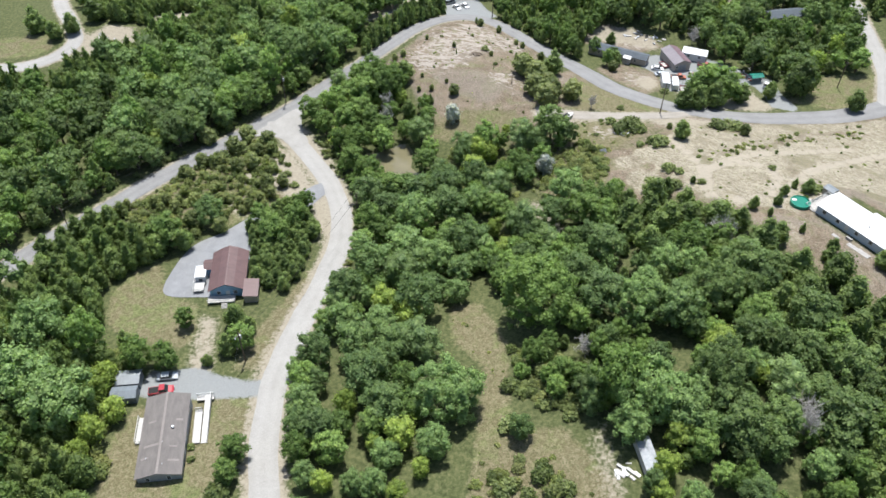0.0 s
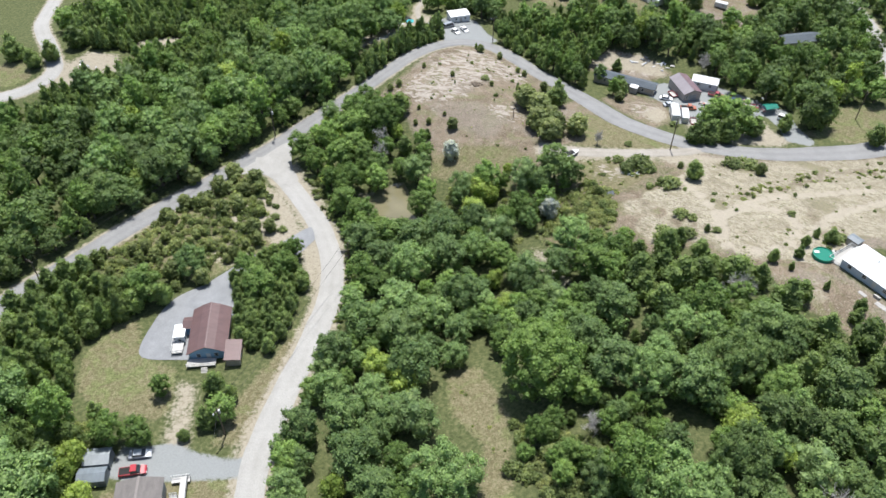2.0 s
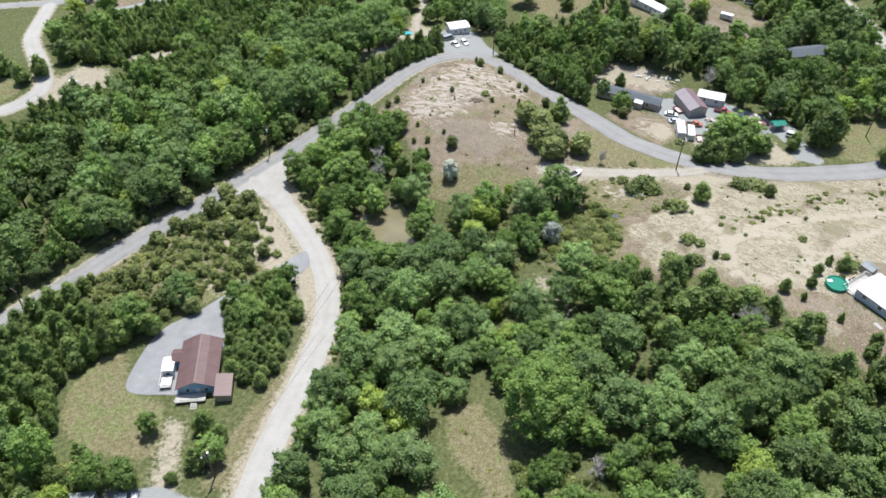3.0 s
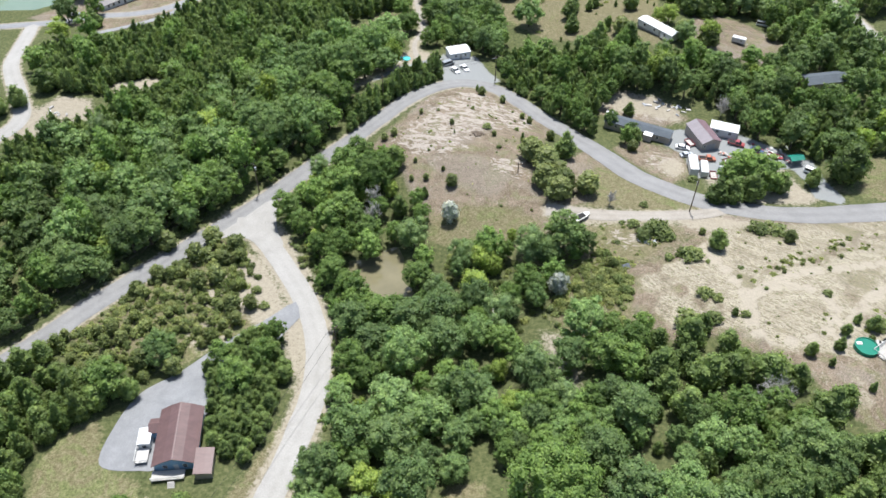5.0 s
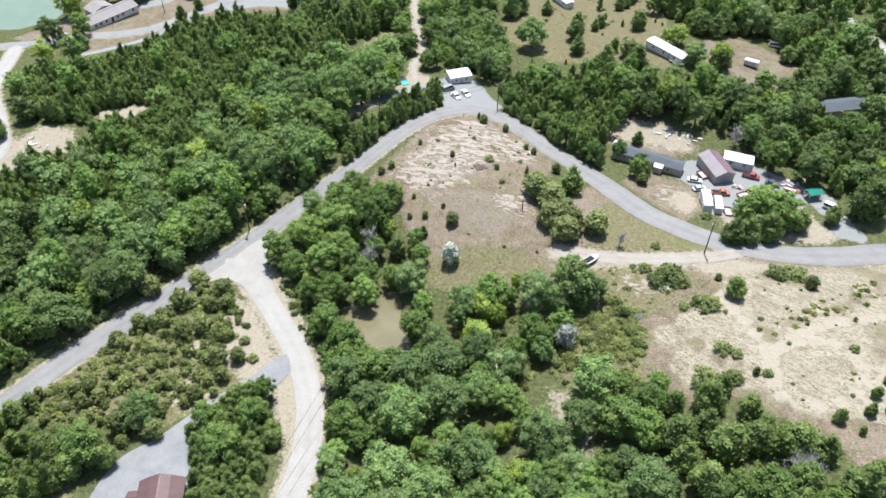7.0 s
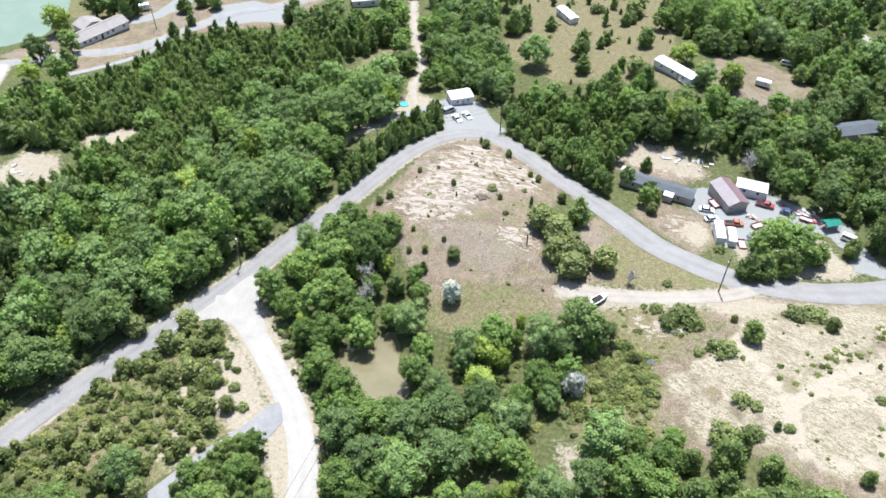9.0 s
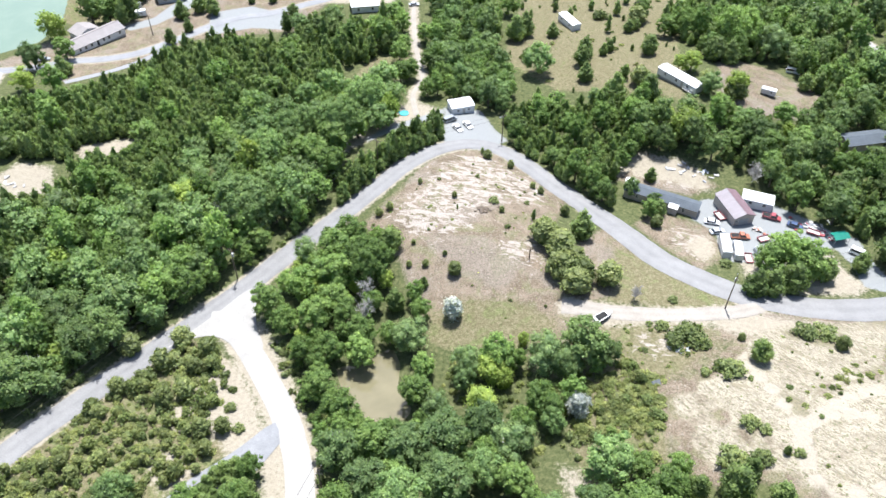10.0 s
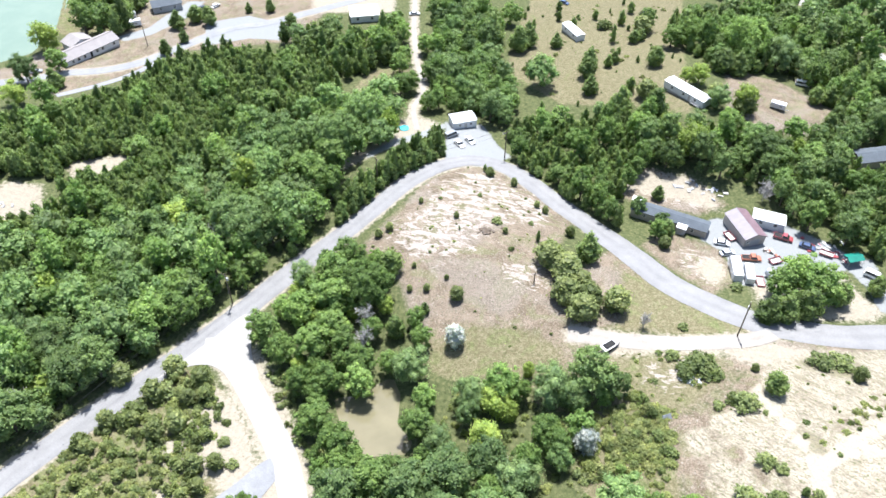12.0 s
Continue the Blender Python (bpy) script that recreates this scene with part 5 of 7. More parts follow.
woods("northeast_wood", [(22.2, 301.7), (34, 313), (50.4, 308), (65.2, 309), (65, 291), (57, 274), (49, 253), (43, 257), (35, 268.2), (25.3, 283.5)], 280, {"hickory": 2.5, "cedar": 6}, (0.7, 1.1), 0.8, seed=10)
woods("east_wood", [(64.8, 308), (72.2, 298.9), (102.4, 297.9), (128.1, 297.7), (150, 306), (180, 300), (165, 262), (150, 246), (133, 247), (122, 241), (112.6, 252), (104.8, 256.3), (101.8, 262.5), (100.4, 271.2), (84.2, 279.9), (66.5, 287.3)],
      300, {"elm": 5, "hickory": 2, "locust": 0.4, "cedar": 2}, (0.75, 1.25), gap=0.66, seed=11)
woods("north_wood", [(-6.5, 339.2), (-3, 366.6), (-4, 410), (16.4, 410), (24.2, 371.4), (18.4, 343.3), (27.5, 328.2), (21.2, 303.7), (11.3, 316.5), (-3.1, 316.9)], 170, {"hickory": 4, "willow": 2, "oak": 2, "cedar": 1}, (0.65, 1.1), gap=0.64, seed=12)
woods("far_wood", [(92, 386.9), (122, 400), (148.7, 386.4), (150, 357.3), (166, 350), (160, 310), (138, 308.2), (134.7, 329.8), (128, 342), (102.5, 344), (93, 363.5)], 190, {"hickory": 2, "elm": 2, "cedar": 5, "willow": 1.2}, (0.8, 1.3), seed=13)
woods("house_wood", [(-62.5, 370.4), (-44, 384), (-42, 372), (-24, 372), (-14.4, 390), (-17.4, 354), (-33.1, 340.6), (-47.1, 351.6)], 75, {"cedar": 5, "willow": 1, "hickory": 1}, (1.0, 1.7), seed=14, label=CEDARS)
woods("lake_wood", [(-156.6, 410), (-130, 410), (-128, 377), (-145, 378.9)], 34, {"cedar": 4, "hickory": 1}, (1.5, 2.1), seed=15, label=CEDARS)
woods("outer_wood", [(190, 60), (240, 200), (250, 420), (120, 480), (-60, 480), (-220, 440), (-240, 200), (-190, 60), (-160, 60), (-165, 215), (-205, 440), (-40, 445), (110, 445), (182, 380), (185, 235), (130, 130), (125, 60)], 100, {"oak": 4, "hickory": 4, "cedar": 3}, (1.2, 1.7), seed=16)
# big trees of the hollow and the slope behind it, near to the camera
woods("trees of the hollow", [(-23.3, 145), (-23.4, 168), (-10.1, 177.5), (9.7, 178.5), (18, 178), (22, 160), (27, 138), (17, 139.5), (8.3, 127), (-1.6, 123.5), (-1.0, 113), (2.5, 104), (2.0, 90), (1.5, 77), (-3, 52), (-28.3, 52), (-31, 75), (-32, 85.1), (-32.2, 101.8), (-27.8, 119.5)],
      60, {"oak": 5, "hickory": 3, "locust": 0.4}, (0.5, 0.95), 0.8, single=True, seed=17, models=NEAR_MODELS, label="tall oaks with broad blue-green crowns, close together", gap=0.6)
woods("trees below the sand", [(37.4, 144), (50, 141), (68, 138), (74, 130), (74, 112), (80, 90), (76, 56), (38, 56), (38.5, 66), (36, 80.4), (36.1, 89), (33.2, 97.7), (19, 107.6), (17, 113.8), (31.7, 137.4)],
      100, {"oak": 4, "hickory": 4, "cedar": 3}, (0.5, 0.95), 0.8, single=True, seed=18, models=NEAR_MODELS, label="dense wood of broad blue-green oaks and hickories", gap=0.6)
woods("trees of the east slope", [(74, 132), (88, 121), (101, 114), (110, 100), (104, 56), (76, 56), (80, 90), (74, 112)], 90, {"cedar": 7, "hickory": 1.4, "oak": 1.0}, (1.1, 1.8), 0.8, single=True, seed=20, models=NEAR_MODELS, gap=0.64)

woods("trees of the hollow", [(14.2, 142.8), (32.2, 141.8), (38.2, 132.6), (31.3, 129), (14.4, 130.1)], 26, {"oak": 4, "hickory": 4, "elm": 2}, (0.6, 1.0), 0.5, single=True, seed=44, models=NEAR_MODELS, gap=0.55)

woods("south_wood", [(-150, 50), (-90, 52), (-66, 56), (-60, 20), (-20, 46), (30, 40), (90, 58), (150, 55), (160, -70), (-160, -90)], 60, {"oak": 5, "hickory": 4, "cedar": 2}, (1.3, 2.0), gap=0.7, seed=19)

woods("northeast_far_wood", [(132, 400), (154, 352), (160, 300), (184, 290), (186, 400), (168, 450), (110, 450)], 110, {"cedar": 4, "hickory": 2, "oak": 2}, (1.0, 1.6), 0.5, seed=36)

# ---------------------------------------------------------------- undergrowth
woods("clearing_thicket", [(15.7, 108.5), (24, 106), (34, 101), (36.2, 90.6), (31, 86.4), (24.9, 89.5), (17, 91.5)], 70, {"scrub": 4, "weed": 2, "hickory": 1.4, "willow": 0.5}, (0.5, 1.6), 0.2, 21, "thick green brush of shrubs and saplings", 0.5, NEAR_MODELS)
woods("clearing_brush", [(6, 76), (13, 77), (20, 77), (25, 75), (27, 50), (2, 50)], 75, {"scrub": 3, "weed": 4, "hickory": 0.7}, (0.5, 2.0), 0.2, 22, "loose brush of low shrubs on rough grass", 0.5, NEAR_MODELS)
woods("clearing_weeds", LAWNS[3], 110, {"weed": 4, "scrub": 1}, (0.15, 0.7), 0.2, 33, "low weeds and tufts in the straw-brown clearing", 0.6, patchy=True)
woods("vine_thicket", [(-73.4, 112.5), (-67.4, 104.1), (-70.3, 93.2), (-66.2, 77.2), (-77.7, 74.4), (-81.6, 88.6), (-79, 102.3)], 90, {"scrub": 3, "weed": 5}, (1.4, 2.7), 0.2, 42, "bright yellow-green thicket of vines and shrubs", 0.45, NEAR_MODELS)
woods("pond_brush", [(-4, 181), (4, 200), (12, 200), (24, 190), (27, 176), (20, 166), (0, 170), (-22, 172), (-24, 181), (-14, 179)], 80, {"scrub": 3, "weed": 3, "hickory": 1.8, "willow": 0.8}, (0.5, 1.3), 0.2, 23, "mixed green brush round the foot of the pond", 0.5, NEAR_MODELS)
woods("slope_weeds", [(29.9, 188.9), (38.1, 192.8), (48.4, 186.1), (46, 176.6), (38.9, 173.1), (33.4, 177)], 120, {"weed": 6, "scrub": 1}, (0.5, 1.7), 0.2, 43, "tall yellow-green weeds and saplings on the slope", 0.45, NEAR_MODELS, wander=5.0)
woods("slope_brush", [(26, 188), (34, 192), (44, 190), (49, 182), (46, 170), (42, 162), (30, 158), (26, 172)], 150, {"weed": 6, "scrub": 1.5, "hickory": 0.25}, (0.3, 1.9), 0.2, 24, "yellow-green brush on the slope below the hill", 0.42, patchy=True)
woods("turf_brush", [(38, 205), (50, 205), (62, 203), (58, 192), (50, 186), (44, 190), (36, 200)], 70, {"scrub": 1, "weed": 3}, (0.15, 1.1), 0.2, 25, "sparse low brush on brown turf", 0.6, patchy=True)
woods("sand_brush", SAND[0], 240, {"scrub": 2, "weed": 1}, (0.12, 0.85), 0.4, 26, "scattered small weeds and bushes on pale sand", 0.8, patchy=True)
woods("sand_belt_brush", [(76, 176), (84, 180), (92, 180), (108, 192), (124, 200), (138, 200), (136, 207), (112, 203), (96, 193), (82, 186)], 70, {"weed": 4, "scrub": 1}, (0.2, 1.0), 0.3, 34, "band of green weeds across the sand", 0.5)
woods("hill_brush", TURF[4], 150, {"scrub": 2, "weed": 3, "cedar": 0.2}, (0.12, 0.6), 0.4, 27, "scattered low weeds on the dry brown hill", 0.8, patchy=True)
woods("stone_bank_brush", [(-33, 187), (-26.5, 180), (-24, 160), (-24.3, 140), (-22, 140), (-22, 182), (-31, 196), (-38, 206), (-41, 204)], 60, {"scrub": 4, "weed": 1, "hickory": 0.8}, (0.5, 1.4), 0.3, 28, "roadside brush beside the stone road", 0.6)
woods("far_pasture_brush", TURF[6], 130, {"scrub": 3, "weed": 2, "cedar": 1.2}, (0.3, 1.3), 0.4, 29, "scattered bushes in the dry far pasture", 0.6, patchy=True)
woods("wood_edge_brush", [(-101, 172), (-86, 187), (-66, 213), (-56, 227), (-40, 242), (-32, 251), (-36, 254), (-58, 234), (-88, 196), (-104, 176)], 110, {"scrub": 4, "hickory": 0.7, "cedar": 0.8}, (0.5, 1.3), 0.2, 30, "roadside brush along the foot of the wood", 0.55)
woods("patch_scrub", [(-116, 283), (-104, 282), (-90, 276), (-94, 266), (-109, 271)], 45, {"cedar": 2, "scrub": 2, "weed": 2}, (0.25, 0.8), 0.0, 35, "small cedars and weeds on a dry patch", 0.7)


# ---------------------------------------------------------------- buildings
SHINGLE = plain("grey_brown_shingles", (0.19, 0.174, 0.164), (0.135, 0.124, 0.118), 0.35, 0.9, bump=0.5, stretch=(1, 2.5, 1))
SHINGLE_PATCH = plain("faded_shingles", (0.26, 0.235, 0.22), (0.20, 0.18, 0.17), 0.8, 0.9)
RED_METAL = ribbed("red_brown_metal_roof", (0.150, 0.090, 0.087), (0.115, 0.07, 0.068), 0.5, 0.0, 1.6, "X")
GREY_SHINGLE = plain("slate_grey_shingles", (0.105, 0.125, 0.145), (0.075, 0.09, 0.105), 0.4, 0.85, bump=0.5)
BLUE_SIDING = ribbed("blue_siding", (0.28, 0.46, 0.64), (0.23, 0.39, 0.56), 0.6, 0.0, 6.0, "Z")
GREY_SIDING = ribbed("grey_siding", (0.36, 0.38, 0.40), (0.28, 0.30, 0.32), 0.6, 0.0, 6.0, "Z")
TAN_SIDING = ribbed("tan_siding", (0.44, 0.40, 0.36), (0.35, 0.32, 0.29), 0.6, 0.0, 6.0, "Z")
WHITE_SIDING = ribbed("white_siding", (0.74, 0.75, 0.75), (0.62, 0.63, 0.64), 0.6, 0.0, 6.0, "Z")
PALE_BLUE_SIDING = ribbed("pale_blue_siding", (0.52, 0.60, 0.68), (0.44, 0.52, 0.60), 0.6, 0.0, 6.0, "Z")
SHED_METAL = ribbed("blue_grey_sheet_metal", (0.19, 0.22, 0.245), (0.14, 0.165, 0.185), 0.5, 0.0, 4.0, "X")
SHED_PALE = ribbed("pale_grey_sheet_metal", (0.30, 0.325, 0.34), (0.22, 0.24, 0.255), 0.5, 0.0, 4.0, "X")
MAROON_METAL = ribbed("maroon_metal_roof", (0.20, 0.135, 0.15), (0.16, 0.105, 0.118), 0.5, 0.0, 2.2, "X")
LILAC_METAL = ribbed("pale_faded_metal_roof", (0.225, 0.20, 0.222), (0.175, 0.155, 0.172), 0.45, 0.0, 2.2, "X")
LONG_ROOF = plain("pale_grey_brown_shingles", (0.31, 0.29, 0.285), (0.25, 0.235, 0.23), 0.4, 0.9, bump=0.4)
BLOCK = plain("concrete_block", (0.42, 0.41, 0.39), (0.30, 0.29, 0.28), 1.5, 0.9)
GREEN_CLOTH = plain("green_tarpaulin", (0.015, 0.22, 0.16), (0.01, 0.16, 0.12), 1.0, 0.5)
GREEN_POOL = plain("green_pool_liner", (0.02, 0.27, 0.17), (0.015, 0.20, 0.13), 1.0, 0.4)
POOL_WATER = water_material("pool_water", (0.026, 0.20, 0.135), (0.02, 0.16, 0.11))
TURQUOISE = water_material("paddling_pool_water", (0.10, 0.55, 0.60), (0.08, 0.47, 0.52))
GREY_TARP = plain("grey_tarpaulin", (0.40, 0.42, 0.45), (0.26, 0.28, 0.30), 1.2, 0.6)
SILVER = plain("galvanised_sheet", (0.55, 0.57, 0.58), (0.42, 0.44, 0.45), 0.8, 0.4, 0.5)


def window(house, side, along, sill, wide, tall, length, width):
    """A framed window standing a little proud of a wall; side: one of n s (long walls) e w (ends)."""
    turn = {"s": 0, "n": 180, "e": 90, "w": -90}[side]
    out = width / 2 if side in "ns" else length / 2
    m = pose(0, 0, 0, 0, 0, turn) @ Matrix.Translation((along if side in "se" else -along, -out, sill))
    bm = bmesh.new()
    b = 0.09
    for x0, x1, z0, z1 in ((-wide / 2, -wide / 2 + b, 0, tall), (wide / 2 - b, wide / 2, 0, tall), (-wide / 2 + b, wide / 2 - b, 0, b), (-wide / 2 + b, wide / 2 - b, tall - b, tall), (-wide / 2 + b, wide / 2 - b, tall / 2 - 0.03, tall / 2 + 0.03)):
        box(bm, x0, x1, -0.05, 0.02, z0, z1, m)
    ob = part("window", bm, WHITE, house)
    bm = bmesh.new()
    box(bm, -wide / 2 + b, wide / 2 - b, -0.02, 0.01, b, tall - b, m)
    part("pane", bm, GLASS, ob, "dark window glass")
    return ob


def door(house, side, along, sill, length, width, material, wide=0.95, tall=2.05):
    turn = {"s": 0, "n": 180, "e": 90, "w": -90}[side]
    out = width / 2 if side in "ns" else length / 2
    m = pose(0, 0, 0, 0, 0, turn) @ Matrix.Translation((along if side in "se" else -along, -out, sill))
    bm = bmesh.new()
    box(bm, -wide / 2, wide / 2, -0.045, 0.02, 0, tall, m)
    ob = part("door", bm, material, house)
    bm = bmesh.new()
    box(bm, wide / 2 - 0.16, wide / 2 - 0.10, -0.10, -0.045, 1.0, 1.06, m)
    part("door_handle", bm, STEEL, ob, "metal door handle")


def outline_roof(length, profile, thick, over):
    """A roof from a profile across the house, swept along it."""
    bm = bmesh.new()
    rows = []
    for x in (-length / 2 - over, length / 2 + over):
        rows.append([[bm.verts.new((x, y, z + lift)) for y, z in profile] for lift in (0, -thick)])
    n = len(profile)
    for k in range(n - 1):
        bm.faces.new((rows[0][0][k], rows[1][0][k], rows[1][0][k + 1], rows[0][0][k + 1]))
        bm.faces.new((rows[0][1][k], rows[0][1][k + 1], rows[1][1][k + 1], rows[1][1][k]))
        for e in rows:
            bm.faces.new((e[0][k], e[0][k + 1], e[1][k + 1], e[1][k]))
    for k in (0, n - 1):
        bm.faces.new((rows[0][0][k], rows[1][0][k], rows[1][1][k], rows[0][1][k]))
    return bm


def gable_house(name, x, y, yaw, length, width, eave, rise, wall, roof, label, category="house", over=0.35, skirt=None, windows=(), doors=(), profile=None, gable=None, floor=0.5, ridge=None):
    """A house along its local x, standing on a skirt that reaches into the slope."""
    house = thing(name, x, y, yaw, label, category)
    prof = profile or [(-width / 2, eave), (0, eave + rise), (width / 2, eave)]
    if skirt:
        bm = bmesh.new()
        box(bm, -length / 2 + 0.06, length / 2 - 0.06, -width / 2 + 0.06, width / 2 - 0.06, -1.6, floor)
        part("skirt", bm, skirt, house)
    bm = bmesh.new()
    low = floor if skirt else -1.2
    ends = []
    for ex in (-length / 2, length / 2):
        ends.append([bm.verts.new((ex, -width / 2, low))] + [bm.verts.new((ex, py, pz)) for py, pz in prof] + [bm.verts.new((ex, width / 2, low))])
    n = len(ends[0])
    bm.faces.new(ends[0])
    bm.faces.new(ends[1][::-1])
    for k in range(n):
        bm.faces.new((ends[0][k], ends[1][k], ends[1][(k + 1) % n], ends[0][(k + 1) % n]))
    part("wall", bm, wall, house)
    slope = (prof[1][1] - prof[0][1]) / (prof[1][0] - prof[0][0])
    wide = [(prof[0][0] - over, prof[0][1] - slope * over)] + prof[1:-1] + [(prof[-1][0] + over, prof[-1][1] - slope * over)]
    part("roof", outline_roof(length, [(py, pz + 0.16) for py, pz in wide], 0.12, over), roof, house)
    top = max(prof, key=lambda p: p[1])
    if ridge:
        bm = bmesh.new()
        for s in (-1, 1):
            slab(bm, [(-length / 2 - over, top[0], top[1] + 0.225), (length / 2 + over, top[0], top[1] + 0.225), (length / 2 + over, top[0] + s * 0.24, top[1] + 0.18), (-length / 2 - over, top[0] + s * 0.24, top[1] + 0.18)][::s], 0.03)
        part("ridge_cap", bm, ridge, house)
    if gable:
        for ex in (-1, 1):
            bm = bmesh.new()
            pts = [(ex * (length / 2 + 0.03), py * 0.985, pz) for py, pz in prof]
            a = [bm.verts.new(p) for p in pts]
            b = [bm.verts.new((p[0] - ex * 0.05, p[1], p[2])) for p in pts]
            bm.faces.new(a)
            bm.faces.new(b[::-1])
            for k in range(len(a)):
                bm.faces.new((a[k], b[k], b[(k + 1) % len(a)], a[(k + 1) % len(a)]))
            part("gable", bm, gable, house)
    for side, along, sill, w, h in windows:
        window(house, side, along, sill, w, h, length, width)
    for side, along, sill, mat in doors:
        door(house, side, along, sill, length, width, mat)
    return house


def gutter_vent(house, x, y, z, r=0.12, tall=0.5, material=None):
    bm = bmesh.new()
    rod(bm, (x, y, z), (x, y, z + tall), r, r, 8)
    rod(bm, (x, y, z + tall), (x, y, z + tall + 0.08), r * 1.7, r * 1.2, 8)
    part("roof_vent", bm, material or SILVER, house, "small metal roof vent")


def board_deck(parent_name, x, y, yaw, length, width, tall, label, rails=(), material=None, group=""):
    """A deck of single boards on posts, with railings on the named sides (n s e w)."""
    material = material or PALE_BOARDS
    deck = thing(parent_name, x, y, yaw, label, "deck", group)
    count = max(4, int(width / 0.3))
    mesh_ob = None
    for k in range(count):
        y0 = -width / 2 + width * k / count
        if mesh_ob is None:
            bm = bmesh.new()
            box(bm, -length / 2, length / 2, 0, width / count - 0.02, tall - 0.05, tall)
            mesh_ob = part("board", bm, material, deck)
            mesh_ob.location.y = y0
        else:
            o = new("board", mesh_ob.data)
            o.parent, o.location = deck, (0, y0, 0)
    bm = bmesh.new()
    box(bm, -length / 2 + 0.04, length / 2 - 0.04, -width / 2 + 0.04, width / 2 - 0.04, tall - 0.28, tall - 0.055)
    part("joist_frame", bm, GREY_WOOD, deck)
    for px in (-length / 2 + 0.1, 0, length / 2 - 0.1):
        for py in (-width / 2 + 0.1, width / 2 - 0.1):
            bm = bmesh.new()
            box(bm, px - 0.06, px + 0.06, py - 0.06, py + 0.06, -1.2, tall - 0.28)
            part("post", bm, GREY_WOOD, deck)
    for side in rails:
        along = length if side in "ns" else width
        off = width / 2 if side in "ns" else length / 2
        turn = {"s": 0, "n": 180, "e": 90, "w": -90}[side]
        m = pose(0, 0, 0, 0, 0, turn)
        bm = bmesh.new()
        box(bm, -along / 2, along / 2, -off, -off + 0.08, tall + 0.88, tall + 0.96, m)
        box(bm, -along / 2, along / 2, -off + 0.01, -off + 0.06, tall + 0.12, tall + 0.18, m)
        n = max(2, int(along / 1.5))
        for k in range(n + 1):
            px = -along / 2 + 0.05 + (along - 0.1) * k / n
            box(bm, px - 0.05, px + 0.05, -off + 0.005, -off + 0.095, tall + 0.001, tall + 0.88, m)
        for k in range(int(along / 0.24)):
            px = -along / 2 + 0.15 + 0.24 * k
            box(bm, px - 0.02, px + 0.02, -off + 0.02, -off + 0.05, tall + 0.18, tall + 0.88, m)
        part("railing", bm, WHITE, deck)
    return deck


def steps(name, x, y, yaw, count, wide, label, material=None):
    ob = thing(name, x, y, yaw, label, "steps")
    for k in range(count):
        bm = bmesh.new()
        box(bm, -wide / 2, wide / 2, k * 0.28, (k + 1) * 0.28, -0.5, 0.18 * (count - k))
        part("tread", bm, material or PALE_BOARDS, ob)
    return ob


# the double-wide home by the stone road, with its ramp, back porch and sheds
HOME_YAW = -82
home = gable_house("mobile_home", -55.6, 85.4, HOME_YAW, 18.4, 8.3, 3.0, 1.15, GREY_SIDING, SHINGLE, "grey double-wide home with a faded grey-brown shingle roof", skirt=BLOCK,
                   windows=[("s", -6, 1.4, 1.2, 1.2), ("s", 1, 1.4, 1.2, 1.2), ("s", 6, 1.4, 1.2, 1.2), ("n", -6, 1.4, 1.2, 1.2), ("n", 0, 1.4, 1.5, 1.2), ("n", 5.5, 1.4, 1.2, 1.2), ("e", -2.2, 1.4, 0.9, 1.1), ("e", 1.8, 1.4, 0.9, 1.1), ("w", 2, 1.4, 0.9, 1.1)],
                   doors=[("n", 3.0, 0.55, WHITE), ("s", -3, 0.55, WHITE)], ridge=SHINGLE_PATCH)
for vx, vy in ((-1.0, 1.9), (2.4, 0.35), (5.5, -2.6), (7.4, 0.8)):
    gutter_vent(home, vx, vy, 4.15 - abs(vy) * 0.28, 0.07 if vx != -1.0 else 0.2, 0.25 if vx != -1.0 else 0.5)
for px, py, lx, ly in ((-3.2, 3.0, 0.5, 1.3), (-3.1, -2.4, 0.45, 1.6), (2.5, -1.9, 0.5, 3.0), (5.2, -2.9, 0.5, 1.5), (6.2, 2.7, 0.4, 2.0), (3.1, 2.4, 0.35, 1.4)):
    bm = bmesh.new()
    c = 1 if py > 0 else -1
    z_at = lambda v: 3.0 + 1.15 * (1 - abs(v) / 4.15) + 0.18
    slab(bm, [(px, py - ly / 2, z_at(py - ly / 2)), (px + lx, py - ly / 2, z_at(py - ly / 2)), (px + lx, py + ly / 2, z_at(py + ly / 2)), (px, py + ly / 2, z_at(py + ly / 2))], 0.02)
    part("roof_patch", bm, SHINGLE_PATCH, home, "paler patched shingles")
board_deck("ramp_deck", -48.9, 91.3, HOME_YAW, 12.0, 1.35, 0.8, "long bleached wooden ramp with a white railing", "n")
board_deck("porch_deck", -50.2, 89.1, HOME_YAW, 8.0, 1.55, 0.86, "bleached wooden porch deck beside the home", "w")
board_deck("landing_deck", -50.4, 96.8, HOME_YAW, 1.1, 3.6, 0.82, "narrow bleached boardwalk at the head of the ramp", "w")
board_deck("back_porch", -61.4, 88.0, HOME_YAW, 6.2, 1.9, 0.7, "narrow back porch of bleached boards with railing", "se")


def metal_shed(x, y, yaw, length, width, eave, rise, wall, roof, label):
    shed = gable_house("storage_shed", x, y, yaw, length, width, eave, rise, wall, roof, label, "shed", 0.15)
    bm = bmesh.new()
    for s in (-1, 1):
        box(bm, s * 0.62 - 0.58, s * 0.62 + 0.58, -width / 2 - 0.04, -width / 2 + 0.02, 0.1, 1.85)
    part("double_door", bm, SHED_PALE, shed)


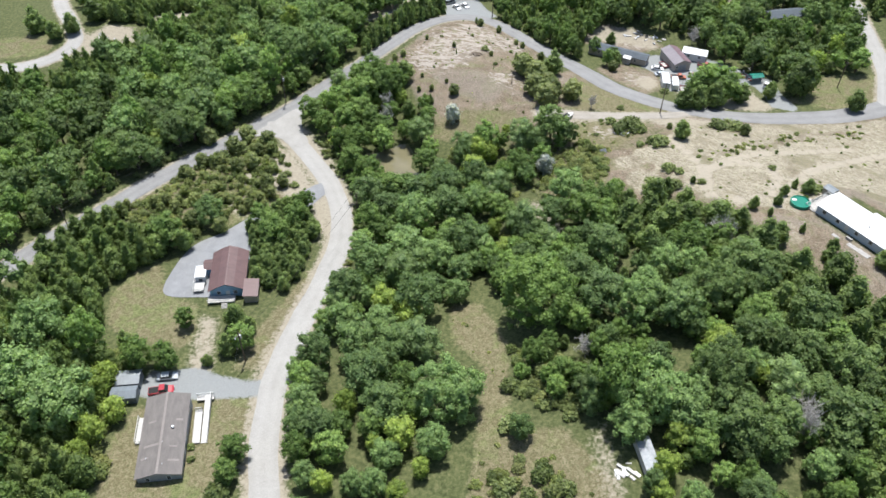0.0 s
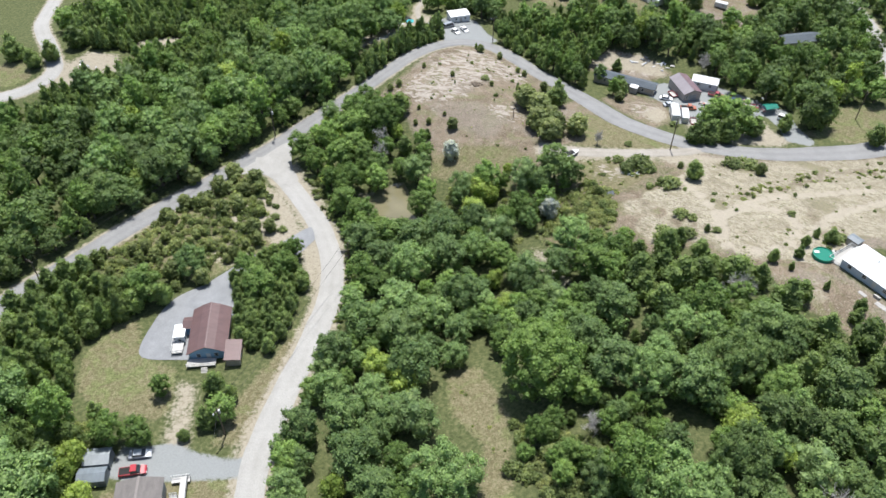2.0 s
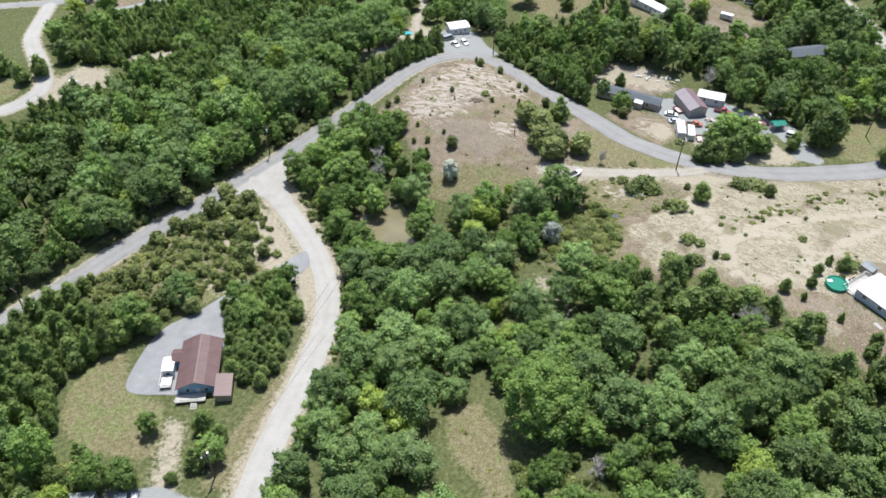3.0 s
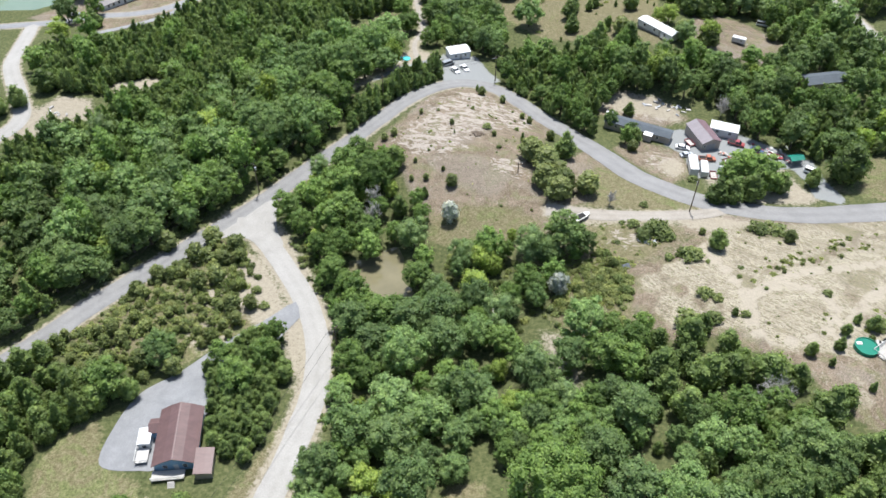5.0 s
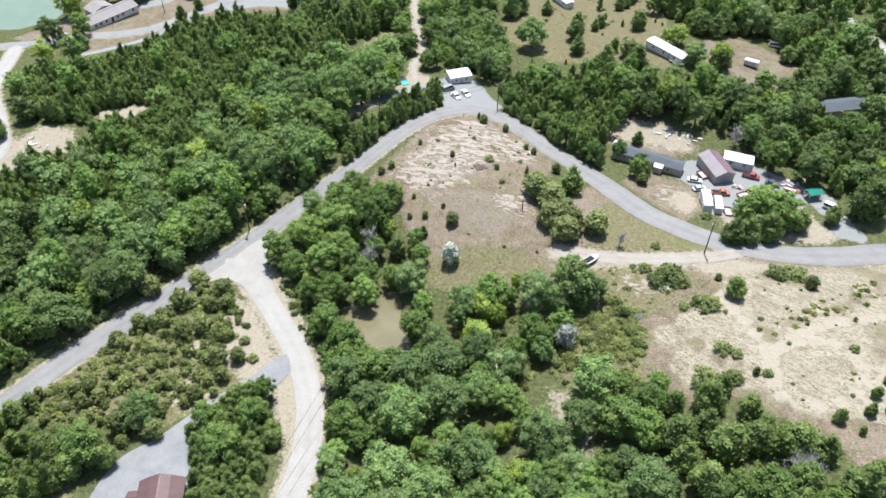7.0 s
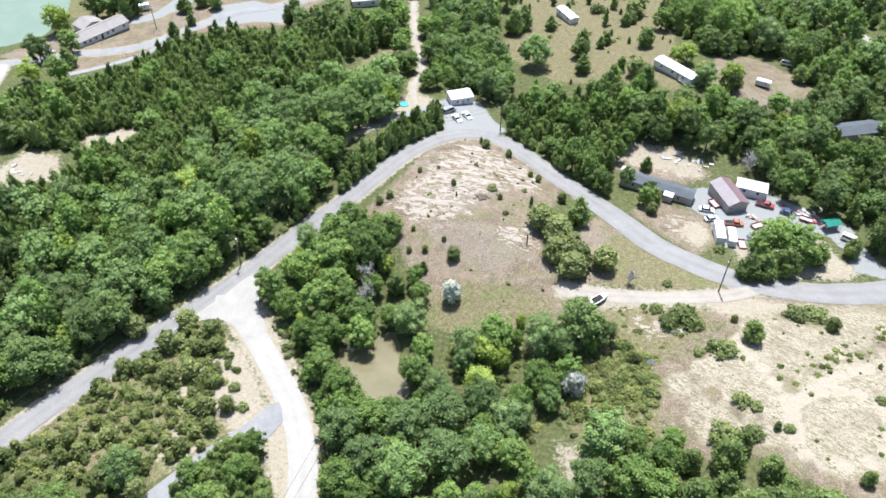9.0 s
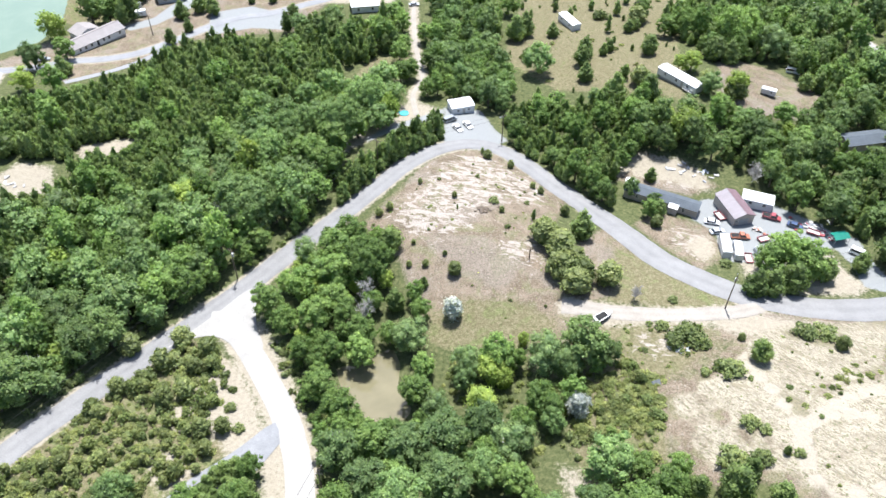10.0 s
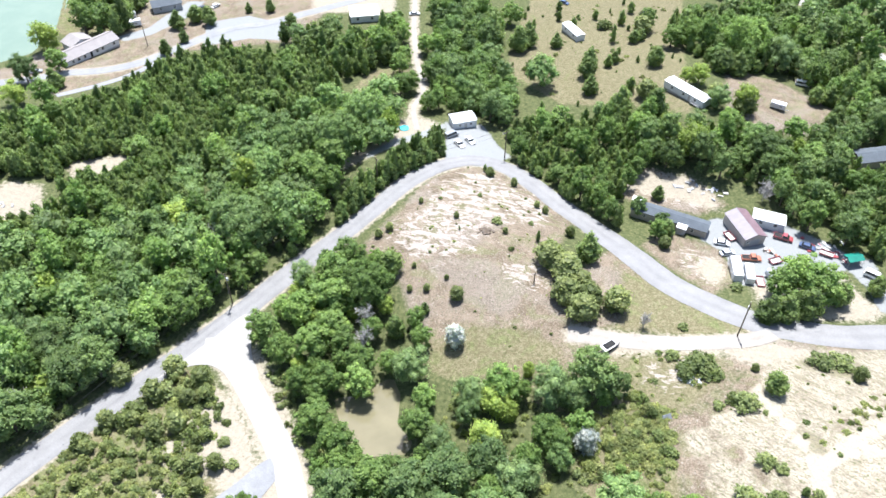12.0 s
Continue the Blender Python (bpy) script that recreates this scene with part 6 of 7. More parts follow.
metal_shed(-68.0, 101.2, 6, 4.9, 3.6, 2.3, 0.6, SHED_METAL, SHED_PALE, "pale grey metal storage shed with a low gable roof")
metal_shed(-67.6, 96.9, 6, 5.2, 3.0, 2.2, 0.55, SHED_METAL, SHED_METAL, "blue-grey metal storage shed with a low gable roof")

# the blue house with the red-brown roof
RED_YAW = -84
red = gable_house("red_roofed_house", -53.5, 136.0, RED_YAW, 13.0, 8.2, 3.2, 2.1, BLUE_SIDING, RED_METAL, "blue house with a broad red-brown metal roof", skirt=BLOCK, over=0.45,
                  profile=[(-4.1, 3.2), (-2.0, 4.38), (0, 5.15), (2.0, 4.38), (4.1, 3.2)], gable=BLUE_SIDING, ridge=RED_METAL,
                  windows=[("e", -2.0, 1.5, 1.0, 1.2), ("e", 2.0, 1.5, 1.0, 1.2), ("n", 3, 1.5, 1.1, 1.2), ("s", -2.5, 1.5, 1.1, 1.2), ("s", 4.0, 1.5, 1.1, 1.2), ("n", -3, 1.5, 1.1, 1.2)], doors=[("e", 0.2, 0.55, WHITE), ("s", 0.5, 0.55, WHITE)])
gable_house("annex", -46.9, 130.2, RED_YAW, 5.6, 3.2, 2.5, 0.7, TAN_SIDING, RED_METAL, "low annex with a red-brown metal roof", "annex", 0.25, profile=[(-1.6, 2.7), (0.2, 2.55), (1.6, 2.3)])
gable_house("side_porch", -58.6, 139.0, RED_YAW + 90, 3.4, 3.2, 2.7, 0.8, BLUE_SIDING, RED_METAL, "small gabled side porch with a red-brown roof", "porch", 0.25)
gable_house("white_porch", -60.9, 136.4, RED_YAW, 3.8, 2.5, 2.5, 0.12, WHITE_SIDING, WHITE_ROOF, "small white flat-roofed porch beside the blue house", "porch", 0.12, windows=[("e", 0, 1.0, 1.0, 1.0)])
board_deck("white_deck", -60.7, 132.6, RED_YAW, 3.4, 2.5, 0.9, "pale wooden deck with white rails beside the blue house", "se", PALE_BOARDS)
board_deck("front_porch", -54.0, 127.9, RED_YAW, 2.2, 6.6, 0.8, "front porch of weathered boards with railing", "e", GREY_WOOD)
steps("front_steps", -53.0, 126.4, RED_YAW - 90, 4, 1.4, "short flight of weathered wooden steps", GREY_WOOD)

# the white home on the sand, with its pool
SAND_YAW = -57
white = gable_house("white_mobile_home", 105.6, 144.4, SAND_YAW, 19.4, 8.4, 3.0, 0.8, PALE_BLUE_SIDING, WHITE_ROOF, "long white-roofed home with pale blue-grey siding", skirt=GREY_WOOD,
                    windows=[("s", -7.5, 1.5, 1.1, 1.1), ("s", -3.5, 1.5, 1.1, 1.1), ("s", 2.0, 1.5, 1.1, 1.1), ("s", 6.0, 1.5, 1.1, 1.1), ("n", -4, 1.5, 1.1, 1.1), ("n", 4, 1.5, 1.1, 1.1), ("w", 0, 1.5, 1.1, 1.1)], doors=[("s", -0.8, 0.55, WHITE), ("w", 2.2, 0.55, WHITE)])
for vx, vy in ((-4, 1), (3, -1.5), (7, 1.2)):
    gutter_vent(white, vx, vy, 3.75, 0.12, 0.4)
gable_house("north_room", 112.5, 143.7, SAND_YAW, 9.0, 2.7, 2.75, 0.2, PALE_BLUE_SIDING, WHITE_ROOF, "low white-roofed room built on to the home", "annex", 0.1, profile=[(-1.3, 2.7), (0, 2.85), (1.3, 2.95)][::1])
board_deck("pool_deck", 99.4, 153.9, SAND_YAW, 2.9, 8.6, 0.8, "weathered pool deck with pale railing", "wsn", GREY_WOOD)
gable_house("pump_shed", 104.6, 160.0, SAND_YAW, 3.0, 2.4, 1.9, 0.3, GREY_WOOD, SHED_METAL, "small grey pump shed beside the pool deck", "shed", 0.15)
steps("side_steps", 101.0, 139.4, SAND_YAW, 4, 1.5, "grey wooden side steps", GREY_WOOD)
for px, py, pl, pw in ((101.2, 136.9, 2.6, 1.3), (103.0, 134.6, 3.4, 1.5), (98.4, 140.6, 2.0, 1.0)):
    pad = thing("paving_slab", px, py, SAND_YAW, "pale concrete slab lying on dry turf", "slab", "slabs beside the white home")
    bm = bmesh.new()
    box(bm, -pl / 2, pl / 2, -pw / 2, pw / 2, -0.4, 0.12)
    bmesh.ops.bevel(bm, geom=[e for e in bm.edges], offset=0.02, segments=1, affect="EDGES")
    part("slab", bm, BLOCK, pad)


def round_pool(name, x, y, radius, tall, wall, water, label):
    pool = thing(name, x, y, 0, label, "pool")
    n = 28
    bm = bmesh.new()
    rings = []
    for r, z in ((radius, -0.5), (radius, tall), (radius - 0.12, tall), (radius - 0.12, 0.05)):
        rings.append([bm.verts.new((r * math.cos(2 * math.pi * k / n), r * math.sin(2 * math.pi * k / n), z)) for k in range(n)])
    for a, b in zip(rings, rings[1:]):
        for k in range(n):
            bm.faces.new((a[k], a[(k + 1) % n], b[(k + 1) % n], b[k]))
    part("pool_wall", bm, wall, pool)
    bm = bmesh.new()
    bm.faces.new([bm.verts.new(((radius - 0.12) * math.cos(2 * math.pi * k / n), (radius - 0.12) * math.sin(2 * math.pi * k / n), tall - 0.22)) for k in range(n)])
    part("pool_water", bm, water, pool)
    return pool


swim = round_pool("swimming_pool", 93.9, 153.6, 2.5, 1.2, GREEN_POOL, POOL_WATER, "round green above-ground swimming pool on dry turf")
bm = bmesh.new()
box(bm, -1.9, -0.7, 0.5, 1.3, 1.0, 1.06)
part("pool_step", bm, WHITE, swim, "white plastic pool step")
round_pool("paddling_pool", -12.2, 305.0, 1.5, 0.5, TURQUOISE, TURQUOISE, "small turquoise paddling pool on pale gravel")
round_pool("second_paddling_pool", 110.5, 137.5, 1.6, 0.5, GREEN_CLOTH, TURQUOISE, "small green and turquoise paddling pool")

# the yard across the road: dark home, barn, trailers
dark = gable_house("grey_mobile_home", 66.6, 260.2, -27, 22.0, 4.9, 2.9, 0.75, TAN_SIDING, GREY_SHINGLE, "long mobile home with a slate grey roof", skirt=BLOCK, over=0.2,
                   windows=[("s", -7, 1.4, 1.0, 1.1), ("s", -2.5, 1.4, 1.0, 1.1), ("s", 7, 1.4, 1.0, 1.1), ("n", 0, 1.4, 1.0, 1.1), ("e", 0, 1.4, 1.0, 1.1)], doors=[("s", 3.2, 0.55, WHITE)])
gable_house("porch_roof", 68.9, 255.6, -27, 2.6, 2.2, 2.5, 0.35, GREY_WOOD, WHITE_ROOF, "small porch with a white roof", "porch", 0.15)
gable_house("back_room", 58.6, 268.2, -27, 2.8, 2.0, 2.7, 0.3, TAN_SIDING, WHITE_ROOF, "small white-roofed lean-to behind the home", "annex", 0.1)
barn = gable_house("barn", 86.9, 255.8, -76, 11.4, 6.4, 3.2, 1.25, TAN_SIDING, LILAC_METAL, "barn with one faded pale roof slope and one maroon", "barn", 0.25, windows=[("e", -2.2, 1.5, 0.9, 0.9)], doors=[("w", 1.5, 0.1, WHITE)])
bm = bmesh.new()
slab(bm, [(-6.0, 0.06, 4.66), (6.0, 0.06, 4.66), (6.0, 3.46, 3.33), (-6.0, 3.46, 3.33)], 0.03)
part("roof_sheet", bm, MAROON_METAL, barn, "maroon roof sheets")
bm = bmesh.new()
box(bm, 5.7, 5.76, -1.5, 1.5, 0.0, 2.6)
part("barn_door", bm, GREY_SIDING, barn)
flat = gable_house("white_trailer_home", 95.0, 259.6, -21, 8.8, 4.6, 2.8, 0.3, WHITE_SIDING, WHITE_ROOF, "white trailer home with a flat white roof", "trailer", 0.2, windows=[("s", -2, 1.4, 1.0, 1.0), ("s", 2, 1.4, 1.0, 1.0)])
for vx in (2.4, 3.1, 3.8):
    bm = bmesh.new()
    box(bm, vx, vx + 0.4, 0.4, 0.8, 3.2, 3.45)
    part("roof_hatch", bm, GREY_TARP, flat, "small grey roof hatch")


def box_trailer(x, y, yaw, length, width, tall, label, body=None):
    t = thing("box_trailer", x, y, yaw, label, "trailer", "trailers in the yard")
    bm = bmesh.new()
    vs = box(bm, -length / 2, length / 2, -width / 2, width / 2, 0.65, tall)
    bmesh.ops.bevel(bm, geom=[e for e in bm.edges], offset=0.12, segments=2, affect="EDGES")
    part("body", bm, body or WHITE_ROOF, t)
    for s in (-1, 1):
        for wx in (-0.5, 0.5):
            wheel(t, wx, s * (width / 2 - 0.1), 0.38, 0.24)
    bm = bmesh.new()
    rod(bm, (length / 2 - 0.1, 0.5, 0.6), (length / 2 + 1.3, 0, 0.5), 0.06)
    rod(bm, (length / 2 - 0.1, -0.5, 0.6), (length / 2 + 1.3, 0, 0.5), 0.06)
    part("drawbar", bm, STEEL, t)
    bm = bmesh.new()
    box(bm, -length / 2 - 0.03, -length / 2 + 0.03, -width / 2 + 0.2, width / 2 - 0.2, 0.85, tall - 0.2)
    part("rear_door", bm, WHITE, t)
    window(t, "s", length * 0.2, 1.5, 0.8, 0.6, length, width)
    return t


def wheel(parent, x, y, r, w):
    bm = bmesh.new()
    rod(bm, (x, y - w / 2, r), (x, y + w / 2, r), r, r, 14)
    tyre = part("wheel", bm, RUBBER, parent)
    bm = bmesh.new()
    s = 1 if y > 0 else -1
    rod(bm, (x, y + s * (w / 2 - 0.02), r), (x, y + s * (w / 2 + 0.015), r), r * 0.58, r * 0.5, 10)
    part("rim", bm, STEEL, tyre)


def paint(name, col):
    s = Shader(name, 0.3, 0.0, 0.5)
    s.bsdf.inputs["Coat Weight"].default_value = 0.6
    s.colour(s.mix(s.step(s.noise(1.5, 4), 0.4, 0.7), col, tuple(c * 0.85 for c in col)))
    return s.mat


PAINTS = {"red": paint("red_car_paint", (0.33, 0.012, 0.022)), "white": paint("white_car_paint", (0.78, 0.78, 0.78)), "silver": paint("silver_car_paint", (0.42, 0.45, 0.48)), "dark": paint("dark_blue_car_paint", (0.03, 0.04, 0.07)),
          "blue": paint("blue_car_paint", (0.06, 0.09, 0.17)), "orange": paint("faded_orange_paint", (0.40, 0.13, 0.07)), "maroon": paint("faded_red_paint", (0.30, 0.06, 0.07)), "grey": paint("grey_car_paint", (0.25, 0.27, 0.29))}


def vehicle(name, x, y, yaw, colour, label, category="car", bed=False, van=False, second=None, group=""):
    """A car, pickup or van along its local x, nose at +x, with glass, lamps and wheels of its own."""
    car = thing(name, x, y, yaw, label, category, group)
    ln = 5.4 if bed else 5.0 if van else 4.5
    wd = 1.9 if bed or van else 1.78
    belt, top = (1.05, 1.8) if bed else (1.15, 2.0) if van else (0.92, 1.45)
    bm = bmesh.new()
    prof = [(-ln / 2, 0.42), (-ln / 2, belt - 0.08), (-ln / 2 + 0.15, belt), (ln * 0.22, belt), (ln / 2 - 0.35, belt - 0.16), (ln / 2, belt - 0.36), (ln / 2, 0.42)]
    sides = [[bm.verts.new((px, s * wd / 2, pz)) for px, pz in prof] for s in (-1, 1)]
    for k in range(len(prof)):
        bm.faces.new((sides[0][k], sides[1][k], sides[1][(k + 1) % len(prof)], sides[0][(k + 1) % len(prof)]))
    bm.faces.new(sides[0][::-1])
    bm.faces.new(sides[1])
    bmesh.ops.bevel(bm, geom=[e for e in bm.edges], offset=0.06, segments=2, affect="EDGES")
    body = part("body", bm, PAINTS[colour], car, smooth=False)
    x0, x1 = (-0.35, 1.35) if bed else (-ln / 2 + 0.1, ln * 0.30) if van else (-ln * 0.36, ln * 0.20)
    rake = 0.5 if not van else 0.35
    bm = bmesh.new()
    low = [bm.verts.new((px, py, belt - 0.02)) for px, py in ((x0, -wd / 2 + 0.06), (x1 + 0.2, -wd / 2 + 0.06), (x1 + 0.2, wd / 2 - 0.06), (x0, wd / 2 - 0.06))]
    up = [bm.verts.new((px, py, top - 0.05)) for px, py in ((x0 + (0.1 if bed or van else 0.45), -wd / 2 + 0.2), (x1 - rake, -wd / 2 + 0.2), (x1 - rake, wd / 2 - 0.2), (x0 + (0.1 if bed or van else 0.45), wd / 2 - 0.2))]
    for k in range(4):
        bm.faces.new((low[k], low[(k + 1) % 4], up[(k + 1) % 4], up[k]))
    bm.faces.new(up)
    bm.faces.new(low[::-1])
    part("cabin_glass", bm, GLASS, car, "dark car window glass")
    bm = bmesh.new()
    rx0, rx1 = x0 + (0.06 if bed or van else 0.40), x1 - rake + 0.06
    box(bm, rx0, rx1, -wd / 2 + 0.17, wd / 2 - 0.17, top - 0.048, top)
    bmesh.ops.bevel(bm, geom=[e for e in bm.edges], offset=0.02, segments=1, affect="EDGES")
    part("cabin_roof", bm, PAINTS[second or colour], car)
    if bed:
        # no hollow here: a dark plate on the body paints the open bed's shade
        bm = bmesh.new()
        box(bm, -ln / 2 + 0.12, -0.45, -wd / 2 + 0.14, wd / 2 - 0.14, belt - 0.02, belt + 0.012)
        part("cargo_bed", bm, DARK, car, "flat dark plate painted as the shade inside an open cargo bed")
    for s in (-1, 1):
        for wx in (-ln * 0.30, ln * 0.31):
            wheel(car, wx, s * (wd / 2 - 0.10), 0.36 if bed else 0.33, 0.22)
        bm = bmesh.new()
        box(bm, ln / 2 - 0.06, ln / 2 + 0.012, s * (wd / 2 - 0.30) - 0.18, s * (wd / 2 - 0.30) + 0.18, belt - 0.52, belt - 0.38)
        part("headlight", bm, STEEL, car)
        bm = bmesh.new()
        box(bm, -ln / 2 - 0.012, -ln / 2 + 0.05, s * (wd / 2 - 0.22) - 0.12, s * (wd / 2 - 0.22) + 0.12, belt - 0.42, belt - 0.2)
        part("tail_light", bm, PAINTS["red"], car)
    return car


vehicle("sedan", -60.4, 103.0, 8, "silver", "silver sedan with dark glass on the grey gravel", second="silver", group="cars by the double-wide home")
vehicle("pickup_truck", -60.6, 98.9, 10, "red", "red pickup truck with a dark cargo bed on gravel", "truck", bed=True, group="cars by the double-wide home")
vehicle("sedan", 79.4, 250.6, -14, "white", "white sedan parked on grey gravel", group="cars in the yard")
vehicle("sedan", 79.6, 246.0, 12, "silver", "silver car parked on grey gravel", group="cars in the yard")
vehicle("pickup_truck", 85.6, 243.9, -4, "orange", "orange-red pickup truck with a long dark bed", "truck", bed=True, group="cars in the yard")
vehicle("flatbed_truck", 97.6, 253.2, -25, "maroon", "faded red flatbed truck in the yard", "truck", bed=True, group="cars in the yard")
vehicle("sedan", 103.2, 249.4, -32, "blue", "dark blue car under the trees", group="cars in the yard")
vehicle("van", 117.0, 237.6, -38, "white", "white van on the grey drive", "van", van=True)
vehicle("sedan", 5.9, 294.6, -58, "white", "white car parked by the road crest", group="cars at the road crest")
vehicle("sedan", 9.4, 297.2, -62, "white", "white car parked by the road crest", group="cars at the road crest")
vehicle("van", 3.4, 300.4, 35, "grey", "grey van beside the white box building", "van", van=True)
vehicle("sedan", 53.4, 410.0, -40, "blue", "blue car in the far yard")
vehicle("van", 131.2, 336.3, -20, "white", "white camper van at the pasture edge", "van", van=True)
vehicle("sedan", -11.6, 398.0, 10, "silver", "silver car on the dirt lane")
vehicle("sedan", -103.0, 404.0, 60, "dark", "dark car on the far gravel lot", group="cars on the far lot")
vehicle("sedan", -98.0, 406.0, 60, "white", "white car on the far gravel lot", group="cars on the far lot")
vehicle("sedan", -151.0, 345.0, 20, "grey", "grey car parked under trees by the lot road")
box_trailer(79.0, 237.4, -97, 7.6, 2.6, 3.1, "long white box trailer on gravel")
box_trailer(82.0, 235.6, -100, 6.2, 2.2, 2.8, "smaller white box trailer on gravel")
box_trailer(115.1, 316.6, -30, 5.0, 2.2, 2.6, "white camping trailer in the pasture")


def tank(x, y, yaw, r, length, label):
    ob = thing("storage_tank", x, y, yaw, label, "tank")
    bm = bmesh.new()
    rod(bm, (-length / 2, 0, r + 0.25), (length / 2, 0, r + 0.25), r, r, 20)
    part("shell", bm, SILVER, ob)
    for s in (-1, 1):
        bm = bmesh.new()
        box(bm, s * length * 0.3 - 0.1, s * length * 0.3 + 0.1, -r * 0.7, r * 0.7, -0.4, 0.6)
        part("cradle", bm, GREY_WOOD, ob)


tank(88.3, 235.6, -70, 1.1, 3.4, "galvanised storage tank on wooden cradles")


def utility_trailer(x, y, yaw, colour, label):
    ob = thing("utility_trailer", x, y, yaw, label, "trailer")
    for s in (-1, 1):
        bm = bmesh.new()
        box(bm, -1.8, 1.8, s * 1.0 - 0.04, s * 1.0 + 0.04, 0.5, 0.95)
        part("side_board", bm, PAINTS[colour], ob)
        wheel(ob, 0, s * 1.12, 0.33, 0.2)
    for e in (-1, 1):
        bm = bmesh.new()
        box(bm, e * 1.8 - 0.04, e * 1.8 + 0.04, -0.96, 0.96, 0.5, 0.95)
        part("end_board", bm, PAINTS[colour], ob)
    bm = bmesh.new()
    box(bm, -1.76, 1.76, -0.96, 0.96, 0.46, 0.52)
    part("floor_board", bm, GREY_WOOD, ob)


utility_trailer(84.6, 233.6, -95, "maroon", "faded red utility trailer with low sides")
utility_trailer(82.4, 253.6, -70, "maroon", "small red utility trailer beside the barn")
utility_trailer(92.2, 243.2, 20, "maroon", "faded red farm trailer beside the shade tree")
utility_trailer(107.6, 246.6, -30, "maroon", "rusty red utility trailer under the trees")


def canopy(x, y, yaw):
    ob = thing("shade_canopy", x, y, yaw, "green tarpaulin canopy on four thin posts", "canopy")
    bm = bmesh.new()
    for s in (-1, 1):
        slab(bm, [(-2.4, 0, 3.0), (2.4, 0, 3.0), (2.4, s * 1.6, 2.4), (-2.4, s * 1.6, 2.4)][::-s], 0.04)
    part("cover", bm, GREEN_CLOTH, ob)
    for px in (-2.3, 2.3):
        for py in (-1.5, 1.5):
            bm = bmesh.new()
            rod(bm, (px, py, -0.4), (px, py, 2.42), 0.05)
            part("post", bm, STEEL, ob)


canopy(113.3, 243.2, 13)
crest = gable_house("box_building", 7.2, 309.2, 17, 8.0, 5.6, 2.8, 0.35, WHITE_SIDING, WHITE_ROOF, "small white box building with a flat white roof", "building", 0.15, windows=[("s", -1.8, 1.3, 0.9, 0.9), ("s", 2.0, 1.3, 0.9, 0.9)], doors=[("s", 0.2, 0.1, GREY_WOOD)])
far_home = gable_house("far_mobile_home", 84.6, 321.0, -53, 17.0, 4.6, 2.9, 0.4, WHITE_SIDING, WHITE_ROOF, "long white mobile home in the far pasture", skirt=BLOCK, over=0.15, windows=[("s", -5, 1.4, 1.0, 1.0), ("s", 0, 1.4, 1.0, 1.0), ("s", 5, 1.4, 1.0, 1.0)], doors=[("s", 2.6, 0.55, GREY_WOOD)])
board_deck("far_porch", 86.4, 315.2, -53, 4.0, 2.4, 0.7, "pale porch of the far mobile home", "s", PALE_BOARDS)
gable_house("far_white_home", 53.0, 377.4, -66, 11.5, 3.8, 2.9, 0.4, WHITE_SIDING, WHITE_ROOF, "white mobile home with a white roof on dry pasture", skirt=BLOCK, over=0.15, windows=[("s", -3, 1.4, 1.0, 1.0), ("s", 3, 1.4, 1.0, 1.0)])
gable_house("blue_grey_house", 138.0, 288.6, 11, 16.0, 6.4, 3.2, 1.1, TAN_SIDING, GREY_SHINGLE, "low house with a blue-grey roof among trees", skirt=BLOCK, windows=[("s", -5, 1.4, 1.1, 1.1), ("s", 0, 1.4, 1.1, 1.1), ("s", 5, 1.4, 1.1, 1.1)])
LONG_YAW = 52
long_house = gable_house("long_house", -137.2, 361.0, LONG_YAW, 23.0, 8.0, 3.0, 1.6, WHITE_SIDING, LONG_ROOF, "long white house with a pale grey-brown roof", skirt=BLOCK, over=0.4,
                         windows=[("s", a, 1.3, 1.1, 1.3) for a in (-8.6, -6.2, -3.6, 1.8, 4.2, 9.2)], doors=[("s", -0.8, 0.55, DARK)], ridge=SHINGLE_PATCH)
gable_house("long_house_wing", -143.4, 367.4, LONG_YAW + 90, 7.0, 9.0, 2.9, 1.4, WHITE_SIDING, LONG_ROOF, "rear wing with a pale grey-brown hipped roof", "house wing", 0.4)
gable_house("white_roofed_house", -32.8, 395.0, 10, 11.5, 9.4, 3.4, 1.5, WHITE_SIDING, WHITE_ROOF, "house with a wide pale metal roof behind cedars", skirt=BLOCK, windows=[("s", -3, 1.4, 1.1, 1.2), ("s", 3, 1.4, 1.1, 1.2)])
gable_house("far_lot_house", -118.5, 404.0, 25, 12.0, 7.0, 3.2, 1.4, GREY_SIDING, GREY_SHINGLE, "grey house with a slate roof behind tall cedars", skirt=BLOCK, windows=[("s", -3, 1.4, 1.1, 1.2), ("s", 3, 1.4, 1.1, 1.2)])
box_trailer(-127.5, 386.0, 22, 6.5, 2.5, 2.9, "white camping trailer beside the far drive")
box_trailer(-131.0, 394.0, 30, 4.5, 2.4, 2.7, "white camping trailer under tall cedars")
ruin = gable_house("derelict_shed", 38.9, 76.8, -82, 7.4, 2.6, 2.0, 0.25, GREY_WOOD, GREY_TARP, "derelict narrow shed with a grey roof sheet among trees", "shed", 0.12)


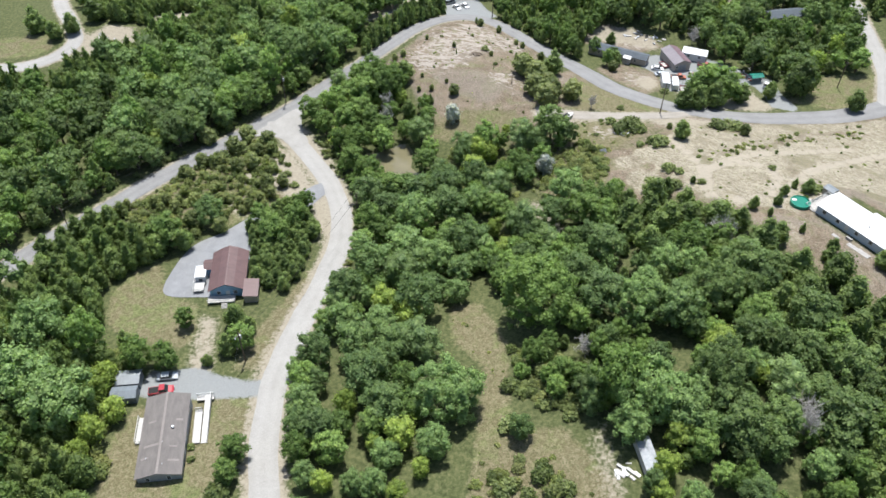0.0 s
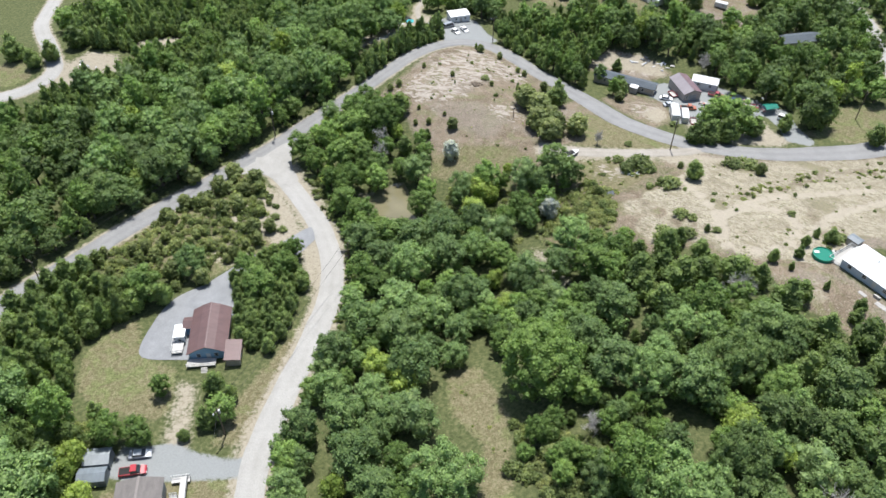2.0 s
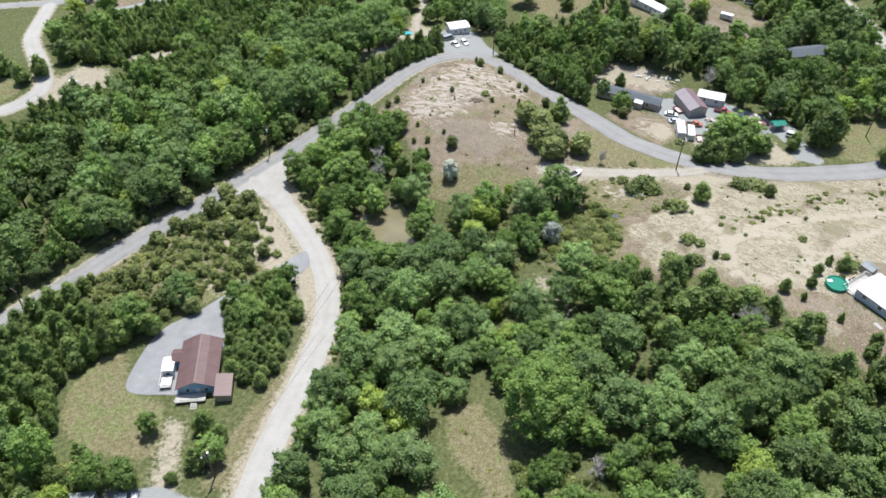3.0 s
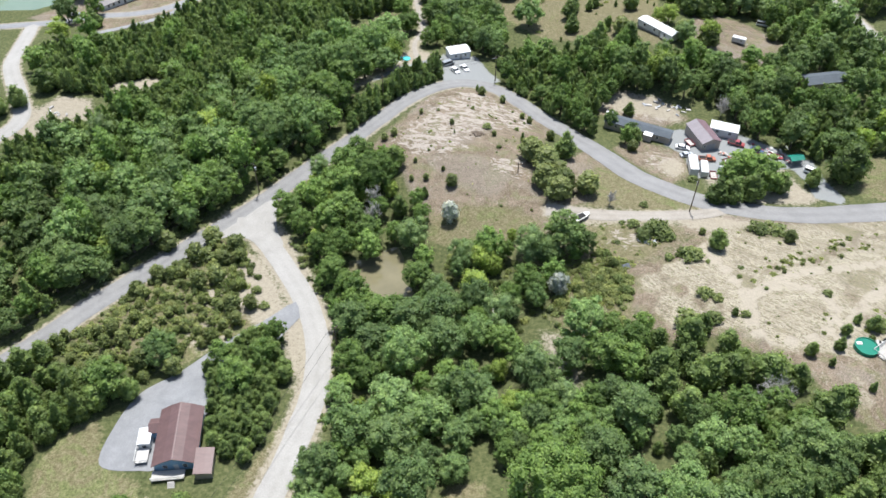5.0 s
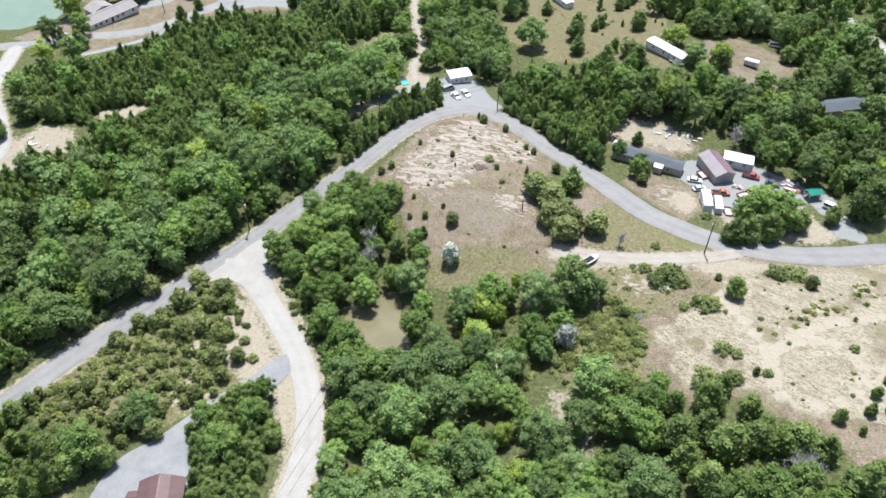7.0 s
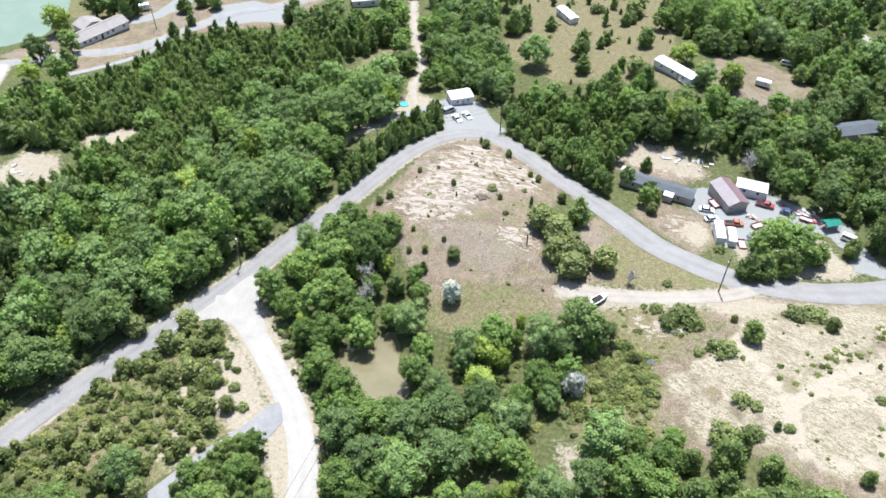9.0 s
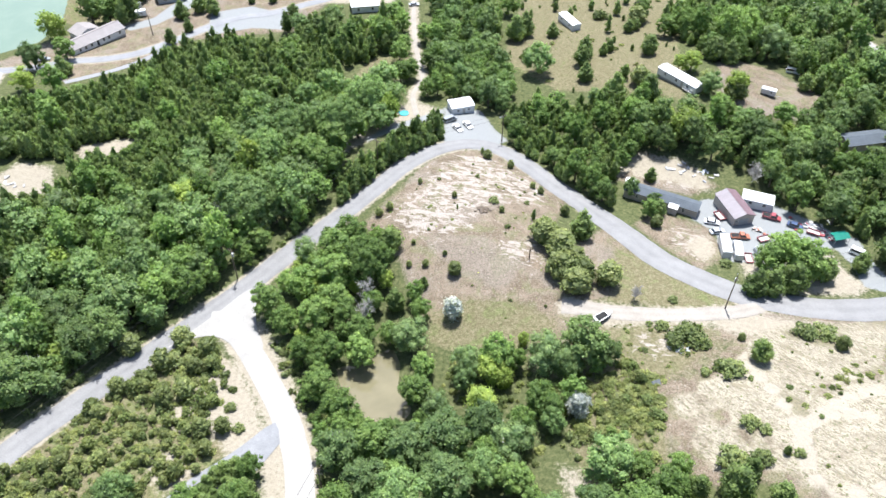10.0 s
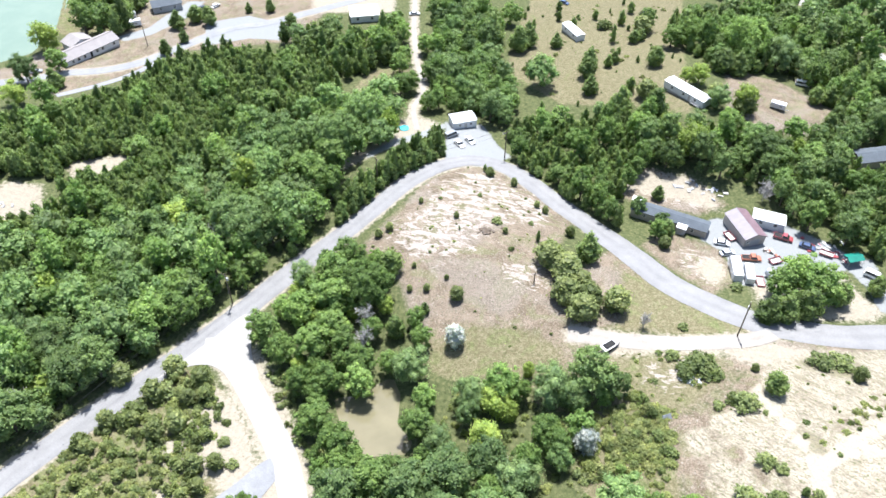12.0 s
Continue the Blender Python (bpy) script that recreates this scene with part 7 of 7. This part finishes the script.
# ---------------------------------------------------------------- small things outdoors
def boat(x, y, yaw):
    ob = thing("boat_on_trailer", x, y, yaw, "white boat under a dark cover on a trailer", "boat")
    bm = bmesh.new()
    rows = []
    for px, w, z in ((-2.6, 0.95, 0.55), (-1.0, 1.1, 0.5), (1.0, 1.0, 0.5), (2.2, 0.6, 0.6), (2.9, 0.05, 0.85)):
        rows.append([bm.verts.new((px, -w, 1.35)), bm.verts.new((px, -w * 0.6, z)), bm.verts.new((px, w * 0.6, z)), bm.verts.new((px, w, 1.35))])
    for a, b in zip(rows, rows[1:]):
        for k in range(3):
            bm.faces.new((a[k], a[k + 1], b[k + 1], b[k]))
        bm.faces.new((a[3], a[0], b[0], b[3]))
    bm.faces.new(rows[0])
    bm.faces.new(rows[-1][::-1])
    part("hull", bm, WHITE, ob)
    bm = bmesh.new()
    slab(bm, [(-1.9, -0.75, 1.62), (0.9, -0.7, 1.62), (0.9, 0.7, 1.62), (-1.9, 0.75, 1.62)], 0.26)
    part("cover", bm, DARK, ob, "dark boat cover")
    bm = bmesh.new()
    box(bm, -2.4, 3.4, -0.08, 0.08, 0.38, 0.48)
    part("trailer_frame", bm, STEEL, ob)
    for s in (-1, 1):
        wheel(ob, -0.8, s * 0.95, 0.3, 0.2)


boat(39.8, 206.6, 35)
tent = thing("small_tent", 48.1, 185.8, 20, "small pale grey ridge tent on dry turf", "tent")
bm = bmesh.new()
vs = [bm.verts.new(p) for p in ((-1.1, -0.9, -0.1), (1.1, -0.9, -0.1), (1.1, 0.9, -0.1), (-1.1, 0.9, -0.1), (-0.9, 0, 1.35), (0.9, 0, 1.35))]
for f in ((0, 1, 5, 4), (2, 3, 4, 5), (1, 2, 5), (3, 0, 4), (3, 2, 1, 0)):
    bm.faces.new([vs[i] for i in f])
part("canvas", bm, GREY_TARP, tent)


def scrap(name, x, y, spread, count, seed, label, materials):
    """A heap of thin boards and sheets lying about."""
    rng = random.Random(seed)
    pile = thing(name, x, y, 0, label, "debris")
    z0 = height(x, y)
    for k in range(count):
        px, py = rng.gauss(0, spread), rng.gauss(0, spread * 0.7)
        m = pose(px, py, height(x + px, y + py) - z0 + 0.12 + rng.random() * 0.15, rng.uniform(-9, 9), rng.uniform(-9, 9), rng.uniform(0, 180))
        bm = bmesh.new()
        box(bm, -rng.uniform(0.3, 1.1), rng.uniform(0.3, 1.1), -rng.uniform(0.1, 0.5), rng.uniform(0.1, 0.5), -0.14, rng.uniform(0.02, 0.16), m)
        part("board", bm, materials[k % len(materials)], pile)


scrap("scrap_pile", 56.2, 196.2, 1.5, 12, 1, "pale scrap boards scattered beside the shrubs", (PALE_BOARDS, WHITE, GREY_TARP))
scrap("debris_heap", 33.8, 74.5, 1.2, 14, 2, "heap of white broken boards on bare earth", (WHITE, PALE_BOARDS))
scrap("scrap_pile", 75.7, 276.6, 2.0, 12, 3, "grey weathered scrap lying along the wood edge", (GREY_WOOD, GREY_TARP))
scrap("scrap_pile", 82.5, 273.6, 2.4, 10, 4, "mixed grey scrap lying along the wood edge", (GREY_TARP, GREY_WOOD))
scrap("scrap_pile", 106.5, 250.0, 2.6, 16, 5, "mixed junk stacked under the trees", (PAINTS["maroon"], WHITE, GREY_TARP, GREY_WOOD))
scrap("scrap_pile", 111.0, 246.2, 1.8, 12, 6, "grey and red junk beside the canopy", (PAINTS["maroon"], GREY_WOOD, WHITE))
scrap("scrap_pile", 91.5, 247.5, 1.6, 8, 7, "small tools and boards on the gravel yard", (PAINTS["orange"], GREY_WOOD, DARK))
scrap("toy_heap", -15.0, 303.5, 1.6, 9, 8, "small toys and boxes round the paddling pool", (TURQUOISE, DARK, PAINTS["red"], WHITE))
scrap("stone_heap", -123.0, 257.5, 3.0, 10, 9, "pale rubble on the bare lot", (WHITE, BLOCK))
scrap("scrap_pile", 98.5, 155.8, 1.3, 9, 10, "boards and boxes stacked on the pool deck", (GREY_WOOD, PALE_BOARDS, DARK))
scrap("brush_heap", 13.0, 246.5, 1.6, 14, 11, "heap of brown cut brush on the hill", (POLE_WOOD, BARK))
log = thing("fallen_log", 14.4, 176.4, 86, "long bleached log lying between shrubs", "log")
bm = bmesh.new()
rod(bm, (-4.2, 0, 0.3), (4.2, 0.1, 0.45), 0.22, 0.12, 8)
part("trunk", bm, DEADWOOD, log)


def utility_pole(x, y, tall, yaw, label="wooden utility pole with a crossarm and insulators", lamp=False, drum=False, guy=None):
    ob = thing("utility_pole", x, y, yaw, label, "utility pole", "utility poles")
    bm = bmesh.new()
    rod(bm, (0, 0, -0.8), (0, 0, tall), 0.19, 0.12, 10)
    part("pole", bm, POLE_WOOD, ob)
    bm = bmesh.new()
    box(bm, -1.1, 1.1, -0.16, -0.05, tall - 0.75, tall - 0.6)
    arm = part("crossarm", bm, POLE_WOOD, ob)
    for px in (-1.0, 0.0, 1.0):
        bm = bmesh.new()
        rod(bm, (px, -0.1, tall - 0.6), (px, -0.1, tall - 0.36), 0.06, 0.04, 8)
        part("insulator", bm, WHITE, arm)
    if drum:
        bm = bmesh.new()
        rod(bm, (0.42, 0, tall - 2.4), (0.42, 0, tall - 1.4), 0.27, 0.27, 14)
        part("transformer", bm, SILVER, ob, "grey drum transformer")
    if lamp:
        bm = bmesh.new()
        rod(bm, (0, 0, tall - 1.2), (-1.2, 0, tall - 0.8), 0.04)
        rod(bm, (-1.2, 0, tall - 1.0), (-1.2, 0, tall - 0.7), 0.22, 0.12, 10)
        part("yard_lamp", bm, SILVER, ob)
    if guy:
        bm = bmesh.new()
        rod(bm, (0, 0, tall - 1.0), (*guy, -0.3), 0.025, 0.025, 4)
        part("guy_wire", bm, STEEL, ob)
    return x, y, height(x, y) + tall


p_a = utility_pole(-44.2, 108.0, 10.2, 65, lamp=True, drum=True, guy=(-3.0, 1.0))
p_b = utility_pole(-23.5, 163.0, 10.5, 65)
p_c = utility_pole(-53.9, 227.0, 11.2, -35, drum=True, guy=(2.6, -2.6))
p_d = utility_pole(-100.8, 153.8, 10.8, -30)
p_e = utility_pole(-18.6, 269.5, 11.0, -45)
p_f = utility_pole(20.2, 289.0, 10.5, 30, lamp=True)
p_g = utility_pole(70.8, 210.6, 11.7, 75, drum=True)
p_h = utility_pole(141.0, 238.0, 11.0, 75)
p_i = utility_pole(-116.2, 367.7, 9.0, 0)
p_j = utility_pole(79.8, 381.0, 9.0, 20)
p_k = utility_pole(23.8, 227.8, 3.6, 0, "short weathered post with a crossbar on the hill")


def cable(a, b, sag, side):
    """A hanging wire between two poles."""
    a, b = Vector(a), Vector(b)
    across = Vector((b.y - a.y, a.x - b.x, 0)).normalized() * side
    ob = tagged(new("power_cable"), "thin dark power cable hanging between poles", "cable", "power cables")
    pts = [a + (b - a) * (k / 14) + across + Vector((0, 0, -0.35 - sag * 4 * (k / 14) * (1 - k / 14))) for k in range(15)]
    bm = bmesh.new()
    turn = (b - a).to_track_quat("Z", "Y")
    rings = [[bm.verts.new(p + turn @ Vector((0.032 * math.cos(k * 1.5708), 0.032 * math.sin(k * 1.5708), 0))) for k in range(4)] for p in pts]
    for low, high in zip(rings, rings[1:]):
        for k in range(4):
            bm.faces.new((low[k], low[(k + 1) % 4], high[(k + 1) % 4], high[k]))
    bm.faces.new(rings[0][::-1])
    bm.faces.new(rings[-1])
    part("wire", bm, DARK, ob)


for a, b, sag in ((p_a, p_b, 1.2), (p_c, p_d, 2.0), (p_c, p_e, 1.4), (p_e, p_f, 1.4), (p_g, p_h, 1.8)):
    for side in (-1.0, 1.0):
        cable(a, b, sag, side)
